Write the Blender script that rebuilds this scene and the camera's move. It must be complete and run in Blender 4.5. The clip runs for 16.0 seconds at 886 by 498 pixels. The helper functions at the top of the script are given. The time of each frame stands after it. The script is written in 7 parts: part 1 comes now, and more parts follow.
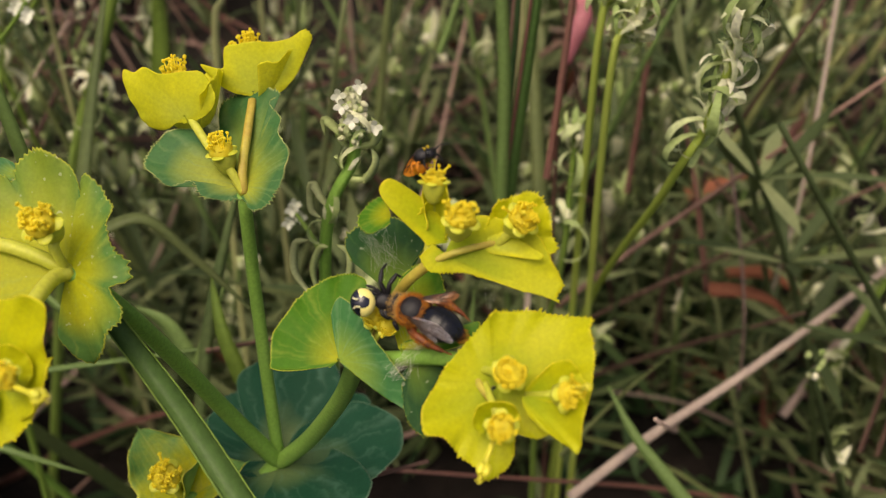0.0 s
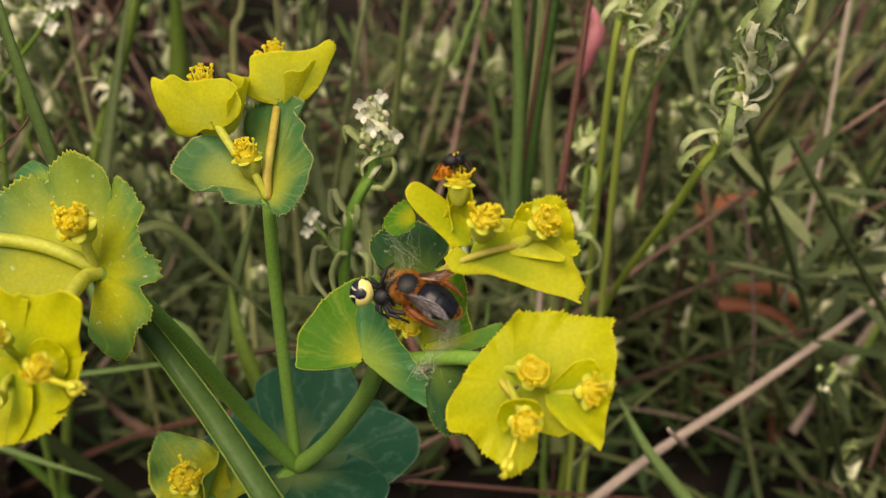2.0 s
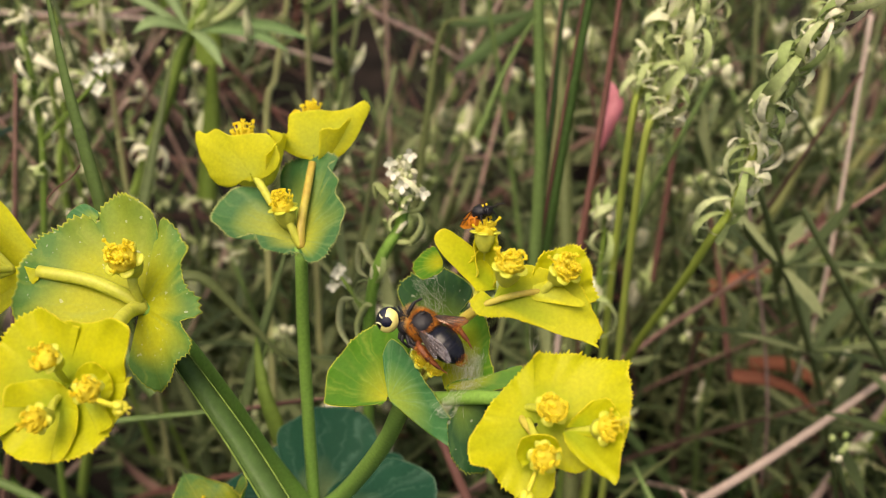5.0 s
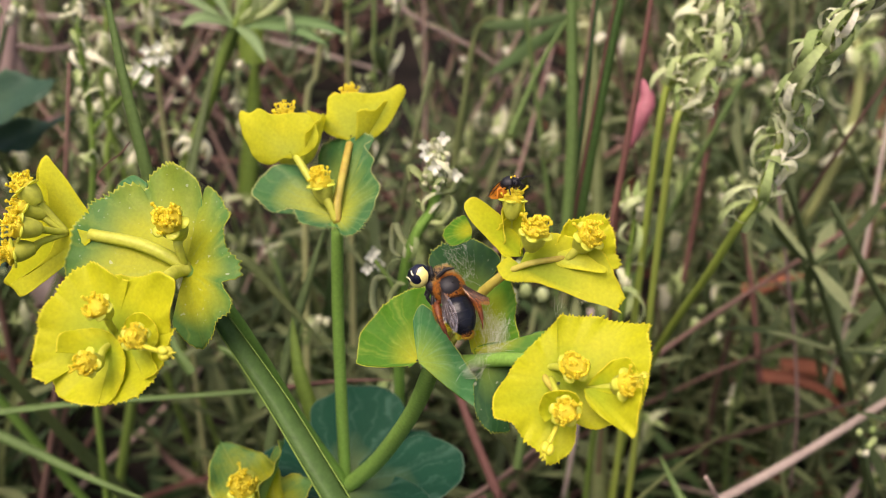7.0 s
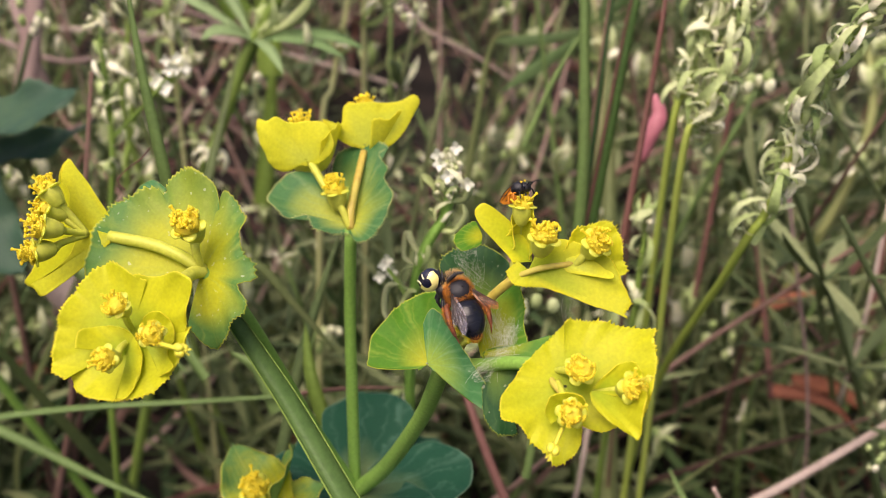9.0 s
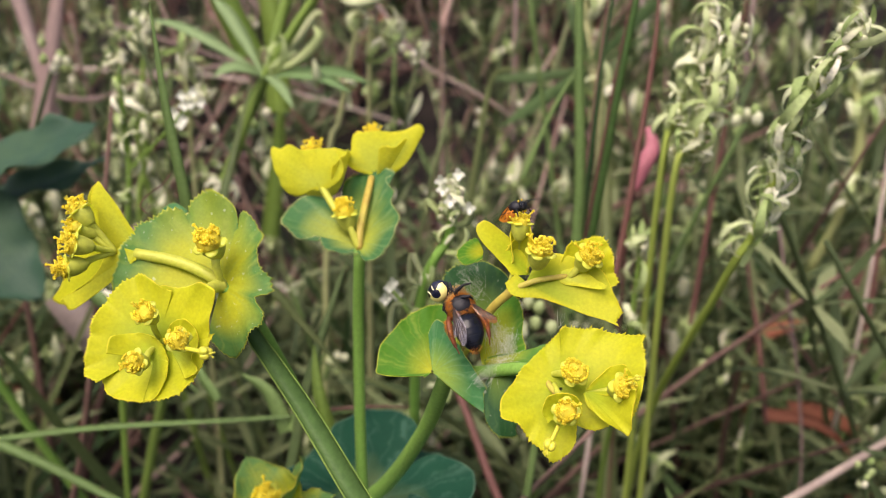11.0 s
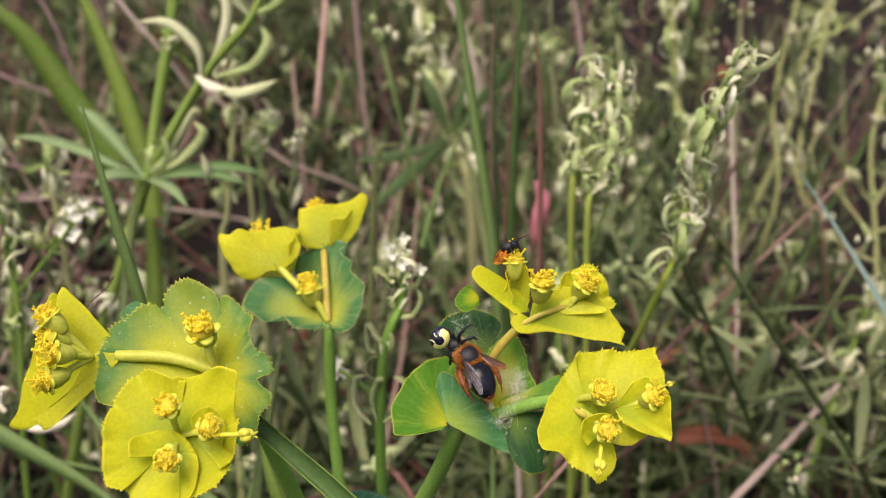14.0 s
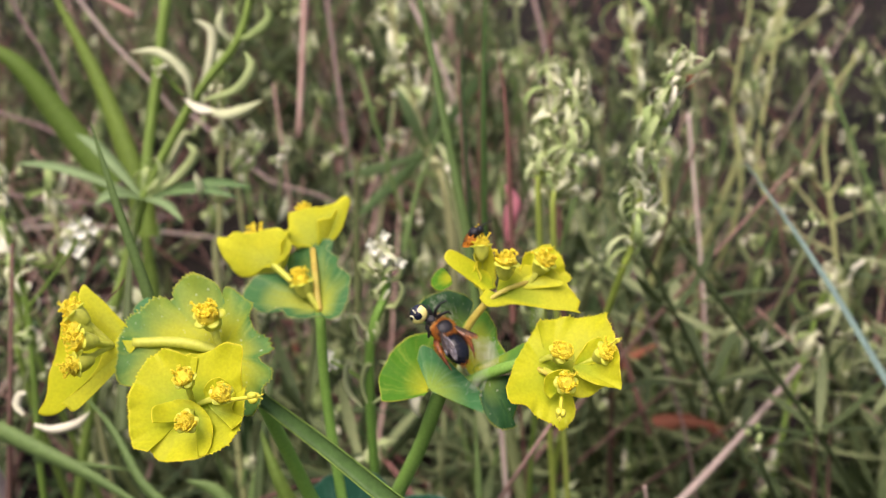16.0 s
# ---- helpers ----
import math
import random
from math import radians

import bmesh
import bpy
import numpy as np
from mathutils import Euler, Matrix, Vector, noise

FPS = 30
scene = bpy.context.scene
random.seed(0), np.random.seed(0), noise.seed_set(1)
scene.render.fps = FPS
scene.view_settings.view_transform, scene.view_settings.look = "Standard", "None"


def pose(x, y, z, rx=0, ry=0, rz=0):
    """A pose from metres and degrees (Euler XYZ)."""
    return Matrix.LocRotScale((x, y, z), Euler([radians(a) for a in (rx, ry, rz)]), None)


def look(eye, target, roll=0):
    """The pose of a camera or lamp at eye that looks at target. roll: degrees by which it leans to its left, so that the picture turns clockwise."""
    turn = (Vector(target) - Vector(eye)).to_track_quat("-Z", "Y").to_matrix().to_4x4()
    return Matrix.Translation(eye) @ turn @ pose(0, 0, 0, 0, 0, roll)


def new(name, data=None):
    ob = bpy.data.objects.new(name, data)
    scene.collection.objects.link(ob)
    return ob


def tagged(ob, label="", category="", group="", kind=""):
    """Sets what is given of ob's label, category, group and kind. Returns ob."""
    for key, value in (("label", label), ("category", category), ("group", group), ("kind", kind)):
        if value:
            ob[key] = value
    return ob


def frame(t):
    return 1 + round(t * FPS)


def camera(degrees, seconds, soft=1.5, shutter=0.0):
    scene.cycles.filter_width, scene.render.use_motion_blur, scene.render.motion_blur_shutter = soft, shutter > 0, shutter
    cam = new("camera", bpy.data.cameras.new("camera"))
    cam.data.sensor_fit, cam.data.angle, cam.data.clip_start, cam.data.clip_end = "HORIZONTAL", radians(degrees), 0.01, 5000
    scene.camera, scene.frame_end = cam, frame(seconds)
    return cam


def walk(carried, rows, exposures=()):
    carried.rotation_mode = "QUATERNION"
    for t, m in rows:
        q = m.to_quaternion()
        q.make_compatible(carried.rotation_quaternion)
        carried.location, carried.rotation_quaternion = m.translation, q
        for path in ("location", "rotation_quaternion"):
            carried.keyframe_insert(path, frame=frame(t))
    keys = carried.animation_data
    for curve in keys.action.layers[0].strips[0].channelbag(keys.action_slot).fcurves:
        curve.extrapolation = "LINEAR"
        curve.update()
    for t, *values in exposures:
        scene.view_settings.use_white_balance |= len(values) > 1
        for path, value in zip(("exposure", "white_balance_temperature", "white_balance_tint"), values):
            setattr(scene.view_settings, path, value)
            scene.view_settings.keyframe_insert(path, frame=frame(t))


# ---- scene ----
cam = camera(51.5, 16.0, 0.9)
PATH = [
    (0, 0.00259, -0.00017, 0.39983, 55.59, -0.23, 1.07),
    (0.5, -0.00064, 0.00029, 0.39660, 56.20, -0.17, 0.80),
    (1, -0.00781, -0.00226, 0.39819, 55.79, -0.43, 0.72),
    (1.5, -0.00242, -0.00360, 0.39680, 56.93, -0.25, 1.44),
    (2, -0.00064, -0.00474, 0.39912, 56.88, -0.47, 1.52),
    (2.5, -0.00158, -0.00399, 0.39884, 57.10, -0.58, 1.88),
    (3, -0.00242, -0.00565, 0.40057, 57.94, -0.89, 2.43),
    (3.5, 0.00168, -0.00978, 0.40193, 58.77, -1.36, 2.79),
    (4, -0.00238, -0.01203, 0.40048, 60.27, -1.53, 2.49),
    (6.5, -0.00130, -0.02334, 0.39587, 62.43, -1.10, 5.01),
    (7, -0.00039, -0.02612, 0.39413, 62.79, -1.21, 5.49),
    (7.5, -0.00069, -0.02659, 0.39511, 63.02, -1.29, 5.71),
    (8, -0.00029, -0.02687, 0.39465, 63.28, -1.10, 5.96),
    (8.5, -0.00167, -0.02721, 0.39291, 63.27, -1.26, 6.11),
    (9, 0.00073, -0.03010, 0.39369, 63.82, -1.43, 6.60),
    (11.5, 0.00245, -0.04664, 0.39470, 66.91, -1.26, 6.53),
    (12, 0.00323, -0.04809, 0.39329, 67.70, -1.13, 5.96),
    (12.5, -0.00074, -0.04797, 0.39304, 69.03, -1.19, 4.50),
    (13, -0.00727, -0.04488, 0.39369, 70.20, -0.32, 1.16),
    (13.5, -0.01364, -0.04305, 0.39419, 71.26, 1.29, -3.53),
    (14, -0.03511, -0.04972, 0.38777, 72.10, 2.55, -7.23),
    (14.5, -0.03866, -0.05409, 0.38771, 72.68, 3.34, -9.04),
    (15, -0.04516, -0.06866, 0.38477, 73.02, 3.85, -9.63),
    (15.5, -0.03897, -0.07345, 0.38621, 73.19, 4.08, -9.69),
    (16, -0.03623, -0.07684, 0.38804, 73.29, 4.75, -8.85),
]
EXPOSURES = [(0, 0.24, 7500, 10), (1.5, 0.2, 7700, 7), (3.5, 0.47, 8100, 8), (6.5, 0.62, 6850, 17), (9, 0.76, 6800, 19), (12.5, 0.67, 6400, 15), (13.6, 0.65, 6550, 16), (14, 0.61, 6650, 16), (14.5, 0.63, 6950, 16), (15.2, 0.71, 6600, 18), (16, 0.73, 6500, 18)]
walk(cam, [(t, pose(*row)) for t, *row in PATH], EXPOSURES)


cam.data.dof.use_dof = True
cam.data.dof.focus_distance = 0.174
cam.data.dof.aperture_fstop = 18.0

# ---- world and light: soft daylight in open shade ----
SUN_EL, SUN_AZ = 62.0, 208.0
world = bpy.data.worlds.new("sky")
scene.world = world
world.use_nodes = True
wn = world.node_tree.nodes
wl = world.node_tree.links
sky = wn.new("ShaderNodeTexSky")
sky.sky_type = "NISHITA"
sky.sun_disc = False
sky.sun_elevation = radians(SUN_EL)
sky.sun_rotation = radians(SUN_AZ)
sky.air_density = 0.7
sky.dust_density = 6.0
sky.ozone_density = 0.6
wn["Background"].inputs["Strength"].default_value = 0.13
wl.new(sky.outputs["Color"], wn["Background"].inputs["Color"])

sun_data = bpy.data.lights.new("sun", "SUN")
sun_data.energy = 1.8
sun_data.angle = radians(45)
sun_data.color = (1.0, 0.90, 0.76)
sun = new("sun", sun_data)
az, el = radians(SUN_AZ), radians(SUN_EL)
sun_way = Vector((math.sin(az) * math.cos(el), math.cos(az) * math.cos(el), math.sin(el)))
sun.matrix_basis = look(sun_way * 3, (0, 0, 0))


# ---- materials ----
def ramp(nt, fac, stops):
    node = nt.nodes.new("ShaderNodeValToRGB")
    els = node.color_ramp.elements
    while len(els) < len(stops):
        els.new(0.5)
    for e, (at, col) in zip(els, stops):
        e.position = at
        e.color = (*col, 1)
    nt.links.new(fac, node.inputs[0])
    return node.outputs[0]


def mix(nt, fac, a, b, mode="MIX"):
    node = nt.nodes.new("ShaderNodeMix")
    node.data_type = "RGBA"
    node.blend_type = mode
    for sock, val in ((node.inputs[0], fac), (node.inputs[6], a), (node.inputs[7], b)):
        if isinstance(val, bpy.types.NodeSocket):
            nt.links.new(val, sock)
        elif isinstance(val, (int, float)):
            sock.default_value = val
        else:
            sock.default_value = (*val, 1)
    return node.outputs[2]


def maths(nt, op, a, b=0.0, c=0.0):
    node = nt.nodes.new("ShaderNodeMath")
    node.operation = op
    for sock, val in zip(node.inputs, (a, b, c)):
        if isinstance(val, bpy.types.NodeSocket):
            nt.links.new(val, sock)
        else:
            sock.default_value = val
    return node.outputs[0]


def noise_tex(nt, vec, scale, detail=3.0, rough=0.55):
    node = nt.nodes.new("ShaderNodeTexNoise")
    node.inputs["Scale"].default_value = scale
    node.inputs["Detail"].default_value = detail
    node.inputs["Roughness"].default_value = rough
    nt.links.new(vec, node.inputs["Vector"])
    return node.outputs["Fac"]


def surface(name, rough=0.5, through_light=0.0, through_tint=(1, 1, 1), spec=0.5, metal=0.0):
    m = bpy.data.materials.new(name)
    m.use_nodes = True
    nt = m.node_tree
    p = nt.nodes["Principled BSDF"]
    p.inputs["Roughness"].default_value = rough
    p.inputs["Specular IOR Level"].default_value = spec
    p.inputs["Metallic"].default_value = metal
    coords = nt.nodes.new("ShaderNodeTexCoord")
    return m, nt, p, coords


def finish(nt, p, col, through_light=0.0, bump=None, strength=0.2, dist=0.0004):
    nt.links.new(col, p.inputs["Base Color"])
    if bump is not None:
        b = nt.nodes.new("ShaderNodeBump")
        b.inputs["Strength"].default_value = strength
        b.inputs["Distance"].default_value = dist
        nt.links.new(bump, b.inputs["Height"])
        nt.links.new(b.outputs[0], p.inputs["Normal"])
    if through_light:
        tr = nt.nodes.new("ShaderNodeBsdfTranslucent")
        nt.links.new(mix(nt, 1.0, col, (1.0, 1.0, 0.75), "MULTIPLY"), tr.inputs["Color"])
        ms = nt.nodes.new("ShaderNodeMixShader")
        ms.inputs[0].default_value = through_light
        nt.links.new(p.outputs[0], ms.inputs[1])
        nt.links.new(tr.outputs[0], ms.inputs[2])
        nt.links.new(ms.outputs[0], nt.nodes["Material Output"].inputs["Surface"])


def bract_material(name, low, high, vein, rim, rough=0.42, split=0.45, veins=0.35, glow=0.48):
    """A leaf with pinnate veins and a pale toothed edge. low: colour towards the base; high: towards the tip."""
    m, nt, p, tc = surface(name, rough, spec=0.2)
    sep = nt.nodes.new("ShaderNodeSeparateXYZ")
    nt.links.new(tc.outputs["UV"], sep.inputs[0])
    u, v = sep.outputs[0], sep.outputs[1]
    across = maths(nt, "ABSOLUTE", maths(nt, "SUBTRACT", v, 0.5))
    grain = noise_tex(nt, tc.outputs["Object"], 160, 4)
    fine = noise_tex(nt, tc.outputs["Object"], 1400, 3)
    blend = maths(nt, "ADD", u, maths(nt, "MULTIPLY", maths(nt, "SUBTRACT", grain, 0.5), 1.3))
    col = mix(nt, ramp(nt, blend, [(max(0.0, split - 0.25), (0, 0, 0)), (min(1.0, split + 0.3), (1, 1, 1))]), low, high)
    # veins fan out from the base, with a slight wander
    line = maths(nt, "ADD", maths(nt, "MULTIPLY", across, 34.0), maths(nt, "MULTIPLY", u, -5.0))
    line = maths(nt, "ADD", line, maths(nt, "MULTIPLY", grain, 5.0))
    wave = maths(nt, "POWER", maths(nt, "ABSOLUTE", maths(nt, "SINE", line)), 14.0)
    mid = maths(nt, "LESS_THAN", across, 0.012)
    vmask = maths(nt, "MAXIMUM", maths(nt, "MULTIPLY", wave, 0.55), mid)
    col = mix(nt, maths(nt, "MULTIPLY", vmask, veins), col, vein)
    edge = ramp(nt, across, [(0.475, (0, 0, 0)), (0.497, (1, 1, 1))])
    col = mix(nt, edge, col, rim)
    col = mix(nt, 0.35, col, ramp(nt, fine, [(0.3, (0.7, 0.7, 0.7)), (0.7, (1.15, 1.15, 1.1))]), "MULTIPLY")
    height = maths(nt, "ADD", maths(nt, "MULTIPLY", vmask, -0.6), maths(nt, "MULTIPLY", fine, 0.5))
    finish(nt, p, col, glow, height, 0.18, 0.0003)
    return m


def fan_material(name, low, high, vein, rim, rough=0.45, split=0.45, veins=0.35, glow=0.45, spots=0.0):
    """A leaf whose forked veins fan out from its base, with a pale edge. low: colour towards the base; high: towards the edge."""
    m, nt, p, tc = surface(name, rough, spec=0.18)
    sep = nt.nodes.new("ShaderNodeSeparateXYZ")
    nt.links.new(tc.outputs["UV"], sep.inputs[0])
    u, v = sep.outputs[0], sep.outputs[1]
    grain = noise_tex(nt, tc.outputs["Object"], 130, 4)
    broad = noise_tex(nt, tc.outputs["Object"], 45, 2)
    fine = noise_tex(nt, tc.outputs["Object"], 1500, 3)
    blend = maths(nt, "ADD", u, maths(nt, "MULTIPLY", maths(nt, "SUBTRACT", broad, 0.5), 1.2))
    col = mix(nt, ramp(nt, blend, [(max(0.0, split - 0.25), (0, 0, 0)), (min(1.0, split + 0.3), (1, 1, 1))]), low, high)
    turn = maths(nt, "ADD", maths(nt, "MULTIPLY", v, 40.0), maths(nt, "MULTIPLY", grain, 3.0))
    main = maths(nt, "POWER", maths(nt, "ABSOLUTE", maths(nt, "SINE", turn)), 26.0)
    fork = maths(nt, "POWER", maths(nt, "ABSOLUTE", maths(nt, "SINE", maths(nt, "MULTIPLY", turn, 2.6))), 18.0)
    fork = maths(nt, "MULTIPLY", fork, maths(nt, "MULTIPLY", maths(nt, "GREATER_THAN", u, 0.35), 0.6))
    vmask = maths(nt, "MULTIPLY", maths(nt, "MAXIMUM", main, fork), ramp(nt, noise_tex(nt, tc.outputs["Object"], 260, 2), [(0.35, (0.15, 0.15, 0.15)), (0.62, (1, 1, 1))]))
    col = mix(nt, maths(nt, "MULTIPLY", vmask, veins), col, vein)
    col = mix(nt, ramp(nt, u, [(0.982, (0, 0, 0)), (1.0, (0.8, 0.8, 0.8))]), col, rim)
    col = mix(nt, 0.35, col, ramp(nt, fine, [(0.3, (0.72, 0.72, 0.72)), (0.7, (1.12, 1.12, 1.1))]), "MULTIPLY")
    col = mix(nt, 0.5, col, ramp(nt, grain, [(0.3, (0.78, 0.84, 0.80)), (0.65, (1.06, 1.04, 1.0))]), "MULTIPLY")
    if spots:
        dots = noise_tex(nt, tc.outputs["Object"], 900, 1)
        col = mix(nt, ramp(nt, dots, [(0.70, (0, 0, 0)), (0.74, (spots, spots, spots))]), col, (0.75, 0.78, 0.62))
    height = maths(nt, "ADD", maths(nt, "MULTIPLY", vmask, -0.5), maths(nt, "ADD", maths(nt, "MULTIPLY", fine, 0.25), maths(nt, "MULTIPLY", grain, 0.5)))
    finish(nt, p, col, glow, height, 0.16, 0.0003)
    return m


def herb_material(name, stops, rough=0.5, through_light=0.25, scale=120.0, spec=0.2):
    """Green or dry stems and leaves: each piece has its own tone, with streaks and blotches."""
    m, nt, p, tc = surface(name, rough, spec=spec)
    geo = nt.nodes.new("ShaderNodeNewGeometry")
    info = nt.nodes.new("ShaderNodeObjectInfo")
    blot = noise_tex(nt, tc.outputs["Object"], scale, 4)
    fine = noise_tex(nt, tc.outputs["Object"], scale * 12, 2)
    tone = maths(nt, "FRACT", maths(nt, "ADD", geo.outputs["Random Per Island"], info.outputs["Random"]))
    fac = maths(nt, "ADD", maths(nt, "MULTIPLY", tone, 0.75), maths(nt, "MULTIPLY", blot, 0.35))
    col = ramp(nt, fac, stops)
    col = mix(nt, 0.4, col, ramp(nt, fine, [(0.3, (0.6, 0.6, 0.6)), (0.7, (1.2, 1.2, 1.15))]), "MULTIPLY")
    finish(nt, p, col, through_light, fine, 0.25, 0.0003)
    return m


def plain_material(name, a, b, rough=0.5, scale=400.0, spec=0.4, bump=0.3, through_light=0.0, dist=0.0002):
    m, nt, p, tc = surface(name, rough, spec=spec)
    big = noise_tex(nt, tc.outputs["Object"], scale, 4)
    fine = noise_tex(nt, tc.outputs["Object"], scale * 7, 3)
    col = mix(nt, ramp(nt, big, [(0.35, (0, 0, 0)), (0.65, (1, 1, 1))]), a, b)
    col = mix(nt, 0.35, col, ramp(nt, fine, [(0.3, (0.65, 0.65, 0.65)), (0.7, (1.2, 1.2, 1.2))]), "MULTIPLY")
    finish(nt, p, col, through_light, fine, bump, dist)
    return m


FAN_YELLOW = fan_material("yellow fan bract", (0.40, 0.49, 0.020), (0.60, 0.61, 0.020), (0.44, 0.48, 0.04), (0.90, 0.78, 0.05), veins=0.22, glow=0.42)
FAN_BACK = fan_material("yellow fan bract underside", (0.68, 0.73, 0.09), (0.76, 0.76, 0.045), (0.62, 0.66, 0.09), (0.90, 0.80, 0.05), rough=0.5, veins=0.15, glow=0.5)
FAN_LIME = fan_material("yellow-green fan bract", (0.56, 0.58, 0.025), (0.13, 0.29, 0.065), (0.46, 0.54, 0.10), (0.76, 0.74, 0.10), split=0.80, veins=0.4, spots=0.4)
FAN_FRESH = fan_material("fresh green fan bract", (0.52, 0.55, 0.025), (0.095, 0.27, 0.02), (0.38, 0.50, 0.07), (0.76, 0.76, 0.10), split=0.38, veins=0.4)
# dark green, lowered further for bracts that lie in shade under the heads
FAN_SHADED = fan_material("green fan bract", (0.15, 0.26, 0.03), (0.024, 0.095, 0.028), (0.10, 0.22, 0.05), (0.60, 0.64, 0.10), split=0.36, veins=0.35, spots=0.3)
FAN_PALE = fan_material("pale green fan bract", (0.50, 0.55, 0.07), (0.075, 0.215, 0.070), (0.26, 0.40, 0.15), (0.76, 0.76, 0.30), split=0.50, veins=0.5)
FAN_GLAUCOUS = fan_material("glaucous fan underside", (0.32, 0.46, 0.07), (0.065, 0.23, 0.075), (0.24, 0.42, 0.20), (0.66, 0.68, 0.12), rough=0.5, split=0.45, veins=0.45, glow=0.4)
FAN_BLUE = fan_material("blue-green whorl leaf", (0.20, 0.28, 0.11), (0.018, 0.092, 0.050), (0.12, 0.24, 0.17), (0.17, 0.28, 0.18), rough=0.42, split=0.20, veins=0.45, glow=0.3)
YELLOW = bract_material("yellow bract", (0.55, 0.60, 0.045), (0.70, 0.68, 0.04), (0.53, 0.57, 0.045), (0.86, 0.78, 0.06), split=0.42, veins=0.2, glow=0.42)
YELLOW_BACK = bract_material("yellow bract underside", (0.88, 0.88, 0.11), (0.93, 0.90, 0.065), (0.74, 0.76, 0.10), (0.90, 0.85, 0.06), rough=0.5, veins=0.15, glow=0.5)
LIME = bract_material("yellow-green bract", (0.62, 0.62, 0.035), (0.17, 0.36, 0.10), (0.54, 0.58, 0.16), (0.72, 0.72, 0.12), split=0.55)
GLAUCOUS = bract_material("glaucous underside", (0.28, 0.44, 0.12), (0.18, 0.36, 0.12), (0.28, 0.46, 0.24), (0.60, 0.62, 0.12), rough=0.5)
DARK_LEAF = bract_material("dark scalloped leaf", (0.085, 0.16, 0.09), (0.06, 0.13, 0.085), (0.10, 0.19, 0.11), (0.10, 0.19, 0.11))
STEM = herb_material("spurge stem", [(0.1, (0.22, 0.42, 0.075)), (0.9, (0.31, 0.50, 0.12))], 0.42, 0.25)
PEDUNCLE = plain_material("yellow stalk", (0.64, 0.66, 0.10), (0.56, 0.60, 0.07), 0.45, 150, through_light=0.3)
RUSTY = plain_material("rusty stalk", (0.44, 0.32, 0.06), (0.52, 0.46, 0.08), 0.45, 150, through_light=0.1)
ANTHER = plain_material("yellow anthers", (0.95, 0.86, 0.09), (0.94, 0.80, 0.05), 0.6, 700, through_light=0.55)
GLAND = plain_material("gland", (0.80, 0.82, 0.10), (0.72, 0.76, 0.08), 0.35, 500, spec=0.5, through_light=0.4)
CAPSULE = plain_material("young capsule", (0.55, 0.55, 0.05), (0.66, 0.58, 0.05), 0.4, 300)
# brown taken down to near black: the shade between the stems is in this colour
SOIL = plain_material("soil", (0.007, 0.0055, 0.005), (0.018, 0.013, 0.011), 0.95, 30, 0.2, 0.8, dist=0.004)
GRASS = herb_material("grass blade", [(0.1, (0.030, 0.070, 0.026)), (0.5, (0.065, 0.118, 0.044)), (0.9, (0.16, 0.19, 0.075))], 0.45, 0.3, 40)
BLUE_GRASS = herb_material("bluish grass blade", [(0.1, (0.11, 0.18, 0.055)), (0.9, (0.17, 0.26, 0.085))], 0.45, 0.2, 60)
FRONT_GRASS = herb_material("folded grass blade", [(0.1, (0.075, 0.15, 0.04)), (0.9, (0.12, 0.22, 0.065))], 0.4, 0.35, 60)
# darker greens than HERB, carrying the deeper shade low in the thicket
SHADED_HERB = herb_material("shade-dark low herb leaf", [(0.05, (0.014, 0.030, 0.010)), (0.5, (0.028, 0.062, 0.022)), (0.95, (0.065, 0.12, 0.045))], 0.55, 0.2, 60)
RING_LEAF = herb_material("ring-curled leaf", [(0.1, (0.42, 0.52, 0.20)), (0.9, (0.60, 0.64, 0.38))], 0.5, 0.3, 90)
BLUE_BLADE = herb_material("waxy blue grass", [(0.1, (0.20, 0.30, 0.27)), (0.9, (0.28, 0.38, 0.35))], 0.4, 0.1, 60)
LIME_GRASS = herb_material("bright broad grass leaf", [(0.1, (0.13, 0.22, 0.04)), (0.9, (0.21, 0.31, 0.06))], 0.45, 0.35, 40)
HERB = herb_material("herb green", [(0.05, (0.032, 0.052, 0.020)), (0.5, (0.085, 0.118, 0.048)), (0.95, (0.27, 0.31, 0.15))], 0.55, 0.25, 60)
STAR_LEAF = herb_material("flat star leaf", [(0.1, (0.11, 0.20, 0.07)), (0.9, (0.23, 0.33, 0.15))], 0.5, 0.2, 90)
PALE_HERB = herb_material("pale curled leaf", [(0.05, (0.20, 0.31, 0.08)), (0.5, (0.44, 0.52, 0.24)), (0.95, (0.82, 0.79, 0.64))], 0.55, 0.25, 90)
HERB_STEM = herb_material("hairy green stem", [(0.1, (0.15, 0.25, 0.045)), (0.9, (0.25, 0.36, 0.08))], 0.55, 0.3, 200)
DRY = herb_material("dry stalk", [(0.05, (0.05, 0.028, 0.023)), (0.45, (0.19, 0.11, 0.09)), (0.75, (0.40, 0.26, 0.22)), (0.98, (0.64, 0.50, 0.44))], 0.75, 0.1, 60)
MAUVE = herb_material("mauve dry stalk", [(0.1, (0.15, 0.10, 0.095)), (0.5, (0.27, 0.195, 0.18)), (0.9, (0.50, 0.41, 0.36))], 0.7, 0.1, 60)
RED_STALK = herb_material("red stalk", [(0.1, (0.11, 0.05, 0.042)), (0.9, (0.20, 0.095, 0.08))], 0.55, 0.1, 60)
RUST_LEAF = herb_material("rust-coloured dead leaf", [(0.1, (0.09, 0.034, 0.024)), (0.9, (0.34, 0.125, 0.07))], 0.7, 0.15, 60)
WHITE_PETAL = plain_material("white petal", (0.78, 0.78, 0.70), (0.66, 0.68, 0.58), 0.6, 300, through_light=0.25)
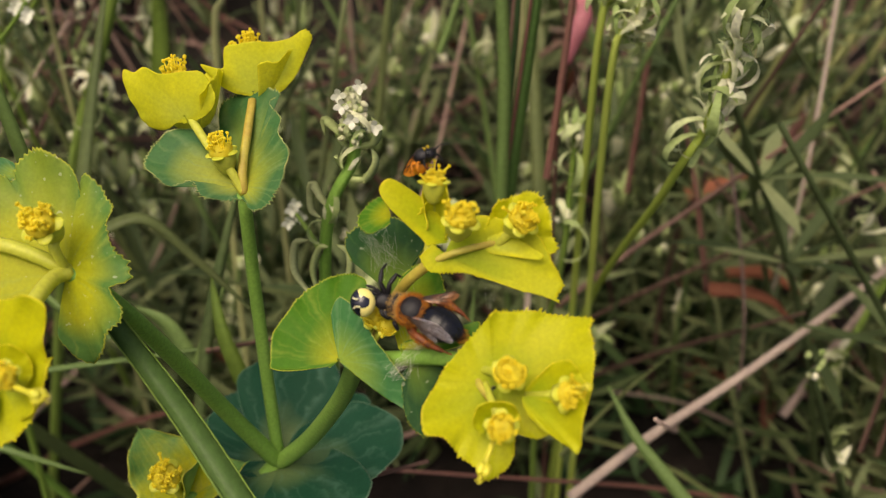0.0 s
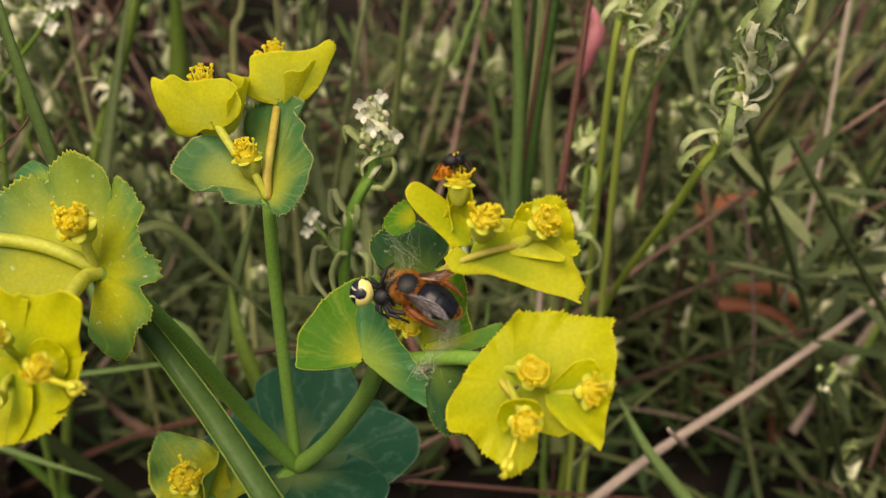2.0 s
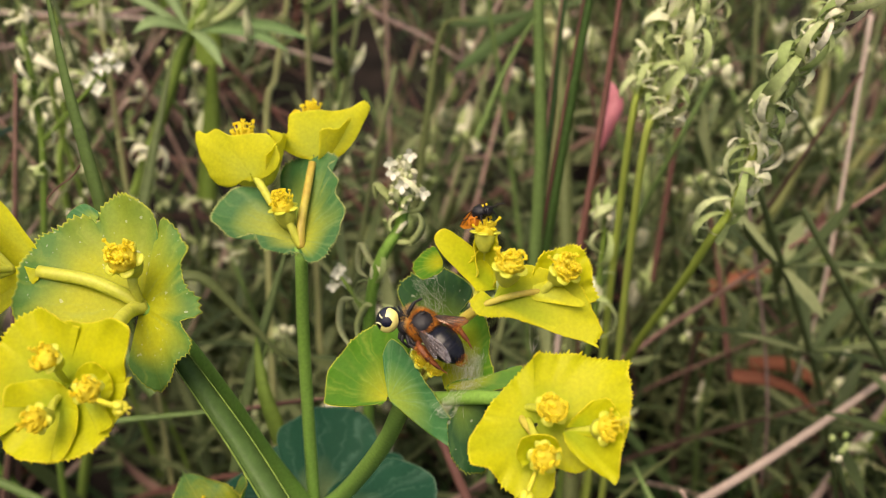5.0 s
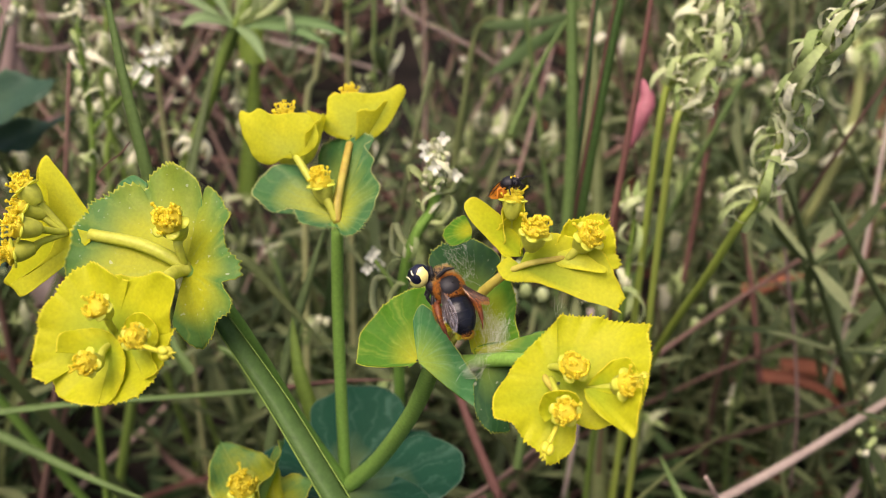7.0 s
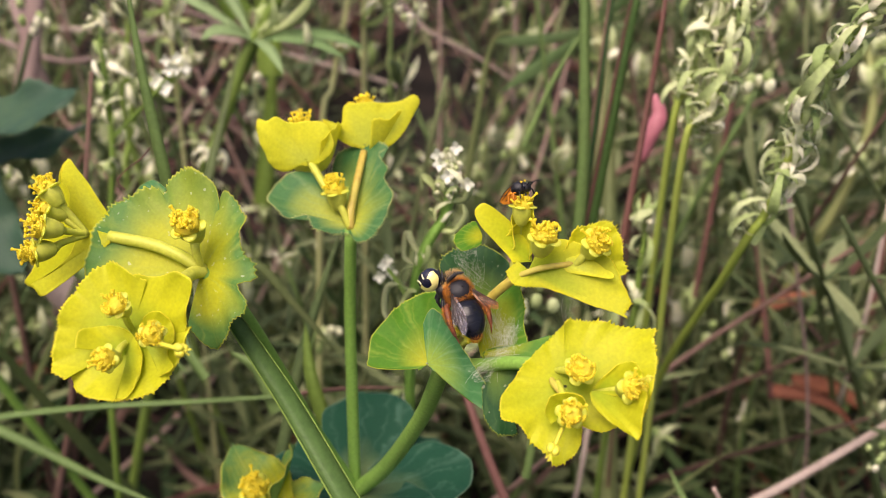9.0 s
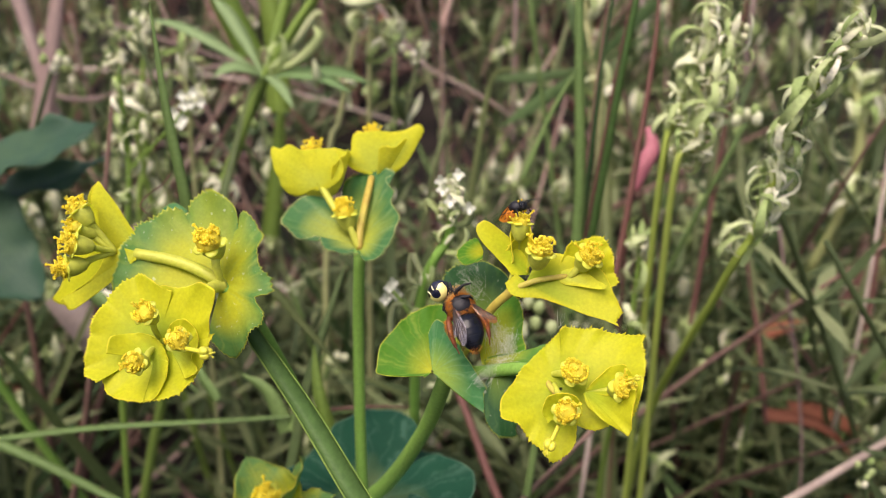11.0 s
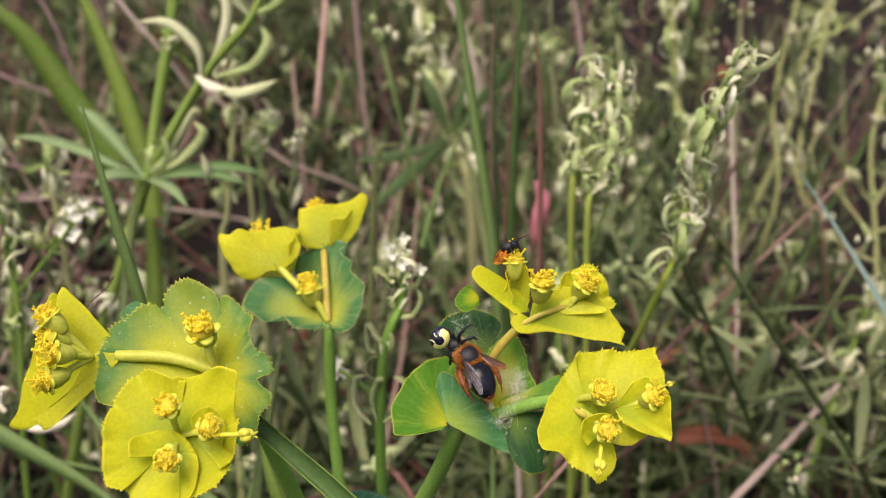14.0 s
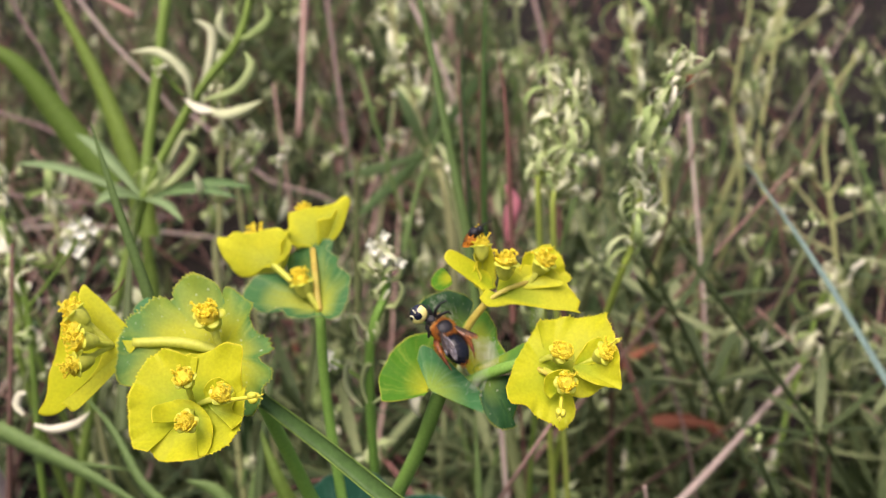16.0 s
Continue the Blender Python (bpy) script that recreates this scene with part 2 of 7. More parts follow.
PALE_BUD = plain_material("pale green bud", (0.48, 0.52, 0.30), (0.60, 0.58, 0.42), 0.6, 300, through_light=0.15)
PINK = plain_material("pink petal", (0.60, 0.22, 0.27), (0.50, 0.16, 0.20), 0.5, 120, through_light=0.25)
SILK = plain_material("spider silk", (0.90, 0.91, 0.84), (0.8, 0.82, 0.72), 0.4, 900, through_light=0.3)


# ---- mesh tools ----
class Geo:
    """Points, faces, surface coordinates and material slots of one mesh in the making."""

    def __init__(self):
        self.v, self.f, self.uv, self.m = [], [], [], []

    def add(self, verts, faces, uvs=None, slot=0):
        k = len(self.v)
        self.v.extend(verts)
        self.uv.extend(uvs if uvs else [(0.5, 0.5)] * len(verts))
        self.f.extend([tuple(i + k for i in f) for f in faces])
        self.m.extend([slot] * len(faces))
        return self

    def mesh(self, name, materials, origin=(0, 0, 0), smooth=True):
        me = bpy.data.meshes.new(name)
        o = Vector(origin)
        me.from_pydata([tuple(Vector(p) - o) for p in self.v], [], self.f)
        for m in materials:
            me.materials.append(m)
        me.polygons.foreach_set("material_index", self.m)
        me.polygons.foreach_set("use_smooth", [smooth] * len(self.f))
        layer = me.uv_layers.new(name="UVMap")
        loops = np.zeros(len(me.loops), dtype=np.int32)
        me.loops.foreach_get("vertex_index", loops)
        layer.data.foreach_set("uv", np.array(self.uv, dtype=np.float32)[loops].ravel())
        me.update()
        return me


def thing(name, at, label, category, group="", kind=""):
    ob = new(name)
    ob.empty_display_size = 0.01
    ob.location = at
    return tagged(ob, label, category, group, kind)


def root_place(ob):
    while ob.parent is not None:
        ob = ob.parent
    return ob.location


def part(name, geo, materials, parent, label=""):
    """One mesh under a thing or a part; geo is in the world's space."""
    if not isinstance(materials, (list, tuple)):
        materials = [materials]
    ob = new(name, geo.mesh(name, materials, root_place(parent)))
    ob.parent = parent
    return tagged(ob, label)


def local_part(name, geo, materials, parent, label=""):
    """One mesh under a thing or a part; geo is in the thing's own space."""
    if not isinstance(materials, (list, tuple)):
        materials = [materials]
    ob = new(name, geo.mesh(name, materials))
    ob.parent = parent
    return tagged(ob, label)


def smooth_line(points, steps=6):
    """A soft curve through the points (Catmull-Rom)."""
    pts = [Vector(p) for p in points]
    if len(pts) < 3:
        return [pts[0].lerp(pts[-1], i / steps) for i in range(steps + 1)]
    ext = [pts[0] * 2 - pts[1]] + pts + [pts[-1] * 2 - pts[-2]]
    out = []
    for i in range(1, len(ext) - 2):
        a, b, c, d = ext[i - 1:i + 3]
        for k in range(steps):
            t = k / steps
            out.append(0.5 * ((2 * b) + (c - a) * t + (2 * a - 5 * b + 4 * c - d) * t * t + (3 * b - a - 3 * c + d) * t ** 3))
    out.append(pts[-1])
    return out


def tube(geo, points, r0, r1, sides=8, slot=0, steps=6, ridge=0.0, mid=None):
    line = smooth_line(points, steps)
    n = len(line)
    verts, faces, uvs = [], [], []
    way = (line[1] - line[0]).normalized()
    ref = way.orthogonal().normalized()
    for i, p in enumerate(line):
        way = (line[min(i + 1, n - 1)] - line[max(i - 1, 0)]).normalized()
        ref = (ref - way * ref.dot(way)).normalized()
        oth = way.cross(ref)
        t = i / (n - 1)
        r = r0 + (r1 - r0) * t
        if mid is not None:
            r = r0 * (1 - t) ** 2 + 2 * mid * t * (1 - t) * 2 + r1 * t * t
        for k in range(sides):
            a = 2 * math.pi * k / sides
            rr = r * (1 + ridge * (1 if k % 2 else -1))
            verts.append(p + ref * (math.cos(a) * rr) + oth * (math.sin(a) * rr))
            uvs.append((t, k / sides))
    for i in range(n - 1):
        for k in range(sides):
            j = (k + 1) % sides
            faces.append((i * sides + k, i * sides + j, (i + 1) * sides + j, (i + 1) * sides + k))
    faces.append(tuple(range(sides - 1, -1, -1)))
    faces.append(tuple((n - 1) * sides + k for k in range(sides)))
    return geo.add(verts, faces, uvs, slot)


def blob(geo, at, radii, turn=None, seg=10, rings=6, slot=0, rough=0.0, seed=0):
    """An ellipsoid, a little uneven if rough."""
    turn = turn or Matrix.Identity(3)
    verts, faces = [], []
    at = Vector(at)
    rng = random.Random(seed)
    for i in range(rings + 1):
        th = math.pi * i / rings
        for k in range(seg if 0 < i < rings else 1):
            a = 2 * math.pi * k / seg
            w = 1 + rough * (rng.random() - 0.5)
            p = Vector((math.sin(th) * math.cos(a) * radii[0], math.sin(th) * math.sin(a) * radii[1], math.cos(th) * radii[2])) * w
            verts.append(at + turn @ p)
    first = lambda i: 0 if i == 0 else 1 + (i - 1) * seg
    for i in range(rings):
        for k in range(seg):
            j = (k + 1) % seg
            if i == 0:
                faces.append((0, 1 + k, 1 + j))
            elif i == rings - 1:
                faces.append((first(i) + k, first(rings), first(i) + j))
            else:
                faces.append((first(i) + k, first(i + 1) + k, first(i + 1) + j, first(i) + j))
    return geo.add(verts, faces, None, slot)


def strip(geo, at, way, up, length, width, curl=0.0, n=6, fold=0.25, slot=0, wide=0.35, twist=0.0):
    """A narrow leaf with a keel: bends by curl (radians) towards up, tapers to its tip; wide is where it is widest."""
    way = Vector(way).normalized()
    up = Vector(up)
    up = (up - way * up.dot(way)).normalized()
    side = way.cross(up)
    p = Vector(at)
    verts, faces, uvs = [], [], []
    for i in range(n + 1):
        t = i / n
        w = width / 2 * (min(1.0, 0.35 + 0.65 * t / wide) if t < wide else max(0.04, math.cos((t - wide) / (1 - wide) * math.pi / 2) ** 0.8))
        verts += [p - side * w + up * (w * fold), p, p + side * w + up * (w * fold)]
        uvs += [(t, 0.0), (t, 0.5), (t, 1.0)]
        turn = Matrix.Rotation(curl / n, 3, side)
        way, up = turn @ way, turn @ up
        if twist:
            tw = Matrix.Rotation(twist / n, 3, way)
            up, side = tw @ up, tw @ side
        p = p + way * (length / n)
    for i in range(n):
        a = i * 3
        faces += [(a, a + 1, a + 4, a + 3), (a + 1, a + 2, a + 5, a + 4)]
    return geo.add(verts, faces, uvs, slot)


def bract_geo(base, tip, up, width, cup=0.35, curl=0.1, back=0.25, wave=0.045, seed=0, nu=64, nv=14, teeth=0.00026, rag=1.0, box=0.7, lean=0.0, peak=0.62, droop=0.0):
    """A broad toothed leaf from base to tip whose inner face looks towards up: cupped across, curled towards its tip, wavy at the rim."""
    base, tip, up = Vector(base), Vector(tip), Vector(up)
    a = tip - base
    length = a.length
    a.normalize()
    n = (up - a * up.dot(a)).normalized()
    s = a.cross(n)
    rng = random.Random(seed)
    ph = [rng.uniform(0, 6.28) for _ in range(4)]
    grid = []
    for i in range(nu + 1):
        u = i / nu
        shape = math.sin(math.pi * (0.03 + 0.962 * u) ** peak) ** box
        tooth = teeth * rng.uniform(0.3, 1.4)
        ragged = [1 + rag * (0.07 * math.sin(u * 8 + ph[2] + s) + 0.04 * math.sin(u * 21 + ph[3] + 2 * s)) for s in (0, 2.1)]
        for j in range(nv + 1):
            v = -1 + 2 * j / nv
            w = width / 2 * shape * ragged[v > 0]
            along = length * (u - back * v * v * (1 - u) ** 2)
            if j in (0, nv) and i % 2 and rng.random() < 0.85:
                w += tooth
                along += tooth * 0.5
            along += length * (0.07 if box > 0.6 else 0.0) * math.exp(-18 * v * v) * u ** 8
            ripple = math.sin(u * 9 + ph[0] + (2 if v > 0 else 0)) + 0.6 * math.sin(u * 19 + ph[1] + v * 2)
            lift = cup * w * v * v + curl * length * (u * u - u) * 1.0 + wave * length * ripple * abs(v) ** 2.5 - droop * length * u * u
            lift += lean * w * v
            squeeze = 1 - 0.18 * cup * cup * v * v
            grid.append(base + a * along + s * (w * v * squeeze) + n * lift)
    cols = nv + 1
    verts, uvs, faces, slots = list(grid), [], [], []
    for i in range(nu + 1):
        for j in range(cols):
            uvs.append((i / nu, j / nv))
    for i in range(nu + 1):
        for j in range(cols):
            du = grid[min(i + 1, nu) * cols + j] - grid[max(i - 1, 0) * cols + j]
            dv = grid[i * cols + min(j + 1, nv)] - grid[i * cols + max(j - 1, 0)]
            nn = dv.cross(du)
            nn = nn.normalized() if nn.length > 1e-12 else n
            if nn.dot(n) < 0:
                nn = -nn
            verts.append(grid[i * cols + j] - nn * 0.00018)
            uvs.append((i / nu, j / nv))
    k = (nu + 1) * cols
    geo = Geo()
    top, low, rim = [], [], []
    for i in range(nu):
        for j in range(nv):
            q = (i * cols + j, i * cols + j + 1, (i + 1) * cols + j + 1, (i + 1) * cols + j)
            top.append(q)
            low.append(tuple(x + k for x in reversed(q)))
        for j in (0, nv):
            rim.append((i * cols + j, (i + 1) * cols + j, (i + 1) * cols + j + k, i * cols + j + k))
    for j in range(nv):
        rim.append((nu * cols + j, nu * cols + j + 1, nu * cols + j + 1 + k, nu * cols + j + k))
    geo.v, geo.uv = verts, uvs
    geo.f = top + rim + low
    geo.m = [0] * (len(top) + len(rim)) + [1] * len(low)
    return geo


def fan_leaf(base, tip, up, outline, dish=0.08, cup=0.0, wave=0.03, seed=0, teeth=0.0004, pitch=0.0007, thick=0.00016, step=0.00018, roll=0.0):
    """A broad leaf whose veins fan out from base. outline: (degrees from the way to the tip, millimetres from the base) round its edge;
    dish lifts the whole rim towards up, cup its two sides, roll turns the very edge over; the edge is ruffled and saw-toothed."""
    base, tip, up = Vector(base), Vector(tip), Vector(up)
    a = (tip - base).normalized()
    n = (up - a * up.dot(a)).normalized()
    s = a.cross(n)
    rng = random.Random(seed)
    knots = [Vector((math.cos(radians(d)), math.sin(radians(d)), 0)) * (r * 0.001) for d, r in outline]
    line = smooth_line(knots, 10)
    rim, gap = [line[0]], 0.0
    for p, q in zip(line, line[1:]):
        gap += (q - p).length
        while gap >= step:
            gap -= step
            rim.append(q.lerp(p, gap / max(1e-9, (q - p).length)))
    size = max(p.length for p in rim)
    ph = [rng.uniform(0, 6.28) for _ in range(5)]
    rings = [0.03, 0.12, 0.24, 0.36, 0.48, 0.59, 0.69, 0.78, 0.86, 0.92, 0.965, 1.0]
    top, uvs = [], []
    saw, height, run = 0.0, 1.0, 0.0
    angles = [math.atan2(p.y, p.x) for p in rim]
    for i, p in enumerate(rim):
        th = angles[i]
        run += step / (pitch * (0.75 + 0.5 * (0.5 + 0.5 * math.sin(i * 0.05 + ph[3]))))
        if run >= 1.0:
            run -= 1.0
            height = rng.uniform(0.25, 1.25) * (0.65 + 0.35 * math.sin(i * 0.021 + ph[4]))
        saw = teeth * height * max(0.0, 1 - abs(run - 0.5) * 2.6)
        for u in rings:
            q = p * u + p.normalized() * (saw * max(0.0, (u - 0.9) / 0.1))
            far = q.length / size
            lift = size * dish * far * far + cup * q.y * q.y / size
            lift += wave * size * far * (1.3 * u * u * math.sin(2.3 * th + ph[0]) + u ** 3 * math.sin(4.7 * th + ph[1]) + u ** 6 * (0.6 * math.sin(11 * th + ph[2]) + 0.35 * math.sin(23 * th + ph[3])))
            lift += 0.02 * size * u * (1 - u) * noise.noise(Vector((th * 4 + ph[1], u * 3, seed)))
            if u > 0.85:
                lift -= roll * size * ((u - 0.85) / 0.15) ** 2
            top.append(base + a * q.x + s * q.y + n * lift)
            uvs.append((u, 0.5 + th / (2 * math.pi) * 0.9))
    cols, k, m = len(rings), len(top), len(rim)
    under = []
    for i in range(m):
        for j in range(cols):
            du = top[min(i + 1, m - 1) * cols + j] - top[max(i - 1, 0) * cols + j]
            dv = top[i * cols + min(j + 1, cols - 1)] - top[i * cols + max(j - 1, 0)]
            nn = du.cross(dv)
            nn = nn.normalized() if nn.length > 1e-13 else n
            under.append(top[i * cols + j] - (nn if nn.dot(n) > 0 else -nn) * thick)
    geo = Geo()
    geo.v, geo.uv = top + under, uvs + uvs
    up_f, low_f, rim_f = [], [], []
    for i in range(m - 1):
        for j in range(cols - 1):
            q = (i * cols + j, i * cols + j + 1, (i + 1) * cols + j + 1, (i + 1) * cols + j)
            up_f.append(q)
            low_f.append(tuple(x + k for x in reversed(q)))
        e, f = i * cols + cols - 1, (i + 1) * cols + cols - 1
        rim_f.append((e, e + k, f + k, f))
    for i in (0, m - 1):
        for j in range(cols - 1):
            e = i * cols + j
            rim_f.append((e, e + 1, e + 1 + k, e + k))
    geo.f = up_f + rim_f + low_f
    geo.m = [0] * (len(up_f) + len(rim_f)) + [1] * len(low_f)
    return geo


def cup_half(base, axis, toward, radius, height, spread=1.75, flare=0.46, tip=0.22, wave=0.06, seed=0, teeth=0.00022, nu=22, nv=40):
    """One of the two bracts of a bowl: a shell round the axis, drawn out to a tip in the direction toward."""
    base, axis = Vector(base), Vector(axis).normalized()
    toward = Vector(toward)
    toward = (toward - axis * toward.dot(axis)).normalized()
    side = axis.cross(toward)
    rng = random.Random(seed)
    ph = [rng.uniform(0, 6.28) for _ in range(3)]
    geo = Geo()
    verts, uvs = [], []
    for shell in (0.0, 1.0):
        for i in range(nu + 1):
            u = i / nu
            for j in range(nv + 1):
                v = -1 + 2 * j / nv
                a = v * spread
                r = radius * (0.10 + 0.90 * u ** flare) * (1 + tip * math.exp(-7 * v * v) * u ** 2) * (1 + 0.05 * math.sin(3 * a + ph[0]) * u)
                h = height * u * (1 - 0.28 * v * v * u + 0.08 * math.exp(-9 * v * v)) + height * wave * u ** 3 * (math.sin(5 * a + ph[1]) + 0.6 * math.sin(11 * a + ph[2]))
                if i == nu and j % 2:
                    h += teeth
                r -= shell * 0.00018
                verts.append(base + axis * h + toward * (math.cos(a) * r) + side * (math.sin(a) * r))
                uvs.append((u, 0.5 + 0.47 * v * (0.6 + 0.4 * u)))
    cols, k = nv + 1, (nu + 1) * (nv + 1)
    out, inn, rim = [], [], []
    for i in range(nu):
        for j in range(nv):
            q = (i * cols + j, i * cols + j + 1, (i + 1) * cols + j + 1, (i + 1) * cols + j)
            out.append(q)
            inn.append(tuple(x + k for x in reversed(q)))
        for j in (0, nv):
            rim.append((i * cols + j, (i + 1) * cols + j, (i + 1) * cols + j + k, i * cols + j + k))
    for j in range(nv):
        rim.append((nu * cols + j, nu * cols + j + 1, nu * cols + j + 1 + k, nu * cols + j + k))
    geo.v, geo.uv = verts, uvs
    geo.f = out + rim + inn
    geo.m = [1] * len(out) + [0] * (len(rim) + len(inn))
    return geo


# ---- ground ----
def bank(x, y):
    """The soil's height: level round the spurge, rising to a low bank behind it."""
    rise = 0.26 * max(0.0, min(y, 5.0) - 0.5)
    return rise + 0.018 * noise.noise(Vector((x * 3, y * 3, 0))) + 0.008 * noise.noise(Vector((x * 11, y * 11, 4))) - 0.005


def ground():
    g = Geo()
    rng = random.Random(3)
    ticks = [-40, -15, -7, -4, -2.5] + [-1.5 + 0.06 * i for i in range(0, 76)] + [4, 5.5, 8, 15, 40]
    verts = []
    for y in ticks:
        for x in ticks:
            verts.append((x, y + 0.5, bank(x, y + 0.5)))
    k = len(ticks)
    faces = [(j * k + i, j * k + i + 1, (j + 1) * k + i + 1, (j + 1) * k + i) for j in range(k - 1) for i in range(k - 1)]
    g.add(verts, faces)
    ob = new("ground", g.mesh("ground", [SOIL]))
    return tagged(ob, "bare brown soil under the herbs, darkened for shade", "ground", kind="structure")


ground()

# ---- the spurge: one plant with an umbel of rays, each ending in a pair of bracts and forked heads ----
NODE = (-0.03992, 0.15591, 0.22854)
spurge = thing("spurge_plant", (NODE[0] + 0.004, NODE[1] + 0.01, 0.0), "yellow-green flowering spurge with toothed bracts on an umbel of stalks", "plant")


def bract(base, tip, up, width, inner=YELLOW, outer=YELLOW_BACK, name="bract", label="", **shape):
    return part(name, bract_geo(base, tip, up, width, **shape), [inner, outer], spurge, label)


def fan(base, tip, up, outline, inner=FAN_YELLOW, outer=FAN_BACK, name="bract", label="", **shape):
    return part(name, fan_leaf(base, tip, up, outline, **shape), [inner, outer], spurge, label)


def stalk(points, r0, r1, material=PEDUNCLE, name="stalk"):
    return part(name, tube(Geo(), points, r0, r1, 10), material, spurge)


def turn_to(axis):
    return Vector(axis).to_track_quat("Z", "Y").to_matrix()


def cyathium(at, axis, size=0.0024, seed=0, foot=None, beads=22, reach=1.0):
    """A cup with glands round its mouth and a tuft of stamens."""
    rng = random.Random(seed)
    at, axis = Vector(at), Vector(axis).normalized()
    turn = turn_to(axis)
    g = Geo()
    tube(g, [at - axis * size * 1.5, at - axis * size * 0.8, at - axis * size * 0.1, at + axis * size * 0.15], size * 0.45, size * 0.72, 10, mid=size * 0.55)
    if foot is not None:
        tube(g, [foot, Vector(foot).lerp(at, 0.5), at - axis * size * 1.4], size * 0.24, size * 0.34, 8)
    cup = part("cyathium", g, PEDUNCLE, spurge, "yellow flower cup with a tuft of stamens")
    g = Geo()
    for k in range(5):
        a = k * 1.257 + rng.random() * 0.5
        p = at + turn @ Vector((math.cos(a), math.sin(a), 0.05)) * size * 0.82
        blob(g, p, (size * 0.46, size * 0.42, size * 0.12), turn @ Matrix.Rotation(a + 1.57, 3, "Z"), 10, 6, rough=0.12, seed=seed + k)
    part("gland", g, GLAND, cup, "waxy yellow glands")
    g = Geo()
    blob(g, at + axis * size * 0.15, (size * 0.86, size * 0.86, size * 0.62), turn, 16, 10, rough=0.22, seed=seed)
    for k in range(int(beads * 1.7)):
        r, a = size * 0.85 * math.sqrt(rng.random()), rng.uniform(0, 6.283)
        h = size * (0.45 + 0.75 * rng.random() - 0.25 * (r / size)) * reach
        foot_p = at + turn @ Vector((math.cos(a) * r * 0.7, math.sin(a) * r * 0.7, 0))
        top = at + turn @ Vector((math.cos(a) * r * 1.2, math.sin(a) * r * 1.2, h))
        tube(g, [foot_p, top], size * 0.07, size * 0.06, 4, steps=1)
        for side in (-1, 1):
            off = turn @ Vector((math.cos(a + 1.57), math.sin(a + 1.57), 0)) * size * 0.095 * side
            blob(g, top + off, (size * rng.uniform(0.085, 0.135), size * 0.105, size * rng.uniform(0.09, 0.14)), None, 7, 5, rough=0.15, seed=k)
    for k in range(rng.choice((0, 1, 1, 2))):
        d = turn @ Vector((rng.gauss(0, 0.6), rng.gauss(0, 0.6), 1)).normalized()
        tube(g, [at, at + d * size, at + d * size * 1.6], size * 0.10, size * 0.08, 6, steps=2)
        blob(g, at + d * size * 1.62, (size * 0.15, size * 0.15, size * 0.11), turn_to(d), 8, 5)
    part("stamen_tuft", g, ANTHER, cup, "tuft of yellow pollen-covered stamens")
    return cup


def capsule(at, foot, size=0.0015):
    g = Geo()
    at, foot = Vector(at), Vector(foot)
    axis = (at - foot).normalized()
    turn = turn_to(axis)
    tube(g, [foot, foot.lerp(at, 0.5), at], size * 0.35, size * 0.3, 8)
    for k in range(3):
        a = k * 2.09
        blob(g, at + turn @ Vector((math.cos(a), math.sin(a), 0)) * size * 0.42, (size * 0.62, size * 0.62, size * 0.85), turn, 10, 7)
    for k in range(3):
        a = k * 2.09 + 0.4
        w = turn @ Vector((math.cos(a) * 0.6, math.sin(a) * 0.6, 1))
        tube(g, [at + axis * size * 0.7, at + axis * size * 0.9 + w * size * 0.3, at + axis * size + w * size * 0.6], size * 0.12, size * 0.1, 5, steps=2)
        blob(g, at + axis * size + w * size * 0.65, (size * 0.16,) * 3, None, 6, 4)
    return part("capsule", g, CAPSULE, spurge, "round three-lobed yellowish capsule")


# main stem, rays and the whorl of blue-green leaves where they part
g = Geo()
tube(g, [spurge.location, Vector(NODE) + Vector((0.004, 0.008, -0.12)), NODE], 0.0024, 0.0021, 10)
part("stem", g, STEM, spurge, "upright green main stem")
stalk([NODE, (-0.04119, 0.16023, 0.25461), (-0.04161, 0.16204, 0.28005), (-0.04030, 0.15858, 0.30376)], 0.00155, 0.0014, STEM, "ray")
stalk([NODE, (-0.03027, 0.14901, 0.24418), (-0.01989, 0.13434, 0.27090), (-0.01410, 0.12048, 0.29339), (-0.01164, 0.11905, 0.29677)], 0.0021, 0.0017, STEM, "ray")
stalk([NODE, (-0.04769, 0.15021, 0.24939), (-0.05340, 0.13898, 0.27668), (-0.05746, 0.12910, 0.29756), (-0.06156, 0.12510, 0.30690), (-0.06287, 0.12499, 0.30799)], 0.0021, 0.0013, STEM, "ray")
stalk([NODE, (-0.04631, 0.14943, 0.22797), (-0.05345, 0.14331, 0.23041), (-0.05903, 0.14081, 0.23304)], 0.0018, 0.0014, STEM, "ray")
WHORL_LEAVES = [
    ((-0.03998, 0.18569, 0.23815), (0.122, -0.425, 0.897), 0.022), ((-0.00996, 0.15418, 0.23772), (-0.104, -0.178, 0.979), 0.026), ((-0.02277, 0.17822, 0.22956), (-0.098, -0.246, 0.964), 0.022),
    ((-0.05307, 0.18036, 0.22997), (0.109, -0.295, 0.949), 0.020), ((-0.06290, 0.16267, 0.23230), (0.183, -0.038, 0.982), 0.022), ((-0.02076, 0.13244, 0.23456), (-0.005, -0.169, 0.986), 0.026),
    ((-0.04427, 0.12866, 0.23111), (0.094, -0.159, 0.983), 0.024),
]
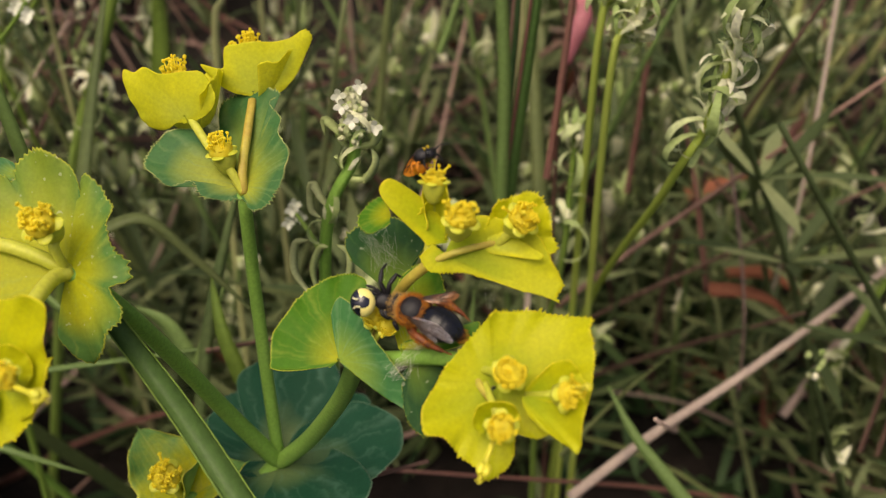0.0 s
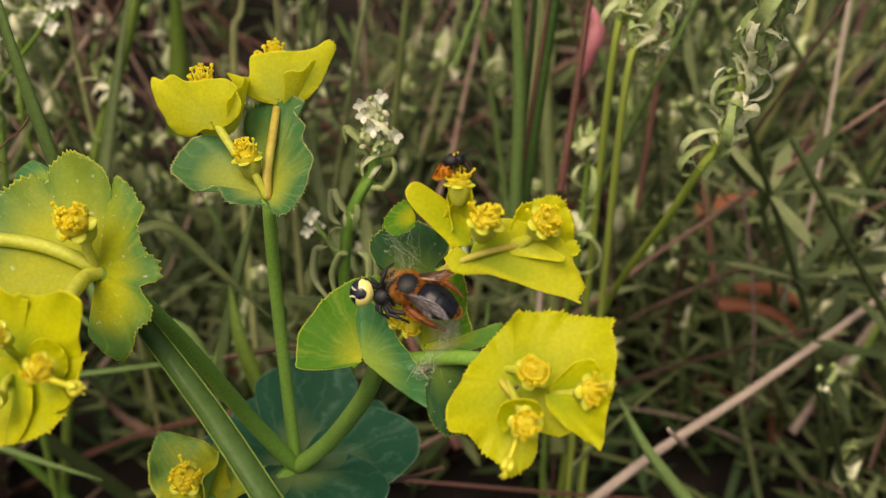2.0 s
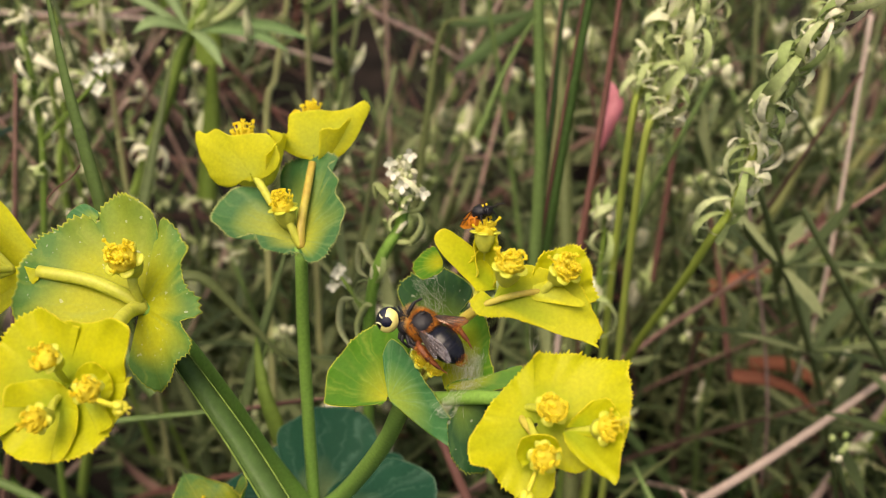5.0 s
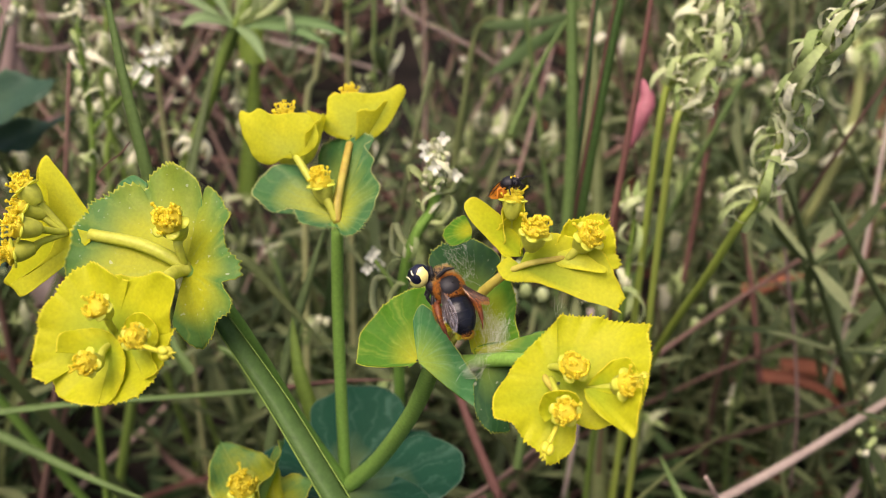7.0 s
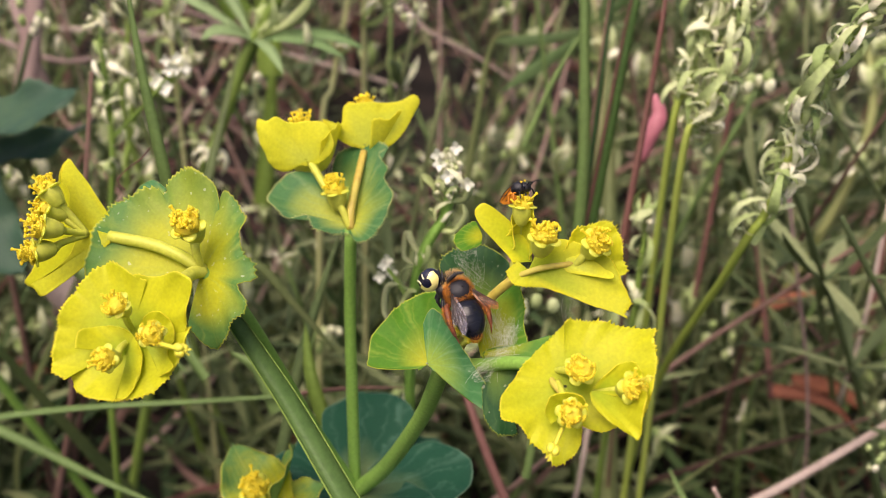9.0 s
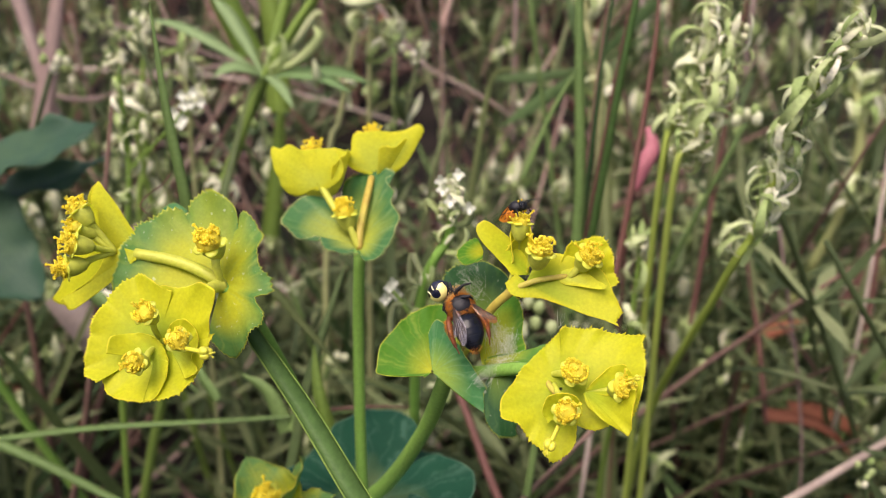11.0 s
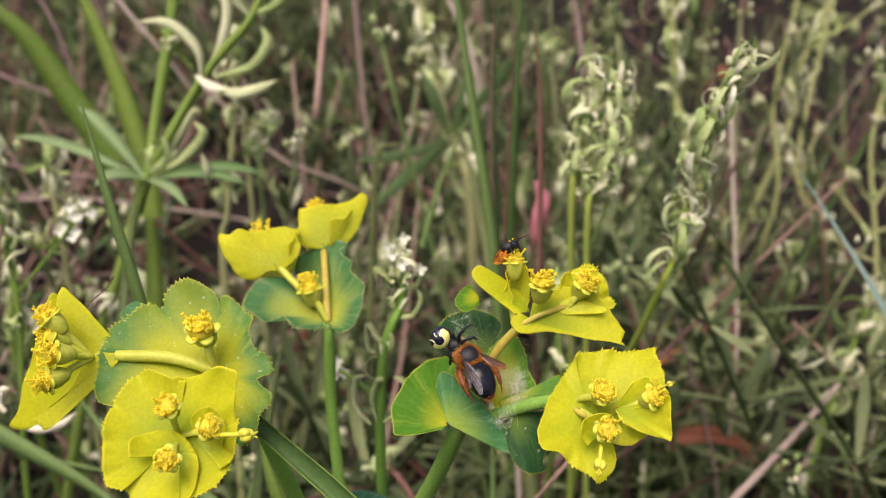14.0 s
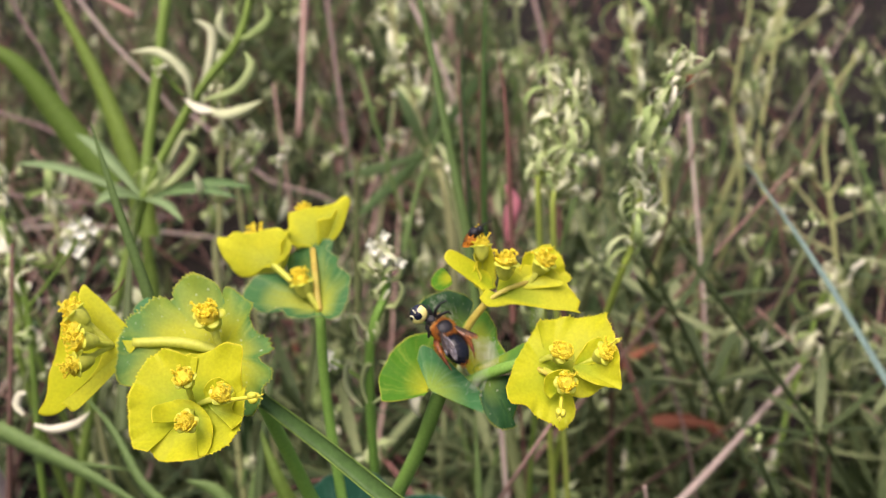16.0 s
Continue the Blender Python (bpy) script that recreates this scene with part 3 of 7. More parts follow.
for k, (tip, up, width) in enumerate(WHORL_LEAVES):
    reach = (Vector(tip) - Vector(NODE)).length * 1000
    half = width * 500
    rng = random.Random(20 + k)
    edge = [(d, r * rng.uniform(0.94, 1.06)) for d, r in ((-78, half * 0.25), (-64, half * 0.75), (-46, half * 1.15), (-33, reach * 0.75), (-20, reach * 0.92), (-7, reach), (8, reach * 0.99), (22, reach * 0.90), (35, reach * 0.74), (47, half * 1.12), (65, half * 0.72), (78, half * 0.25))]
    fan(NODE, tip, up, edge, FAN_BLUE, FAN_BLUE, "whorl_leaf", "broad blue-green leaf", dish=0.06, cup=0.25, wave=0.02, seed=20 + k, teeth=0.0004, pitch=0.0016)

# head on the ray towards the big grass blade: green pair of bracts, two forked yellow heads
LBASE = (-0.06271, 0.12466, 0.30843)
fan((-0.06317, 0.12485, 0.30859), (-0.07241, 0.13771, 0.31959), (-0.000, -0.650, 0.760), [(-114, 7.2), (-88, 15.4), (-74, 21.6), (-67, 23.5), (-56, 23.0), (-35, 23.5), (-23, 22.1), (-10, 20.9), (-6, 18.8), (0, 20.8), (9, 21.5), (19, 19.7), (28, 17.4), (35, 13.3), (39, 7.9)], FAN_LIME, FAN_GLAUCOUS, label="yellow-green bract with a saw-toothed edge", dish=0.12, wave=0.05, seed=1, teeth=0.0009, pitch=0.0011)
fan((-0.06322, 0.12500, 0.30852), (-0.05220, 0.12009, 0.30921), (-0.351, -0.701, 0.621), [(-98, 14.3), (-99, 16.6), (-91, 16.4), (-76, 14.1), (-63, 13.2), (-57, 10.6), (-36, 9.3), (-23, 10.9), (-6, 11.8), (6, 9.7), (15, 13.4), (21, 14.5), (31, 14.2), (44, 15.9), (57, 16.4), (69, 14.0), (86, 10.8)], FAN_LIME, FAN_GLAUCOUS, label="yellow-green bract with a saw-toothed edge", dish=-0.06, wave=0.05, seed=2, teeth=0.0009, pitch=0.0011)
cyathium((-0.06437, 0.12358, 0.31865), (-0.116, -0.579, 0.807), 0.0031, 11, (-0.06301, 0.12454, 0.30934), 30)
fan((-0.07942, 0.14765, 0.31409), (-0.08477, 0.14682, 0.31484), (0.202, -0.807, 0.555), [(-128, 2.0), (-19, 4.8), (-1, 6.1), (19, 5.4), (48, 4.1), (107, 1.5)], FAN_GLAUCOUS, FAN_GLAUCOUS, label="small folded blue-green leaf", dish=-0.2, wave=0.03, seed=45, teeth=0.0002)
# side head, opening sideways
stalk([LBASE, (-0.06615, 0.12499, 0.31073), (-0.07324, 0.12646, 0.31255), (-0.08253, 0.12722, 0.31338)], 0.00135, 0.0012)
fan((-0.08351, 0.12992, 0.31267), (-0.09177, 0.13264, 0.32378), (-0.050, -0.978, 0.202), [(-79, 3.4), (-62, 7.4), (-41, 9.0), (-12, 12.3), (-12, 14.2), (-3, 16.2), (4, 17.0), (6, 14.6), (10, 11.2), (15, 7.3), (32, 3.5)], FAN_BACK, FAN_YELLOW, dish=-0.06, wave=0.015, seed=3, teeth=0.0002)
fan((-0.08189, 0.12640, 0.31413), (-0.09714, 0.12392, 0.30135), (-0.102, -0.947, 0.305), [(-44, 1.6), (-11, 7.8), (-5, 15.2), (-2, 20.9), (3, 21.4), (7, 21.8), (7, 19.2), (7, 16.4), (12, 10.4), (34, 7.1), (51, 3.9)], FAN_BACK, FAN_YELLOW, dish=-0.06, wave=0.015, seed=4, teeth=0.0003)
fan((-0.08453, 0.13173, 0.31197), (-0.10303, 0.14072, 0.30856), (-0.458, -0.865, 0.204), [(50, 14.1), (48, 18.6), (29, 18.9), (9, 20.3), (-8, 24.0), (-22, 27.9), (-26, 31.4), (-32, 27.3), (-33, 17.4)], dish=0.05, wave=0.02, seed=5, teeth=0.0002)
for k, (p, ax) in enumerate((((-0.09356, 0.12590, 0.31920), (-0.786, -0.294, 0.544)), ((-0.09140, 0.11888, 0.31837), (-0.753, -0.560, 0.345)), ((-0.09290, 0.11752, 0.31378), (-0.791, -0.611, 0.033)), ((-0.09346, 0.12657, 0.32268), (-0.620, 0.126, 0.775)))):
    cyathium(p, ax, 0.0025, 30 + k, (-0.08694, 0.12695, 0.31358), 22, 1.1)
capsule((-0.09583, 0.12807, 0.32378), (-0.09168, 0.12912, 0.31858), 0.0010)
# open head, seen into
stalk([LBASE, (-0.06416, 0.12207, 0.30911), (-0.06403, 0.11481, 0.31034), (-0.06550, 0.10473, 0.30853), (-0.06649, 0.10193, 0.30766)], 0.0014, 0.0012)
fan((-0.06792, 0.10062, 0.30766), (-0.07505, 0.10793, 0.31552), (-0.020, -0.741, 0.671), [(-105, 11.5), (-92, 12.9), (-78, 12.0), (-62, 11.4), (-43, 11.6), (-23, 12.2), (-5, 13.0), (11, 13.2), (20, 12.3), (33, 10.4), (49, 9.9)], dish=0.26, wave=0.05, seed=6, teeth=0.0005)
fan((-0.06792, 0.10062, 0.30766), (-0.05739, 0.10636, 0.31431), (-0.020, -0.741, 0.671), [(-54, 9.4), (-51, 10.5), (-29, 11.2), (-14, 13.5), (-6, 14.6), (3, 15.2), (12, 13.0), (29, 11.3), (45, 11.1)], dish=0.30, wave=0.05, seed=7, teeth=0.0004)
fan((-0.06792, 0.10062, 0.30766), (-0.06316, 0.09327, 0.29968), (-0.020, -0.741, 0.671), [(-77, 11.8), (-64, 11.3), (-42, 11.7), (-22, 12.1), (-3, 11.9), (18, 11.6), (37, 11.7), (54, 12.1), (67, 11.2), (78, 10.9)], dish=0.24, wave=0.04, seed=8, teeth=0.0006)
cyathium((-0.06744, 0.09790, 0.31529), (-0.155, -0.632, 0.759), 0.0021, 41, (-0.06717, 0.10187, 0.30764), 24)
cyathium((-0.06041, 0.09461, 0.31214), (0.152, -0.695, 0.702), 0.0021, 42, (-0.06676, 0.10173, 0.30730), 24)
cyathium((-0.06728, 0.09126, 0.30897), (-0.186, -0.831, 0.525), 0.0021, 43, (-0.06712, 0.10152, 0.30695), 24)
fan((-0.06670, 0.09728, 0.30661), (-0.07349, 0.09842, 0.30791), (0.000, -0.751, 0.661), [(252, 8.3), (238, 8.3), (215, 5.2), (181, 3.2), (93, 2.8), (48, 4.6), (19, 6.6), (2, 7.9), (-20, 7.7)], dish=0.40, wave=0.05, seed=9, teeth=0.0001)
fan((-0.06362, 0.09800, 0.30818), (-0.06011, 0.10095, 0.31154), (0.100, -0.796, 0.597), [(-55, 3.5), (-35, 5.0), (-15, 5.9), (11, 5.8), (39, 5.3), (68, 4.5), (83, 7.3), (106, 6.7)], dish=0.40, wave=0.05, seed=10, teeth=0.0001)
capsule((-0.05403, 0.09076, 0.31237), (-0.05942, 0.09412, 0.31102), 0.0013)

# tall head: green pair of bracts, two yellow cups seen from the side
TBASE = (-0.04031, 0.15864, 0.30387)
fan((-0.04125, 0.16030, 0.30489), (-0.05310, 0.16297, 0.30804), (0.050, -0.660, 0.750), [(-169, 2.9), (-102, 3.0), (-53, 5.5), (-37, 7.9), (-17, 9.5), (-23, 13.7), (-15, 17.0), (-9, 19.5), (1, 19.8), (6, 19.6), (14, 19.2), (23, 17.5), (32, 14.6), (38, 10.4), (49, 5.3), (72, 1.7)], FAN_PALE, FAN_GLAUCOUS, label="green bract with a pale wavy toothed edge", dish=0.05, wave=0.03, seed=12, teeth=0.0011)
fan((-0.04126, 0.16036, 0.30486), (-0.03572, 0.16987, 0.31307), (-0.360, -0.480, 0.800), [(197, 3.3), (132, 4.0), (128, 6.3), (114, 8.6), (88, 8.6), (57, 10.1), (37, 12.2), (11, 13.3), (5, 16.2), (-8, 18.7), (-4, 21.2), (-14, 21.9), (-22, 21.2), (-30, 21.9), (-38, 21.4), (-46, 19.6), (-51, 15.0), (-55, 8.2), (-73, 3.4)], FAN_PALE, FAN_GLAUCOUS, label="green bract with a pale wavy toothed edge", dish=0.04, wave=0.03, seed=13, teeth=0.0011)
cyathium((-0.04419, 0.16122, 0.31171), (-0.176, 0.039, 0.984), 0.0028, 51, (-0.04061, 0.15896, 0.30455), 20, 1.3)
stalk([TBASE, (-0.04321, 0.16030, 0.30915), (-0.04686, 0.16259, 0.31213), (-0.05130, 0.16760, 0.31590)], 0.0009, 0.0009)
stalk([TBASE, (-0.04055, 0.16121, 0.30822), (-0.04043, 0.16786, 0.31246), (-0.04037, 0.17576, 0.31649)], 0.0010, 0.0009, RUSTY)
# each cup: two bracts closing into a bowl, the stamens standing above its rim
fan((-0.05235, 0.16707, 0.31685), (-0.05952, 0.16891, 0.32155), (-0.151, -0.977, 0.151), [(200, 1.7), (142, 4.1), (124, 6.6), (108, 7.9), (81, 9.5), (59, 9.0), (26, 9.5), (12, 12.6), (0, 13.7), (-6, 16.2), (-21, 13.7), (-33, 11.5), (-51, 9.8), (-63, 7.7), (-70, 5.2), (-64, 3.6), (-87, 1.7), (-144, 1.5)], FAN_BACK, FAN_YELLOW, dish=-0.24, wave=0.025, seed=14, teeth=0.0003)
part("bract", cup_half((-0.05137, 0.16979, 0.31209), (-0.361, 0.356, 0.862), (0.703, 0.653, -0.283), 0.0092, 0.0098, seed=15), [YELLOW, YELLOW_BACK], spurge)
cyathium((-0.05488, 0.17409, 0.32108), (-0.146, 0.254, 0.956), 0.0030, 52, (-0.05190, 0.16930, 0.31640), 20, 1.6)
fan((-0.04027, 0.17697, 0.31776), (-0.03838, 0.17830, 0.32375), (0.050, -0.978, 0.202), [(-198, 0.9), (-111, 4.0), (-96, 7.2), (-88, 9.7), (-81, 12.2), (-77, 10.1), (-69, 7.8), (-54, 9.8), (-46, 10.7), (-30, 10.2), (-13, 10.4), (6, 11.1), (19, 13.4), (24, 16.4), (32, 16.4), (40, 12.9), (52, 9.6), (71, 6.1), (88, 3.1), (134, 1.1)], FAN_BACK, FAN_YELLOW, dish=-0.22, wave=0.02, seed=16, teeth=0.0003)
part("bract", cup_half((-0.04049, 0.17945, 0.31383), (-0.120, 0.401, 0.908), (0.808, 0.580, 0.103), 0.0098, 0.0106, seed=17), [YELLOW, YELLOW_BACK], spurge)
cyathium((-0.04218, 0.18381, 0.32265), (-0.096, 0.260, 0.961), 0.0033, 53, (-0.04060, 0.17900, 0.31760), 22, 1.6)

# middle head: the cup where the insects sit
CBASE = (-0.01269, 0.11919, 0.29504)
fan((-0.01698, 0.11819, 0.29548), (-0.02798, 0.12008, 0.29840), (0.100, -0.619, 0.779), [(-62, 1.4), (-33, 7.3), (-27, 11.2), (-17, 11.4), (3, 12.0), (21, 11.9), (44, 13.0), (64, 14.3), (78, 15.2), (90, 14.3), (94, 7.4)], FAN_FRESH, FAN_GLAUCOUS, label="fresh green bract with pale veins", dish=0.08, wave=0.03, seed=18, teeth=0.0007)
fan((-0.01694, 0.11780, 0.29572), (-0.00806, 0.11276, 0.29619), (-0.457, -0.762, 0.457), [(-118, 7.7), (-109, 10.2), (-101, 10.6), (-80, 8.9), (-50, 8.1), (-15, 9.8), (1, 12.3), (18, 14.7), (20, 13.6), (20, 9.3), (17, 5.3), (29, 1.2)], FAN_GLAUCOUS, FAN_FRESH, label="folded bract showing its blue-green back", dish=-0.14, wave=0.03, seed=19, teeth=0.0005)
fan((-0.00770, 0.12708, 0.30223), (-0.00997, 0.13620, 0.31276), (0.050, -0.750, 0.660), [(-42, 9.7), (-34, 13.1), (-19, 14.0), (4, 14.1), (22, 12.7), (34, 11.6), (38, 9.5), (35, 6.7)], FAN_SHADED, FAN_GLAUCOUS, label="dark green toothed bract, darkened further for shade", dish=0.08, wave=0.03, seed=20, teeth=0.0007)
fan((-0.00677, 0.11913, 0.29719), (0.00070, 0.12354, 0.30457), (-0.250, -0.700, 0.670), [(-60, 7.5), (-38, 12.9), (-20, 15.8), (-5, 13.2), (6, 10.6), (27, 9.7), (40, 8.9), (55, 5.4), (76, 2.9)], FAN_FRESH, FAN_GLAUCOUS, label="green toothed bract spun over with silk", dish=0.08, wave=0.03, seed=21, teeth=0.0007)
fan((-0.00425, 0.11557, 0.29785), (-0.00168, 0.10809, 0.28962), (-0.100, -0.752, 0.652), [(53, 2.7), (29, 5.6), (19, 9.1), (7, 12.0), (-3, 12.8), (-11, 12.9), (-14, 11.2), (-43, 9.1), (-74, 7.4)], FAN_SHADED, FAN_GLAUCOUS, label="dark green toothed bract, darkened further for shade", dish=-0.08, wave=0.03, seed=22, teeth=0.0007)
stalk([CBASE, (-0.00721, 0.11721, 0.29685), (-0.00090, 0.11382, 0.30017), (0.00625, 0.10929, 0.30335)], 0.0014, 0.0013, STEM)
stalk([CBASE, (-0.00943, 0.12358, 0.30081), (-0.00566, 0.12233, 0.30870), (-0.00157, 0.12050, 0.31431)], 0.0010, 0.0009, RUSTY)
fan((-0.00677, 0.11724, 0.29941), (0.00524, 0.11855, 0.30172), (-0.100, -0.550, 0.829), [(65, 2.0), (-19, 0.8), (-15, 3.1), (-6, 7.8), (-5, 10.7), (-5, 14.2), (5, 13.1), (11, 10.6), (24, 5.6)], FAN_FRESH, FAN_GLAUCOUS, label="pale green toothed bract along the stalk", dish=0.06, wave=0.03, seed=44, teeth=0.0005)
cyathium((-0.01103, 0.11950, 0.30400), (0.1, -0.6, 0.8), 0.0019, 64, (-0.01250, 0.11980, 0.29700), 26, 0.8)
cyathium((-0.00880, 0.11900, 0.30250), (0.3, -0.7, 0.7), 0.0017, 65, (-0.01250, 0.11950, 0.29650), 22, 0.8)
# upper head of the pair
RBASE = (-0.00167, 0.12053, 0.31440)
fan((0.00163, 0.12309, 0.31673), (-0.00870, 0.12696, 0.32457), (0.314, -0.620, 0.719), [(-51, 3.8), (-33, 4.8), (-19, 7.7), (-12, 11.4), (-5, 14.1), (3, 14.2), (8, 12.4), (15, 8.8), (26, 5.5), (45, 2.5)], dish=0.10, cup=0.15, wave=0.03, seed=23, teeth=0.0002)
fan((0.00101, 0.12061, 0.31628), (0.01814, 0.11718, 0.31113), (0.030, -0.782, 0.622), [(196, 2.3), (155, 3.8), (129, 3.9), (98, 3.5), (29, 4.0), (10, 8.4), (6, 13.2), (3, 17.2), (3, 19.7), (1, 18.9), (-5, 19.4), (-10, 18.3), (-16, 16.9), (-23, 16.1), (-35, 14.2), (-57, 9.6), (-74, 7.4), (-89, 4.7)], dish=0.06, cup=0.1, wave=0.02, seed=25, teeth=0.0006)
fan((-0.00812, 0.12813, 0.31898), (-0.01292, 0.12606, 0.31884), (0.238, -0.602, 0.762), [(-69, 1.6), (-49, 2.8), (-29, 5.1), (-10, 5.7), (1, 5.6), (18, 4.7), (48, 3.5), (74, 3.0), (84, 1.4)], FAN_FRESH, FAN_BACK, dish=0.05, seed=26, teeth=0.0004)
stalk([RBASE, (0.00304, 0.12000, 0.31700), (0.00900, 0.12200, 0.31750)], 0.0006, 0.00055, RUSTY)
fan((0.00948, 0.12208, 0.31667), (0.01285, 0.12681, 0.32393), (0.050, -0.848, 0.528), [(-64, 3.1), (-29, 6.4), (-13, 7.6), (7, 9.9), (21, 10.1), (35, 9.3), (54, 8.5), (70, 9.1), (78, 7.5)], dish=0.30, wave=0.07, seed=27, teeth=0.0006)
fan((0.00775, 0.12168, 0.31770), (0.01628, 0.11982, 0.31664), (-0.100, -0.796, 0.597), [(-109, 1.8), (-77, 2.1), (-30, 4.4), (-7, 6.9), (-1, 8.9), (5, 8.7), (14, 4.8), (64, 1.7), (142, 0.5)], FAN_BACK, FAN_YELLOW, dish=0.15, wave=0.03, seed=28, teeth=0.0002)
cyathium((0.01280, 0.12102, 0.32235), (0.375, -0.446, 0.813), 0.0026, 61, (0.00900, 0.12200, 0.31650), 26)
cyathium((0.00342, 0.11860, 0.32403), (0.160, -0.253, 0.954), 0.0027, 62, None, 26, 1.0)
stalk([RBASE, (-0.00108, 0.12760, 0.31817), (-0.00088, 0.12750, 0.32230)], 0.0010, 0.0012, PEDUNCLE)
bract((-0.00073, 0.12667, 0.31630), (0.00100, 0.12420, 0.32654), (-0.233, -0.824, 0.516), 0.0058, cup=0.6, curl=0.05, back=0.05, seed=29)
bract((-0.00094, 0.12665, 0.31630), (-0.00224, 0.12572, 0.32564), (0.582, -0.649, 0.490), 0.0055, cup=0.6, curl=0.05, back=0.05, seed=30)
cyathium((-0.00086, 0.12526, 0.32672), (0.008, 0.222, 0.975), 0.0022, 63, (-0.00086, 0.12673, 0.31862), 18, 1.1)
# lower head, seen into
BBASE = (0.00627, 0.10852, 0.30292)
fan((0.00870, 0.10437, 0.30236), (0.02157, 0.10823, 0.30671), (-0.030, -0.702, 0.712), [(-69, 10.4), (-65, 11.5), (-52, 12.0), (-39, 13.3), (-23, 15.3), (-12, 18.1), (-8, 17.0), (3, 16.1), (16, 15.0), (34, 14.2), (45, 13.7), (56, 11.5), (72, 10.0), (85, 7.6), (90, 6.0)], dish=0.20, wave=0.06, seed=31, teeth=0.0008)
fan((0.00870, 0.10437, 0.30236), (0.00196, 0.10022, 0.29799), (-0.030, -0.702, 0.712), [(132, 11.2), (128, 10.8), (107, 8.4), (66, 7.8), (33, 9.9), (24, 11.2), (8, 12.2), (-4, 10.4), (-23, 11.3), (-37, 12.1), (-45, 13.7), (-55, 12.4), (-64, 10.8), (-71, 8.0), (-83, 5.9)], dish=0.20, wave=0.055, seed=32, teeth=0.0008)
stalk([BBASE, (0.00666, 0.10457, 0.30286), (0.00889, 0.10026, 0.30289)], 0.0006, 0.00055, RUSTY)
cyathium((0.01087, 0.10178, 0.30769), (0.094, -0.620, 0.779), 0.0024, 71, (0.00681, 0.10723, 0.30362), 26)
cyathium((0.00966, 0.09506, 0.30362), (0.018, -0.839, 0.543), 0.0022, 72, (0.00751, 0.10474, 0.30305), 24)
cyathium((0.01906, 0.09706, 0.30814), (0.409, -0.683, 0.605), 0.0023, 73, (0.01361, 0.10197, 0.30323), 24)
fan((0.01447, 0.10159, 0.30442), (0.01803, 0.10447, 0.30824), (0.150, -0.852, 0.501), [(-124, 1.1), (-39, 1.5), (-13, 3.2), (-6, 5.1), (7, 7.0), (28, 7.3), (45, 7.3), (66, 6.5)], dish=0.4, wave=0.05, seed=34, teeth=0.0002)
fan((0.01301, 0.09999, 0.30500), (0.02122, 0.09363, 0.30155), (-0.352, -0.755, 0.553), [(87, 0.4), (37, 2.8), (15, 6.4), (5, 10.2), (2, 11.4), (-19, 10.0), (-39, 10.0), (-35, 7.5), (-28, 3.9)], dish=0.3, wave=0.05, seed=35, teeth=0.0003)
fan((0.00854, 0.09828, 0.30042), (0.00838, 0.10033, 0.30392), (0.000, -0.862, 0.507), [(-124, 2.2), (-82, 2.9), (-47, 3.5), (-27, 4.0), (8, 4.2), (40, 4.7), (76, 4.2), (110, 3.2)], dish=0.5, wave=0.05, seed=36, teeth=0.0001)
capsule((0.00705, 0.09085, 0.29918), (0.00851, 0.09462, 0.30078), 0.0012)
capsule((0.02131, 0.09512, 0.31166), (0.01920, 0.09683, 0.30985), 0.0006)
# low young head
DBASE = (-0.05898, 0.14049, 0.23242)
bract(DBASE, (-0.06997, 0.15036, 0.24460), (0.139, -0.570, 0.810), 0.0180, LIME, GLAUCOUS, cup=0.25, curl=0.15, back=0.15, seed=39)
bract(DBASE, (-0.05524, 0.15350, 0.24388), (-0.886, -0.222, 0.406), 0.0170, LIME, GLAUCOUS, cup=0.35, curl=0.15, back=0.1, seed=40)
bract(DBASE, (-0.04531, 0.14688, 0.23817), (-0.314, -0.110, 0.943), 0.0130, LIME, GLAUCOUS, cup=0.35, curl=0.15, back=0.1, seed=41)
cyathium((-0.06144, 0.13991, 0.24044), (-0.034, -0.377, 0.926), 0.0036, 81, (-0.05976, 0.14106, 0.23364), 28)

# ---- the insects ----
def banded(name, dark, light, rough=0.3, bands=3.0):
    m, nt, p, tc = surface(name, rough, spec=0.32)
    sep = nt.nodes.new("ShaderNodeSeparateXYZ")
    nt.links.new(tc.outputs["Object"], sep.inputs[0])
    wave = maths(nt, "SINE", maths(nt, "MULTIPLY", sep.outputs[0], bands * 1000))
    fine = noise_tex(nt, tc.outputs["Object"], 2500, 3)
    col = mix(nt, ramp(nt, wave, [(0.90, (0, 0, 0)), (0.99, (1, 1, 1))]), dark, light)
    col = mix(nt, 0.3, col, ramp(nt, fine, [(0.3, (0.6, 0.6, 0.6)), (0.7, (1.3, 1.3, 1.3))]), "MULTIPLY")
    finish(nt, p, col, 0.0, fine, 0.3, 0.0001)
    return m


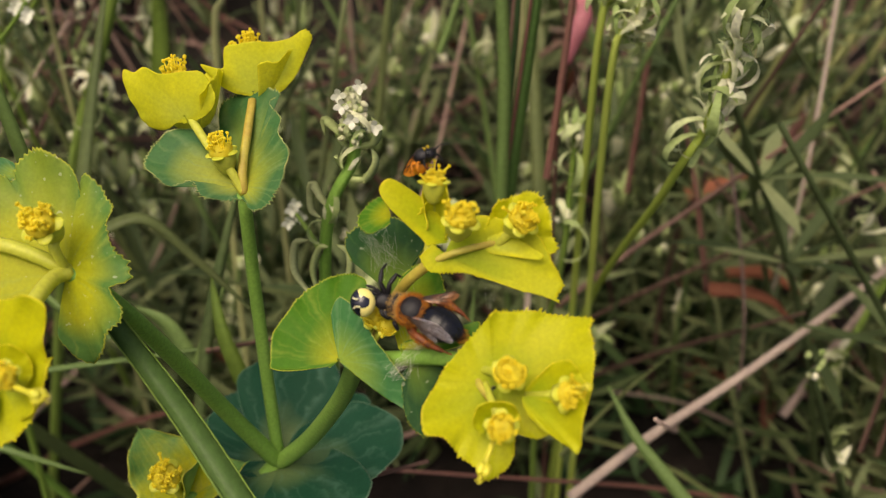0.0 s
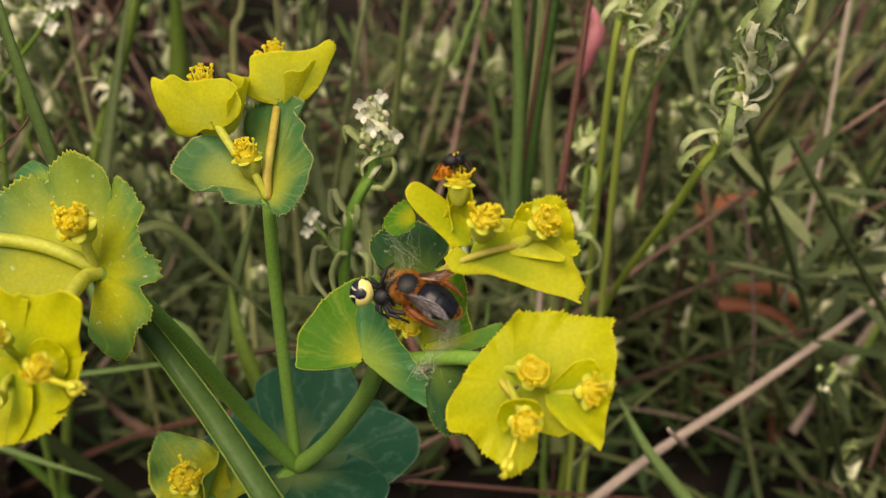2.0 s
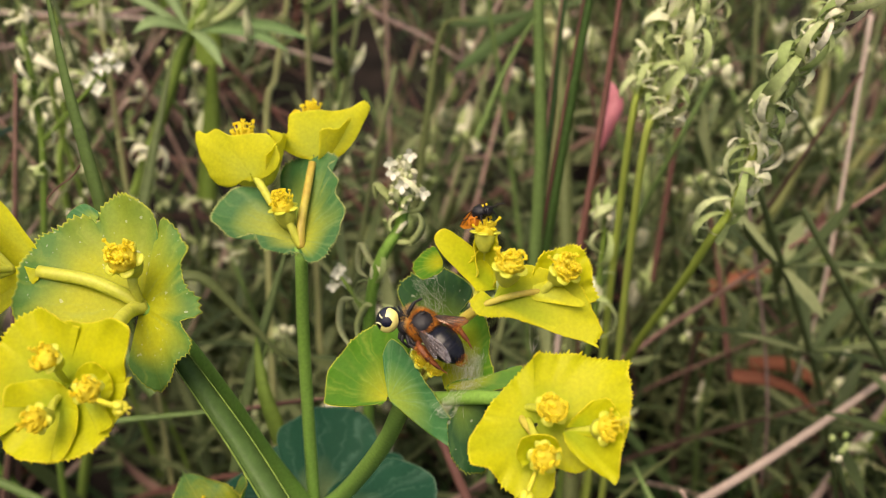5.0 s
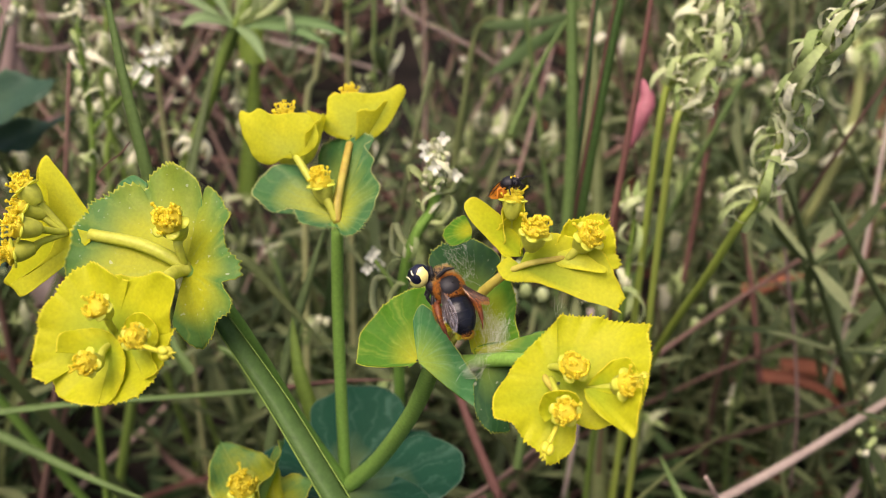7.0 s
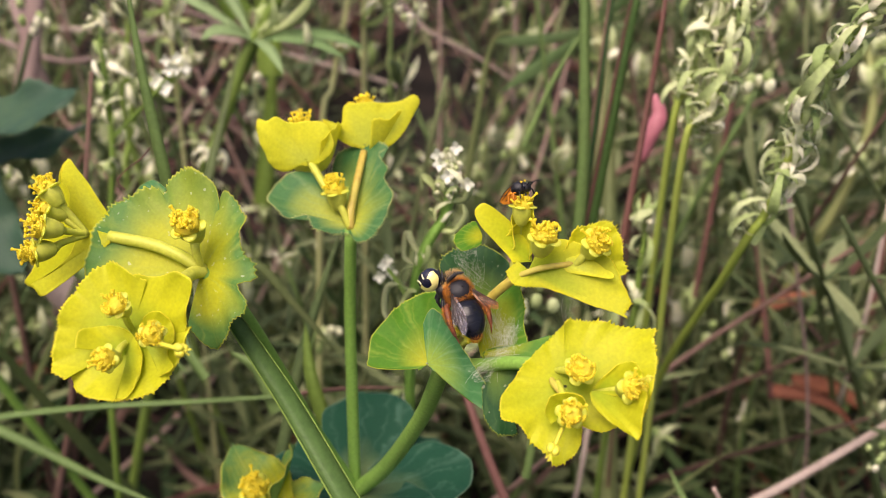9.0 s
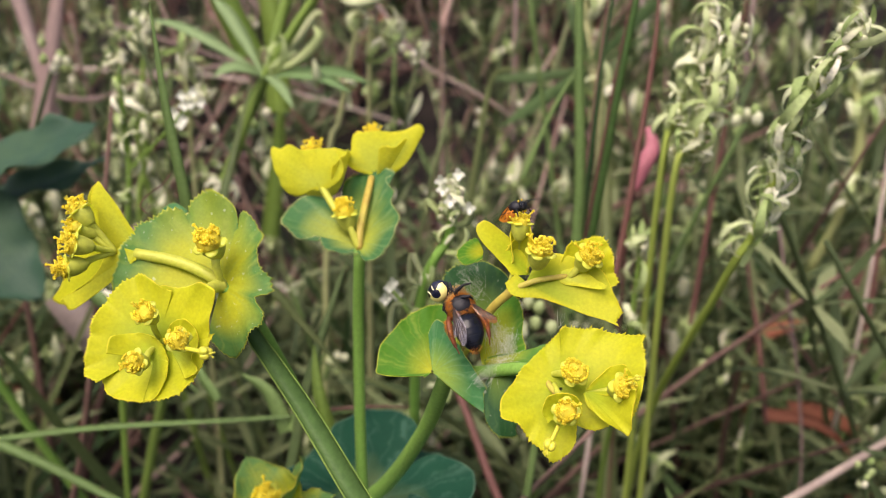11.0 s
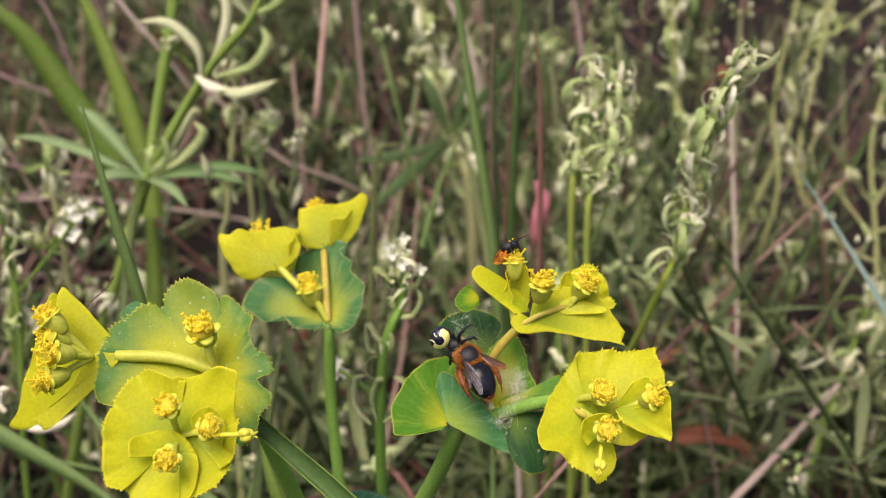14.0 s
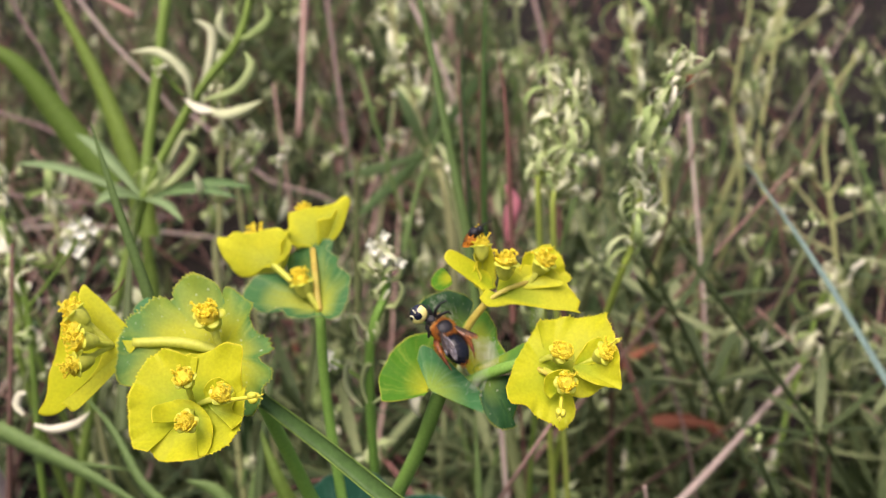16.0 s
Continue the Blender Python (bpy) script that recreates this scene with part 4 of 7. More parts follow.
def spider_skin():
    """Cream back with a black lobed patch in its middle and black flanks."""
    m, nt, p, tc = surface("spider abdomen", 0.22, spec=0.7)
    sep = nt.nodes.new("ShaderNodeSeparateXYZ")
    nt.links.new(tc.outputs["Object"], sep.inputs[0])
    x, y, z = sep.outputs
    wob = maths(nt, "MULTIPLY", maths(nt, "SUBTRACT", noise_tex(nt, tc.outputs["Object"], 900, 2), 0.5), 0.0012)
    xx = maths(nt, "DIVIDE", maths(nt, "ADD", x, -0.0002), 0.00105)
    yy = maths(nt, "DIVIDE", maths(nt, "ADD", y, wob), 0.00100)
    r = maths(nt, "SQRT", maths(nt, "ADD", maths(nt, "MULTIPLY", xx, xx), maths(nt, "MULTIPLY", yy, yy)))
    inner = maths(nt, "LESS_THAN", maths(nt, "ADD", r, maths(nt, "MULTIPLY", wob, 350)), 0.96)
    side = maths(nt, "LESS_THAN", maths(nt, "ADD", z, wob), 0.0003)
    rear = maths(nt, "LESS_THAN", maths(nt, "ADD", x, wob), -0.0004)
    black = maths(nt, "MAXIMUM", maths(nt, "MAXIMUM", inner, side), rear)
    col = mix(nt, black, (0.78, 0.70, 0.24), (0.008, 0.009, 0.024))
    finish(nt, p, col)
    return m


def wing_material(name, colour, let, thick):
    """A thin membrane: partly clear, partly glossy and tinted."""
    m, nt, p, tc = surface(name, 0.22, spec=0.7)
    p.inputs["Base Color"].default_value = (*colour, 1)
    tr = nt.nodes.new("ShaderNodeBsdfTransparent")
    tr.inputs["Color"].default_value = (*let, 1)
    ms = nt.nodes.new("ShaderNodeMixShader")
    fac = maths(nt, "ADD", thick, maths(nt, "MULTIPLY", noise_tex(nt, tc.outputs["Object"], 500, 3), 0.22))
    nt.links.new(fac, ms.inputs[0])
    nt.links.new(tr.outputs[0], ms.inputs[1])
    nt.links.new(p.outputs[0], ms.inputs[2])
    nt.links.new(ms.outputs[0], nt.nodes["Material Output"].inputs["Surface"])
    return m


BEE_BLACK = banded("black bee plates", (0.005, 0.006, 0.011), (0.009, 0.009, 0.012), 0.25, 4.2)
CHITIN = plain_material("black chitin", (0.006, 0.006, 0.009), (0.014, 0.013, 0.017), 0.42, 900, 0.35, 0.4)
FUR = herb_material("orange-brown fur", [(0.05, (0.36, 0.10, 0.012)), (0.5, (0.56, 0.19, 0.025)), (0.95, (0.70, 0.32, 0.06))], 0.7, 0.2, 800)
PALE_FUR = herb_material("sandy fur", [(0.05, (0.42, 0.24, 0.07)), (0.95, (0.62, 0.42, 0.16))], 0.7, 0.2, 800)
BEE_LEG = plain_material("rusty leg", (0.22, 0.055, 0.012), (0.07, 0.02, 0.01), 0.45, 800)
WING = wing_material("smoky wing membrane", (0.60, 0.56, 0.62), (0.90, 0.84, 0.82), 0.10)
BROWN_WING = wing_material("brown wing membrane", (0.36, 0.14, 0.05), (0.75, 0.50, 0.36), 0.35)
VEIN = plain_material("wing vein", (0.035, 0.018, 0.012), (0.02, 0.012, 0.01), 0.4, 900)
SPIDER = spider_skin()
CREAM = plain_material("cream streak", (0.80, 0.76, 0.48), (0.74, 0.68, 0.36), 0.35, 900)
AMBER = plain_material("amber wing", (0.72, 0.28, 0.025), (0.60, 0.20, 0.02), 0.3, 500, through_light=0.3)
POLLEN = plain_material("pollen", (0.80, 0.60, 0.03), (0.72, 0.50, 0.02), 0.7, 900)
MM = 0.001


def fur(geo, at, radii, count, length, seed, keep=lambda d: True, slot=0, sweep=(-0.5, 0, 0)):
    rng = random.Random(seed)
    done = 0
    while done < count:
        d = Vector((rng.gauss(0, 1), rng.gauss(0, 1), rng.gauss(0, 1))).normalized()
        if not keep(d):
            continue
        done += 1
        p = Vector(at) + Vector((d.x * radii[0], d.y * radii[1], d.z * radii[2])) * 0.96
        w = (d + Vector(sweep) + Vector((rng.gauss(0, 0.25), rng.gauss(0, 0.25), rng.gauss(0, 0.25)))).normalized()
        s = w.orthogonal().normalized() * 0.035 * MM
        o = w.cross(s)
        tip = p + w * length * rng.uniform(0.6, 1.2)
        geo.add([p + s, p - s * 0.5 + o * 0.87, p - s * 0.5 - o * 0.87, tip], [(0, 1, 3), (1, 2, 3), (2, 0, 3)], None, slot)


def limb(name, parent, points, radii, material, label=""):
    g = Geo()
    pts = [Vector(p) * MM for p in points]
    for a, b, r in zip(pts, pts[1:], radii):
        tube(g, [a, a.lerp(b, 0.5), b], r * MM * 0.8, r * MM * 0.65, 8, steps=3, mid=r * MM * 0.55)
        blob(g, b, (r * MM * 0.72,) * 3, None, 8, 5)
    return local_part(name, g, material, parent, label)


def wing(parent, root, tip, up, width, material=WING, veins=VEIN, name="wing"):
    """A membrane with a stiff front edge and branching veins."""
    root, tip, up = Vector(root) * MM, Vector(tip) * MM, Vector(up).normalized()
    a = tip - root
    length = a.length
    a.normalize()
    s = a.cross(up).normalized()
    n = s.cross(a)
    g = Geo()
    verts, faces, nu, nv = [], [], 14, 6
    def spot(u, v):
        w = width * MM * (math.sin(math.pi * (0.06 + 0.90 * u) ** 1.35) ** 0.6)
        return root + a * (length * u) + s * (w * (v - 0.22)) + n * (0.05 * MM * math.sin(u * 7 + v * 5) + 0.10 * length * (u - u * u))
    for i in range(nu + 1):
        for j in range(nv + 1):
            verts.append(spot(i / nu, j / nv))
    for i in range(nu):
        for j in range(nv):
            q = i * (nv + 1) + j
            faces.append((q, q + 1, q + nv + 2, q + nv + 1))
    g.add(verts, faces)
    w = local_part(name, g, material, parent, "translucent smoky wing")
    g = Geo()
    for v0, v1, u0, u1 in ((0.02, 0.02, 0, 0.97), (0.2, 0.25, 0, 0.9), (0.3, 0.6, 0.05, 0.85), (0.4, 0.9, 0.05, 0.7), (0.25, 0.03, 0.55, 0.75), (0.5, 0.24, 0.5, 0.55), (0.7, 0.45, 0.5, 0.62)):
        tube(g, [spot(u0 + (u1 - u0) * k / 4, v0 + (v1 - v0) * k / 4) + n * 0.02 * MM for k in range(5)], 0.10 * MM, 0.06 * MM, 4, steps=2)
    local_part("vein", g, veins, w)
    return w


def bee():
    b = thing("bee", (0, 0, 0), "limp black bee with orange-brown furry thorax, held by a spider", "bee")
    g = Geo()
    blob(g, (0, 0, 0), (2.1 * MM, 2.1 * MM, 1.9 * MM), None, 20, 14)
    th = local_part("thorax", g, CHITIN, b, "black thorax with a bare shiny back")
    g = Geo()
    fur(g, (0, 0, 0), (2.1 * MM, 2.1 * MM, 1.9 * MM), 2600, 0.75 * MM, 1, lambda d: d.z < 0.72 or abs(d.x) > 0.62)
    local_part("fur", g, FUR, th, "dense orange-brown fur")
    g = Geo()
    fur(g, (0.5 * MM, 0, -0.1 * MM), (1.9 * MM, 2.2 * MM, 1.8 * MM), 500, 0.8 * MM, 2, lambda d: d.x > 0.45 and d.z < 0.7)
    local_part("collar", g, PALE_FUR, th, "sandy fur collar")
    g = Geo()
    rings, seg = 26, 22
    verts, faces = [], []
    for i in range(rings + 1):
        t = i / rings
        x = -1.6 - 6.4 * t
        r = 2.4 * (math.sin(math.pi * (0.07 + 0.93 * t) ** 0.78) ** 0.62)
        r *= 1 + 0.009 * (1 if (t * 5.5) % 1 < 0.82 else -2)
        drop = -0.3 - 0.35 * t * t
        for k in range(seg):
            an = 2 * math.pi * k / seg
            verts.append(Vector((x, r * math.cos(an), drop + 0.86 * r * math.sin(an))) * MM)
    for i in range(rings):
        for k in range(seg):
            j = (k + 1) % seg
            faces.append((i * seg + k, i * seg + j, (i + 1) * seg + j, (i + 1) * seg + k))
    faces += [tuple(range(seg - 1, -1, -1)), tuple(rings * seg + k for k in range(seg))]
    g.add(verts, faces)
    ab = local_part("abdomen", g, BEE_BLACK, b, "shiny blue-black ringed abdomen")
    g = Geo()
    fur(g, (-7.5 * MM, 0, -0.7 * MM), (0.7 * MM, 0.9 * MM, 0.8 * MM), 130, 0.4 * MM, 5, lambda d: d.x < 0.3)
    local_part("tail_fringe", g, FUR, ab, "thin rusty fringe at the tail")
    g = Geo()
    blob(g, (2.7 * MM, 0, -0.7 * MM), (1.1 * MM, 1.7 * MM, 1.5 * MM), None, 16, 12)
    head = local_part("head", g, CHITIN, b)
    g = Geo()
    fur(g, (2.7 * MM, 0, -0.7 * MM), (1.1 * MM, 1.7 * MM, 1.5 * MM), 420, 0.6 * MM, 6, sweep=(0.4, 0, 0))
    local_part("face_fur", g, PALE_FUR, head)
    wing(b, (-0.4, 1.5, 1.3), (-7.4, 2.4, 2.0), (0, -0.2, 1), -1.6)
    wing(b, (-0.9, 1.6, 1.0), (-5.4, 3.0, 1.2), (0, -0.25, 1), -1.0)
    wing(b, (-0.4, -1.6, 1.1), (-4.6, -4.6, 0.8), (0.3, 0.6, 0.8), 1.3, BROWN_WING)
    wing(b, (-0.9, -1.6, 0.8), (-3.9, -4.9, 0.3), (0.3, 0.6, 0.8), 1.0, BROWN_WING)
    for s in (1, -1):
        hind = limb("leg", b, [(-0.9, 1.5 * s, -1.0), (-1.7, 2.7 * s, -0.3), (-4.3, 3.1 * s, -0.3), (-6.0, 2.9 * s, -0.9), (-7.2, 2.6 * s, -1.5)], (0.48, 0.62, 0.42, 0.14), BEE_LEG, "hairy rusty hind leg")
        g = Geo()
        fur(g, Vector((-3.2, 3.0 * s, -0.3)) * MM, (1.7 * MM, 0.55 * MM, 0.5 * MM), 320, 0.55 * MM, 9 + s, sweep=(-0.8, 0, 0))
        local_part("leg_fur", g, FUR, hind, "rusty brush of hairs")
        limb("leg", b, [(0.2, 1.3 * s, -1.2), (-0.5, 2.2 * s, -1.7), (-2.2, 2.5 * s, -2.2), (-3.4, 2.4 * s, -2.6)], (0.34, 0.36, 0.2), BEE_LEG, "rusty leg")
        limb("leg", b, [(1.2, 1.3 * s, -1.2), (1.9, 2.0 * s, -1.7), (1.2, 2.4 * s, -2.4)], (0.35, 0.35, 0.2), CHITIN, "black foreleg")
        limb("antenna", b, [(3.4, 0.5 * s, -0.4), (4.0, 0.9 * s, -0.8), (4.3, 1.4 * s, -1.8)], (0.13, 0.13), CHITIN)
    return b


def spider():
    s = thing("spider", (0, 0, 0), "glossy black crab spider with cream-banded round abdomen, gripping a bee", "spider")
    g = Geo()
    blob(g, (0, 0, 0), (1.8 * MM, 2.05 * MM, 1.6 * MM), None, 28, 20)
    ab = local_part("abdomen", g, SPIDER, s, "round cream abdomen with black patches")
    g = Geo()
    for pts in (((-1.2, 0.75, 1.50), (-0.9, 0.55, 1.66), (-0.45, 0.5, 1.80)), ((-1.2, -0.75, 1.50), (-0.85, -0.5, 1.68), (-0.3, -0.55, 1.80))):
        tube(g, [Vector(p) * MM for p in pts], 0.10 * MM, 0.13 * MM, 6, steps=4)
    local_part("streak", g, CREAM, ab, "short cream streaks")
    g = Geo()
    blob(g, (2.9 * MM, 0, -0.35 * MM), (1.35 * MM, 1.25 * MM, 1.0 * MM), None, 18, 12)
    for e in ((3.9, 0.35, 0.35), (3.9, -0.35, 0.35), (3.7, 0.75, 0.35), (3.7, -0.75, 0.35)):
        blob(g, Vector(e) * MM, (0.13 * MM,) * 3, None, 8, 6)
    local_part("cephalothorax", g, CHITIN, s, "glossy black head and chest")
    paths = [
        [(3.2, 1.0, -0.3), (2.6, 2.6, 0.6), (2.9, 4.4, 0.4), (3.6, 5.2, -0.2)],
        [(3.5, 0.9, -0.3), (3.9, 2.4, 0.7), (4.9, 3.6, 0.4), (5.6, 3.2, -0.3)],
        [(2.6, 1.0, -0.4), (1.6, 2.0, 0.1), (0.6, 2.3, -0.7)],
        [(2.2, 0.9, -0.5), (1.0, 1.6, -0.2), (0.0, 1.8, -1.0)],
        [(3.5, -0.9, -0.3), (4.6, -1.9, 0.6), (6.4, -2.1, 0.5), (7.6, -2.5, -0.1)],
        [(3.7, -0.7, -0.3), (5.0, -1.3, 0.8), (7.0, -1.2, 0.6), (8.0, -1.4, 0.0)],
        [(2.8, -1.0, -0.4), (3.2, -2.1, 0.0), (4.4, -2.8, -0.6)],
        [(2.4, -0.9, -0.5), (2.6, -1.9, -0.2), (3.4, -2.6, -1.0)],
    ]
    for k, pts in enumerate(paths):
        limb("leg", s, pts, (0.42, 0.36, 0.22) if len(pts) == 4 else (0.34, 0.24), CHITIN, "black spider leg")
    return s


def small_insect():
    b = thing("small_sawfly", (0, 0, 0), "small black insect with amber wings, feeding on a flower", "insect")
    g = Geo()
    blob(g, (0, 0, 0), (1.25 * MM, 1.15 * MM, 1.05 * MM), None, 16, 10, rough=0.05)
    local_part("thorax", g, CHITIN, b)
    g = Geo()
    blob(g, (1.35 * MM, 0, -0.1 * MM), (0.6 * MM, 0.85 * MM, 0.7 * MM), None, 14, 10)
    h = local_part("head", g, CHITIN, b)
    g = Geo()
    for s in (1, -1):
        blob(g, (1.45 * MM, 0.62 * s * MM, 0.05 * MM), (0.3 * MM, 0.22 * MM, 0.42 * MM), None, 10, 7)
    local_part("eye", g, BEE_BLACK, h)
    g = Geo()
    blob(g, (-1.25 * MM, 0, -0.85 * MM), (1.25 * MM, 1.15 * MM, 1.15 * MM), None, 16, 10)
    local_part("abdomen", g, AMBER, b, "orange abdomen")
    for s in (1, -1):
        wing(b, (-0.2, 0.8 * s, 0.6), (-2.7, 1.5 * s, -1.3), (0.2, -0.9 * s, 0.9), -1.9 * s, AMBER, VEIN)
        limb("antenna", b, [(1.8, 0.25 * s, 0.1), (2.6, 0.7 * s, 0.5), (3.7, 1.1 * s, 0.3)], (0.10, 0.09), CHITIN)
        for x in (0.7, 0.0, -0.6):
            limb("leg", b, [(x, 0.7 * s, -0.5), (x * 1.6, 1.5 * s, -0.5), (x * 1.8, 1.7 * s, -1.5)], (0.16, 0.11), AMBER if x < 0.5 else CHITIN)
    g = Geo()
    rng = random.Random(8)
    for k in range(9):
        blob(g, Vector((rng.uniform(-0.3, 1.6), rng.uniform(-0.5, 0.5), 0.75 + rng.uniform(-0.05, 0.15))) * MM, (0.17 * MM,) * 3, None, 6, 4, rough=0.3, seed=k)
    local_part("pollen", g, POLLEN, b, "yellow pollen grains")
    return b


MM = 0.00122
BEE = bee()
MM = 0.00116
CRAB = spider()
MM = 0.00128
FLY = small_insect()


# ---- silk in the middle cup ----
def web():
    w = thing("spider_web", (-0.00531, 0.11764, 0.30175), "fine whitish silk threads across the leaf cup", "web", kind="stuff")
    rng = random.Random(5)
    g = Geo()
    sheets = ((((-0.01336, 0.13284, 0.31197), (-0.00977, 0.13370, 0.31268), (-0.00695, 0.12947, 0.30766), (-0.01011, 0.12866, 0.30697)), 0.0016, 50), (((-0.00582, 0.12394, 0.30559), (-0.00096, 0.12073, 0.30405), (-0.00036, 0.11732, 0.30071), (-0.00723, 0.12225, 0.30330), (-0.00373, 0.11688, 0.29899)), 0.0018, 150), (((-0.00096, 0.12073, 0.30405), (-0.00036, 0.11732, 0.30071), (-0.00553, 0.11560, 0.29699), (-0.00373, 0.11688, 0.29899)), 0.0010, 90))
    for corners, sag, count in sheets:
        corners = [Vector(c) for c in corners]
        for k in range(count):
            a = corners[rng.randrange(3)].lerp(corners[rng.randrange(len(corners))], rng.random())
            b = corners[-1].lerp(corners[rng.randrange(len(corners))], rng.random() ** 0.7)
            m = a.lerp(b, rng.uniform(0.3, 0.7)) + Vector((rng.gauss(0, 1), rng.gauss(0, 1), rng.gauss(0, 1))) * sag * 0.5
            a, b = (p + Vector((rng.gauss(0, 1), rng.gauss(0, 1), rng.gauss(0, 1))) * 0.0009 for p in (a, b))
            tube(g, [a, m, b], 0.000011, 0.000010, 3, steps=4)
    knot = [Vector(p) for p in ((-0.00742, 0.11307, 0.29681), (-0.00549, 0.11465, 0.29930), (-0.00222, 0.11562, 0.30072), (-0.00425, 0.11399, 0.29815))]
    for k in range(60):
        a, b = rng.sample(knot, 2)
        a, b = (p + Vector((rng.gauss(0, 1), rng.gauss(0, 1), rng.gauss(0, 1))) * 0.0006 for p in (a, b))
        tube(g, [a, a.lerp(b, 0.5) + Vector((rng.gauss(0, 1), rng.gauss(0, 1), rng.gauss(0, 1))) * 0.0008, b], 0.000016, 0.000012, 3, steps=4)
    for k in range(3):
        a = Vector((0.00832, 0.11314, 0.31045)) + Vector((rng.uniform(-1, 1), 0, rng.uniform(-1, 1))) * 0.0006
        b = Vector((0.00837, 0.11547, 0.31277)) + Vector((rng.uniform(-1, 1), 0, rng.uniform(-1, 1))) * 0.001
        tube(g, [a, a.lerp(b, 0.5) + Vector((rng.uniform(-1, 1), 0, 0)) * 0.0005, b], 0.000015, 0.000012, 3, steps=3)
    part("threads", g, SILK, w)


web()

# ---- herbs and grasses round the spurge ----
def leaf_mesh(name, length, width, curl, material, twist=0.0):
    g = strip(Geo(), (0, 0, 0), (1, 0, 0), (0, 0, 1), length, width, curl, 8, 0.3, 0, 0.55, twist)
    return g.mesh(name, [material])


LEAVES = [leaf_mesh("leaf", 0.0120 + 0.0009 * k, 0.0018 + 0.0001 * k, c, PALE_HERB, t) for k, (c, t) in enumerate(((2.4, 0.3), (3.1, -0.4), (3.8, 0.3), (2.8, 0.5), (4.6, 0.2), (-3.6, -0.3)))]
FLAT_LEAVES = [leaf_mesh("leaf", 0.021 + 0.002 * k, 0.0032, c, STAR_LEAF, 0.2) for k, c in enumerate((0.5, -0.5, 0.9, 0.1))]


def bud_tuft(g, top, axis, size, rng, leaves=16):
    """Young leaves closing like claws over a knot of pale buds."""
    axis = Vector(axis).normalized()
    turn = turn_to(axis)
    for k in range(14):
        d = Vector((rng.gauss(0, 1), rng.gauss(0, 1), rng.gauss(1.2, 0.8)))
        blob(g, top + turn @ d * 0.0014 * size, (0.0010 * size, 0.0010 * size, 0.0014 * size), turn_to(d), 8, 5, 1, rough=0.2, seed=k)
    for k in range(leaves):
        a = k * 2.4 + rng.uniform(-0.3, 0.3)
        d = turn @ Vector((math.cos(a), math.sin(a), rng.uniform(-0.1, 0.7)))
        strip(g, top - axis * rng.uniform(0.0, 0.006) * size, d, axis, rng.uniform(0.008, 0.012) * size, 0.0022 * size, rng.uniform(1.8, 3.6), 8, 0.5, 0 if rng.random() < 0.6 else 1, 0.5, rng.uniform(-0.4, 0.4))


def long_leaf(ob, points, width, material, label="", up=(0, -0.5, 0.8)):
    """One curved leaf along a line, keeled and pointed."""
    line = smooth_line(points, 7)
    n = len(line) - 1
    verts, faces, uvs = [], [], []
    for i, p in enumerate(line):
        way = (line[min(i + 1, n)] - line[max(i - 1, 0)]).normalized()
        u = Vector(up)
        u = (u - way * u.dot(way)).normalized()
        s = way.cross(u)
        t = i / n
        w = width / 2 * max(0.06, min(1.0, 0.35 + 1.6 * t) * (1 - max(0.0, (t - 0.55) / 0.45) ** 2))
        verts += [p - s * w + u * w * 0.35, p, p + s * w + u * w * 0.35, p - u * w * 0.18]
        uvs += [(t, 0), (t, 0.5), (t, 1), (t, 0.5)]
    for i in range(n):
        a = i * 4
        for x, y in ((0, 1), (1, 2), (2, 3), (3, 0)):
            faces.append((a + x, a + y, a + 4 + y, a + 4 + x))
    part("leaf", Geo().add(verts, faces, uvs), material, ob, label)


LIME_STEM = herb_material("lime green stem", [(0.1, (0.32, 0.43, 0.07)), (0.9, (0.44, 0.52, 0.12))], 0.55, 0.3, 200)


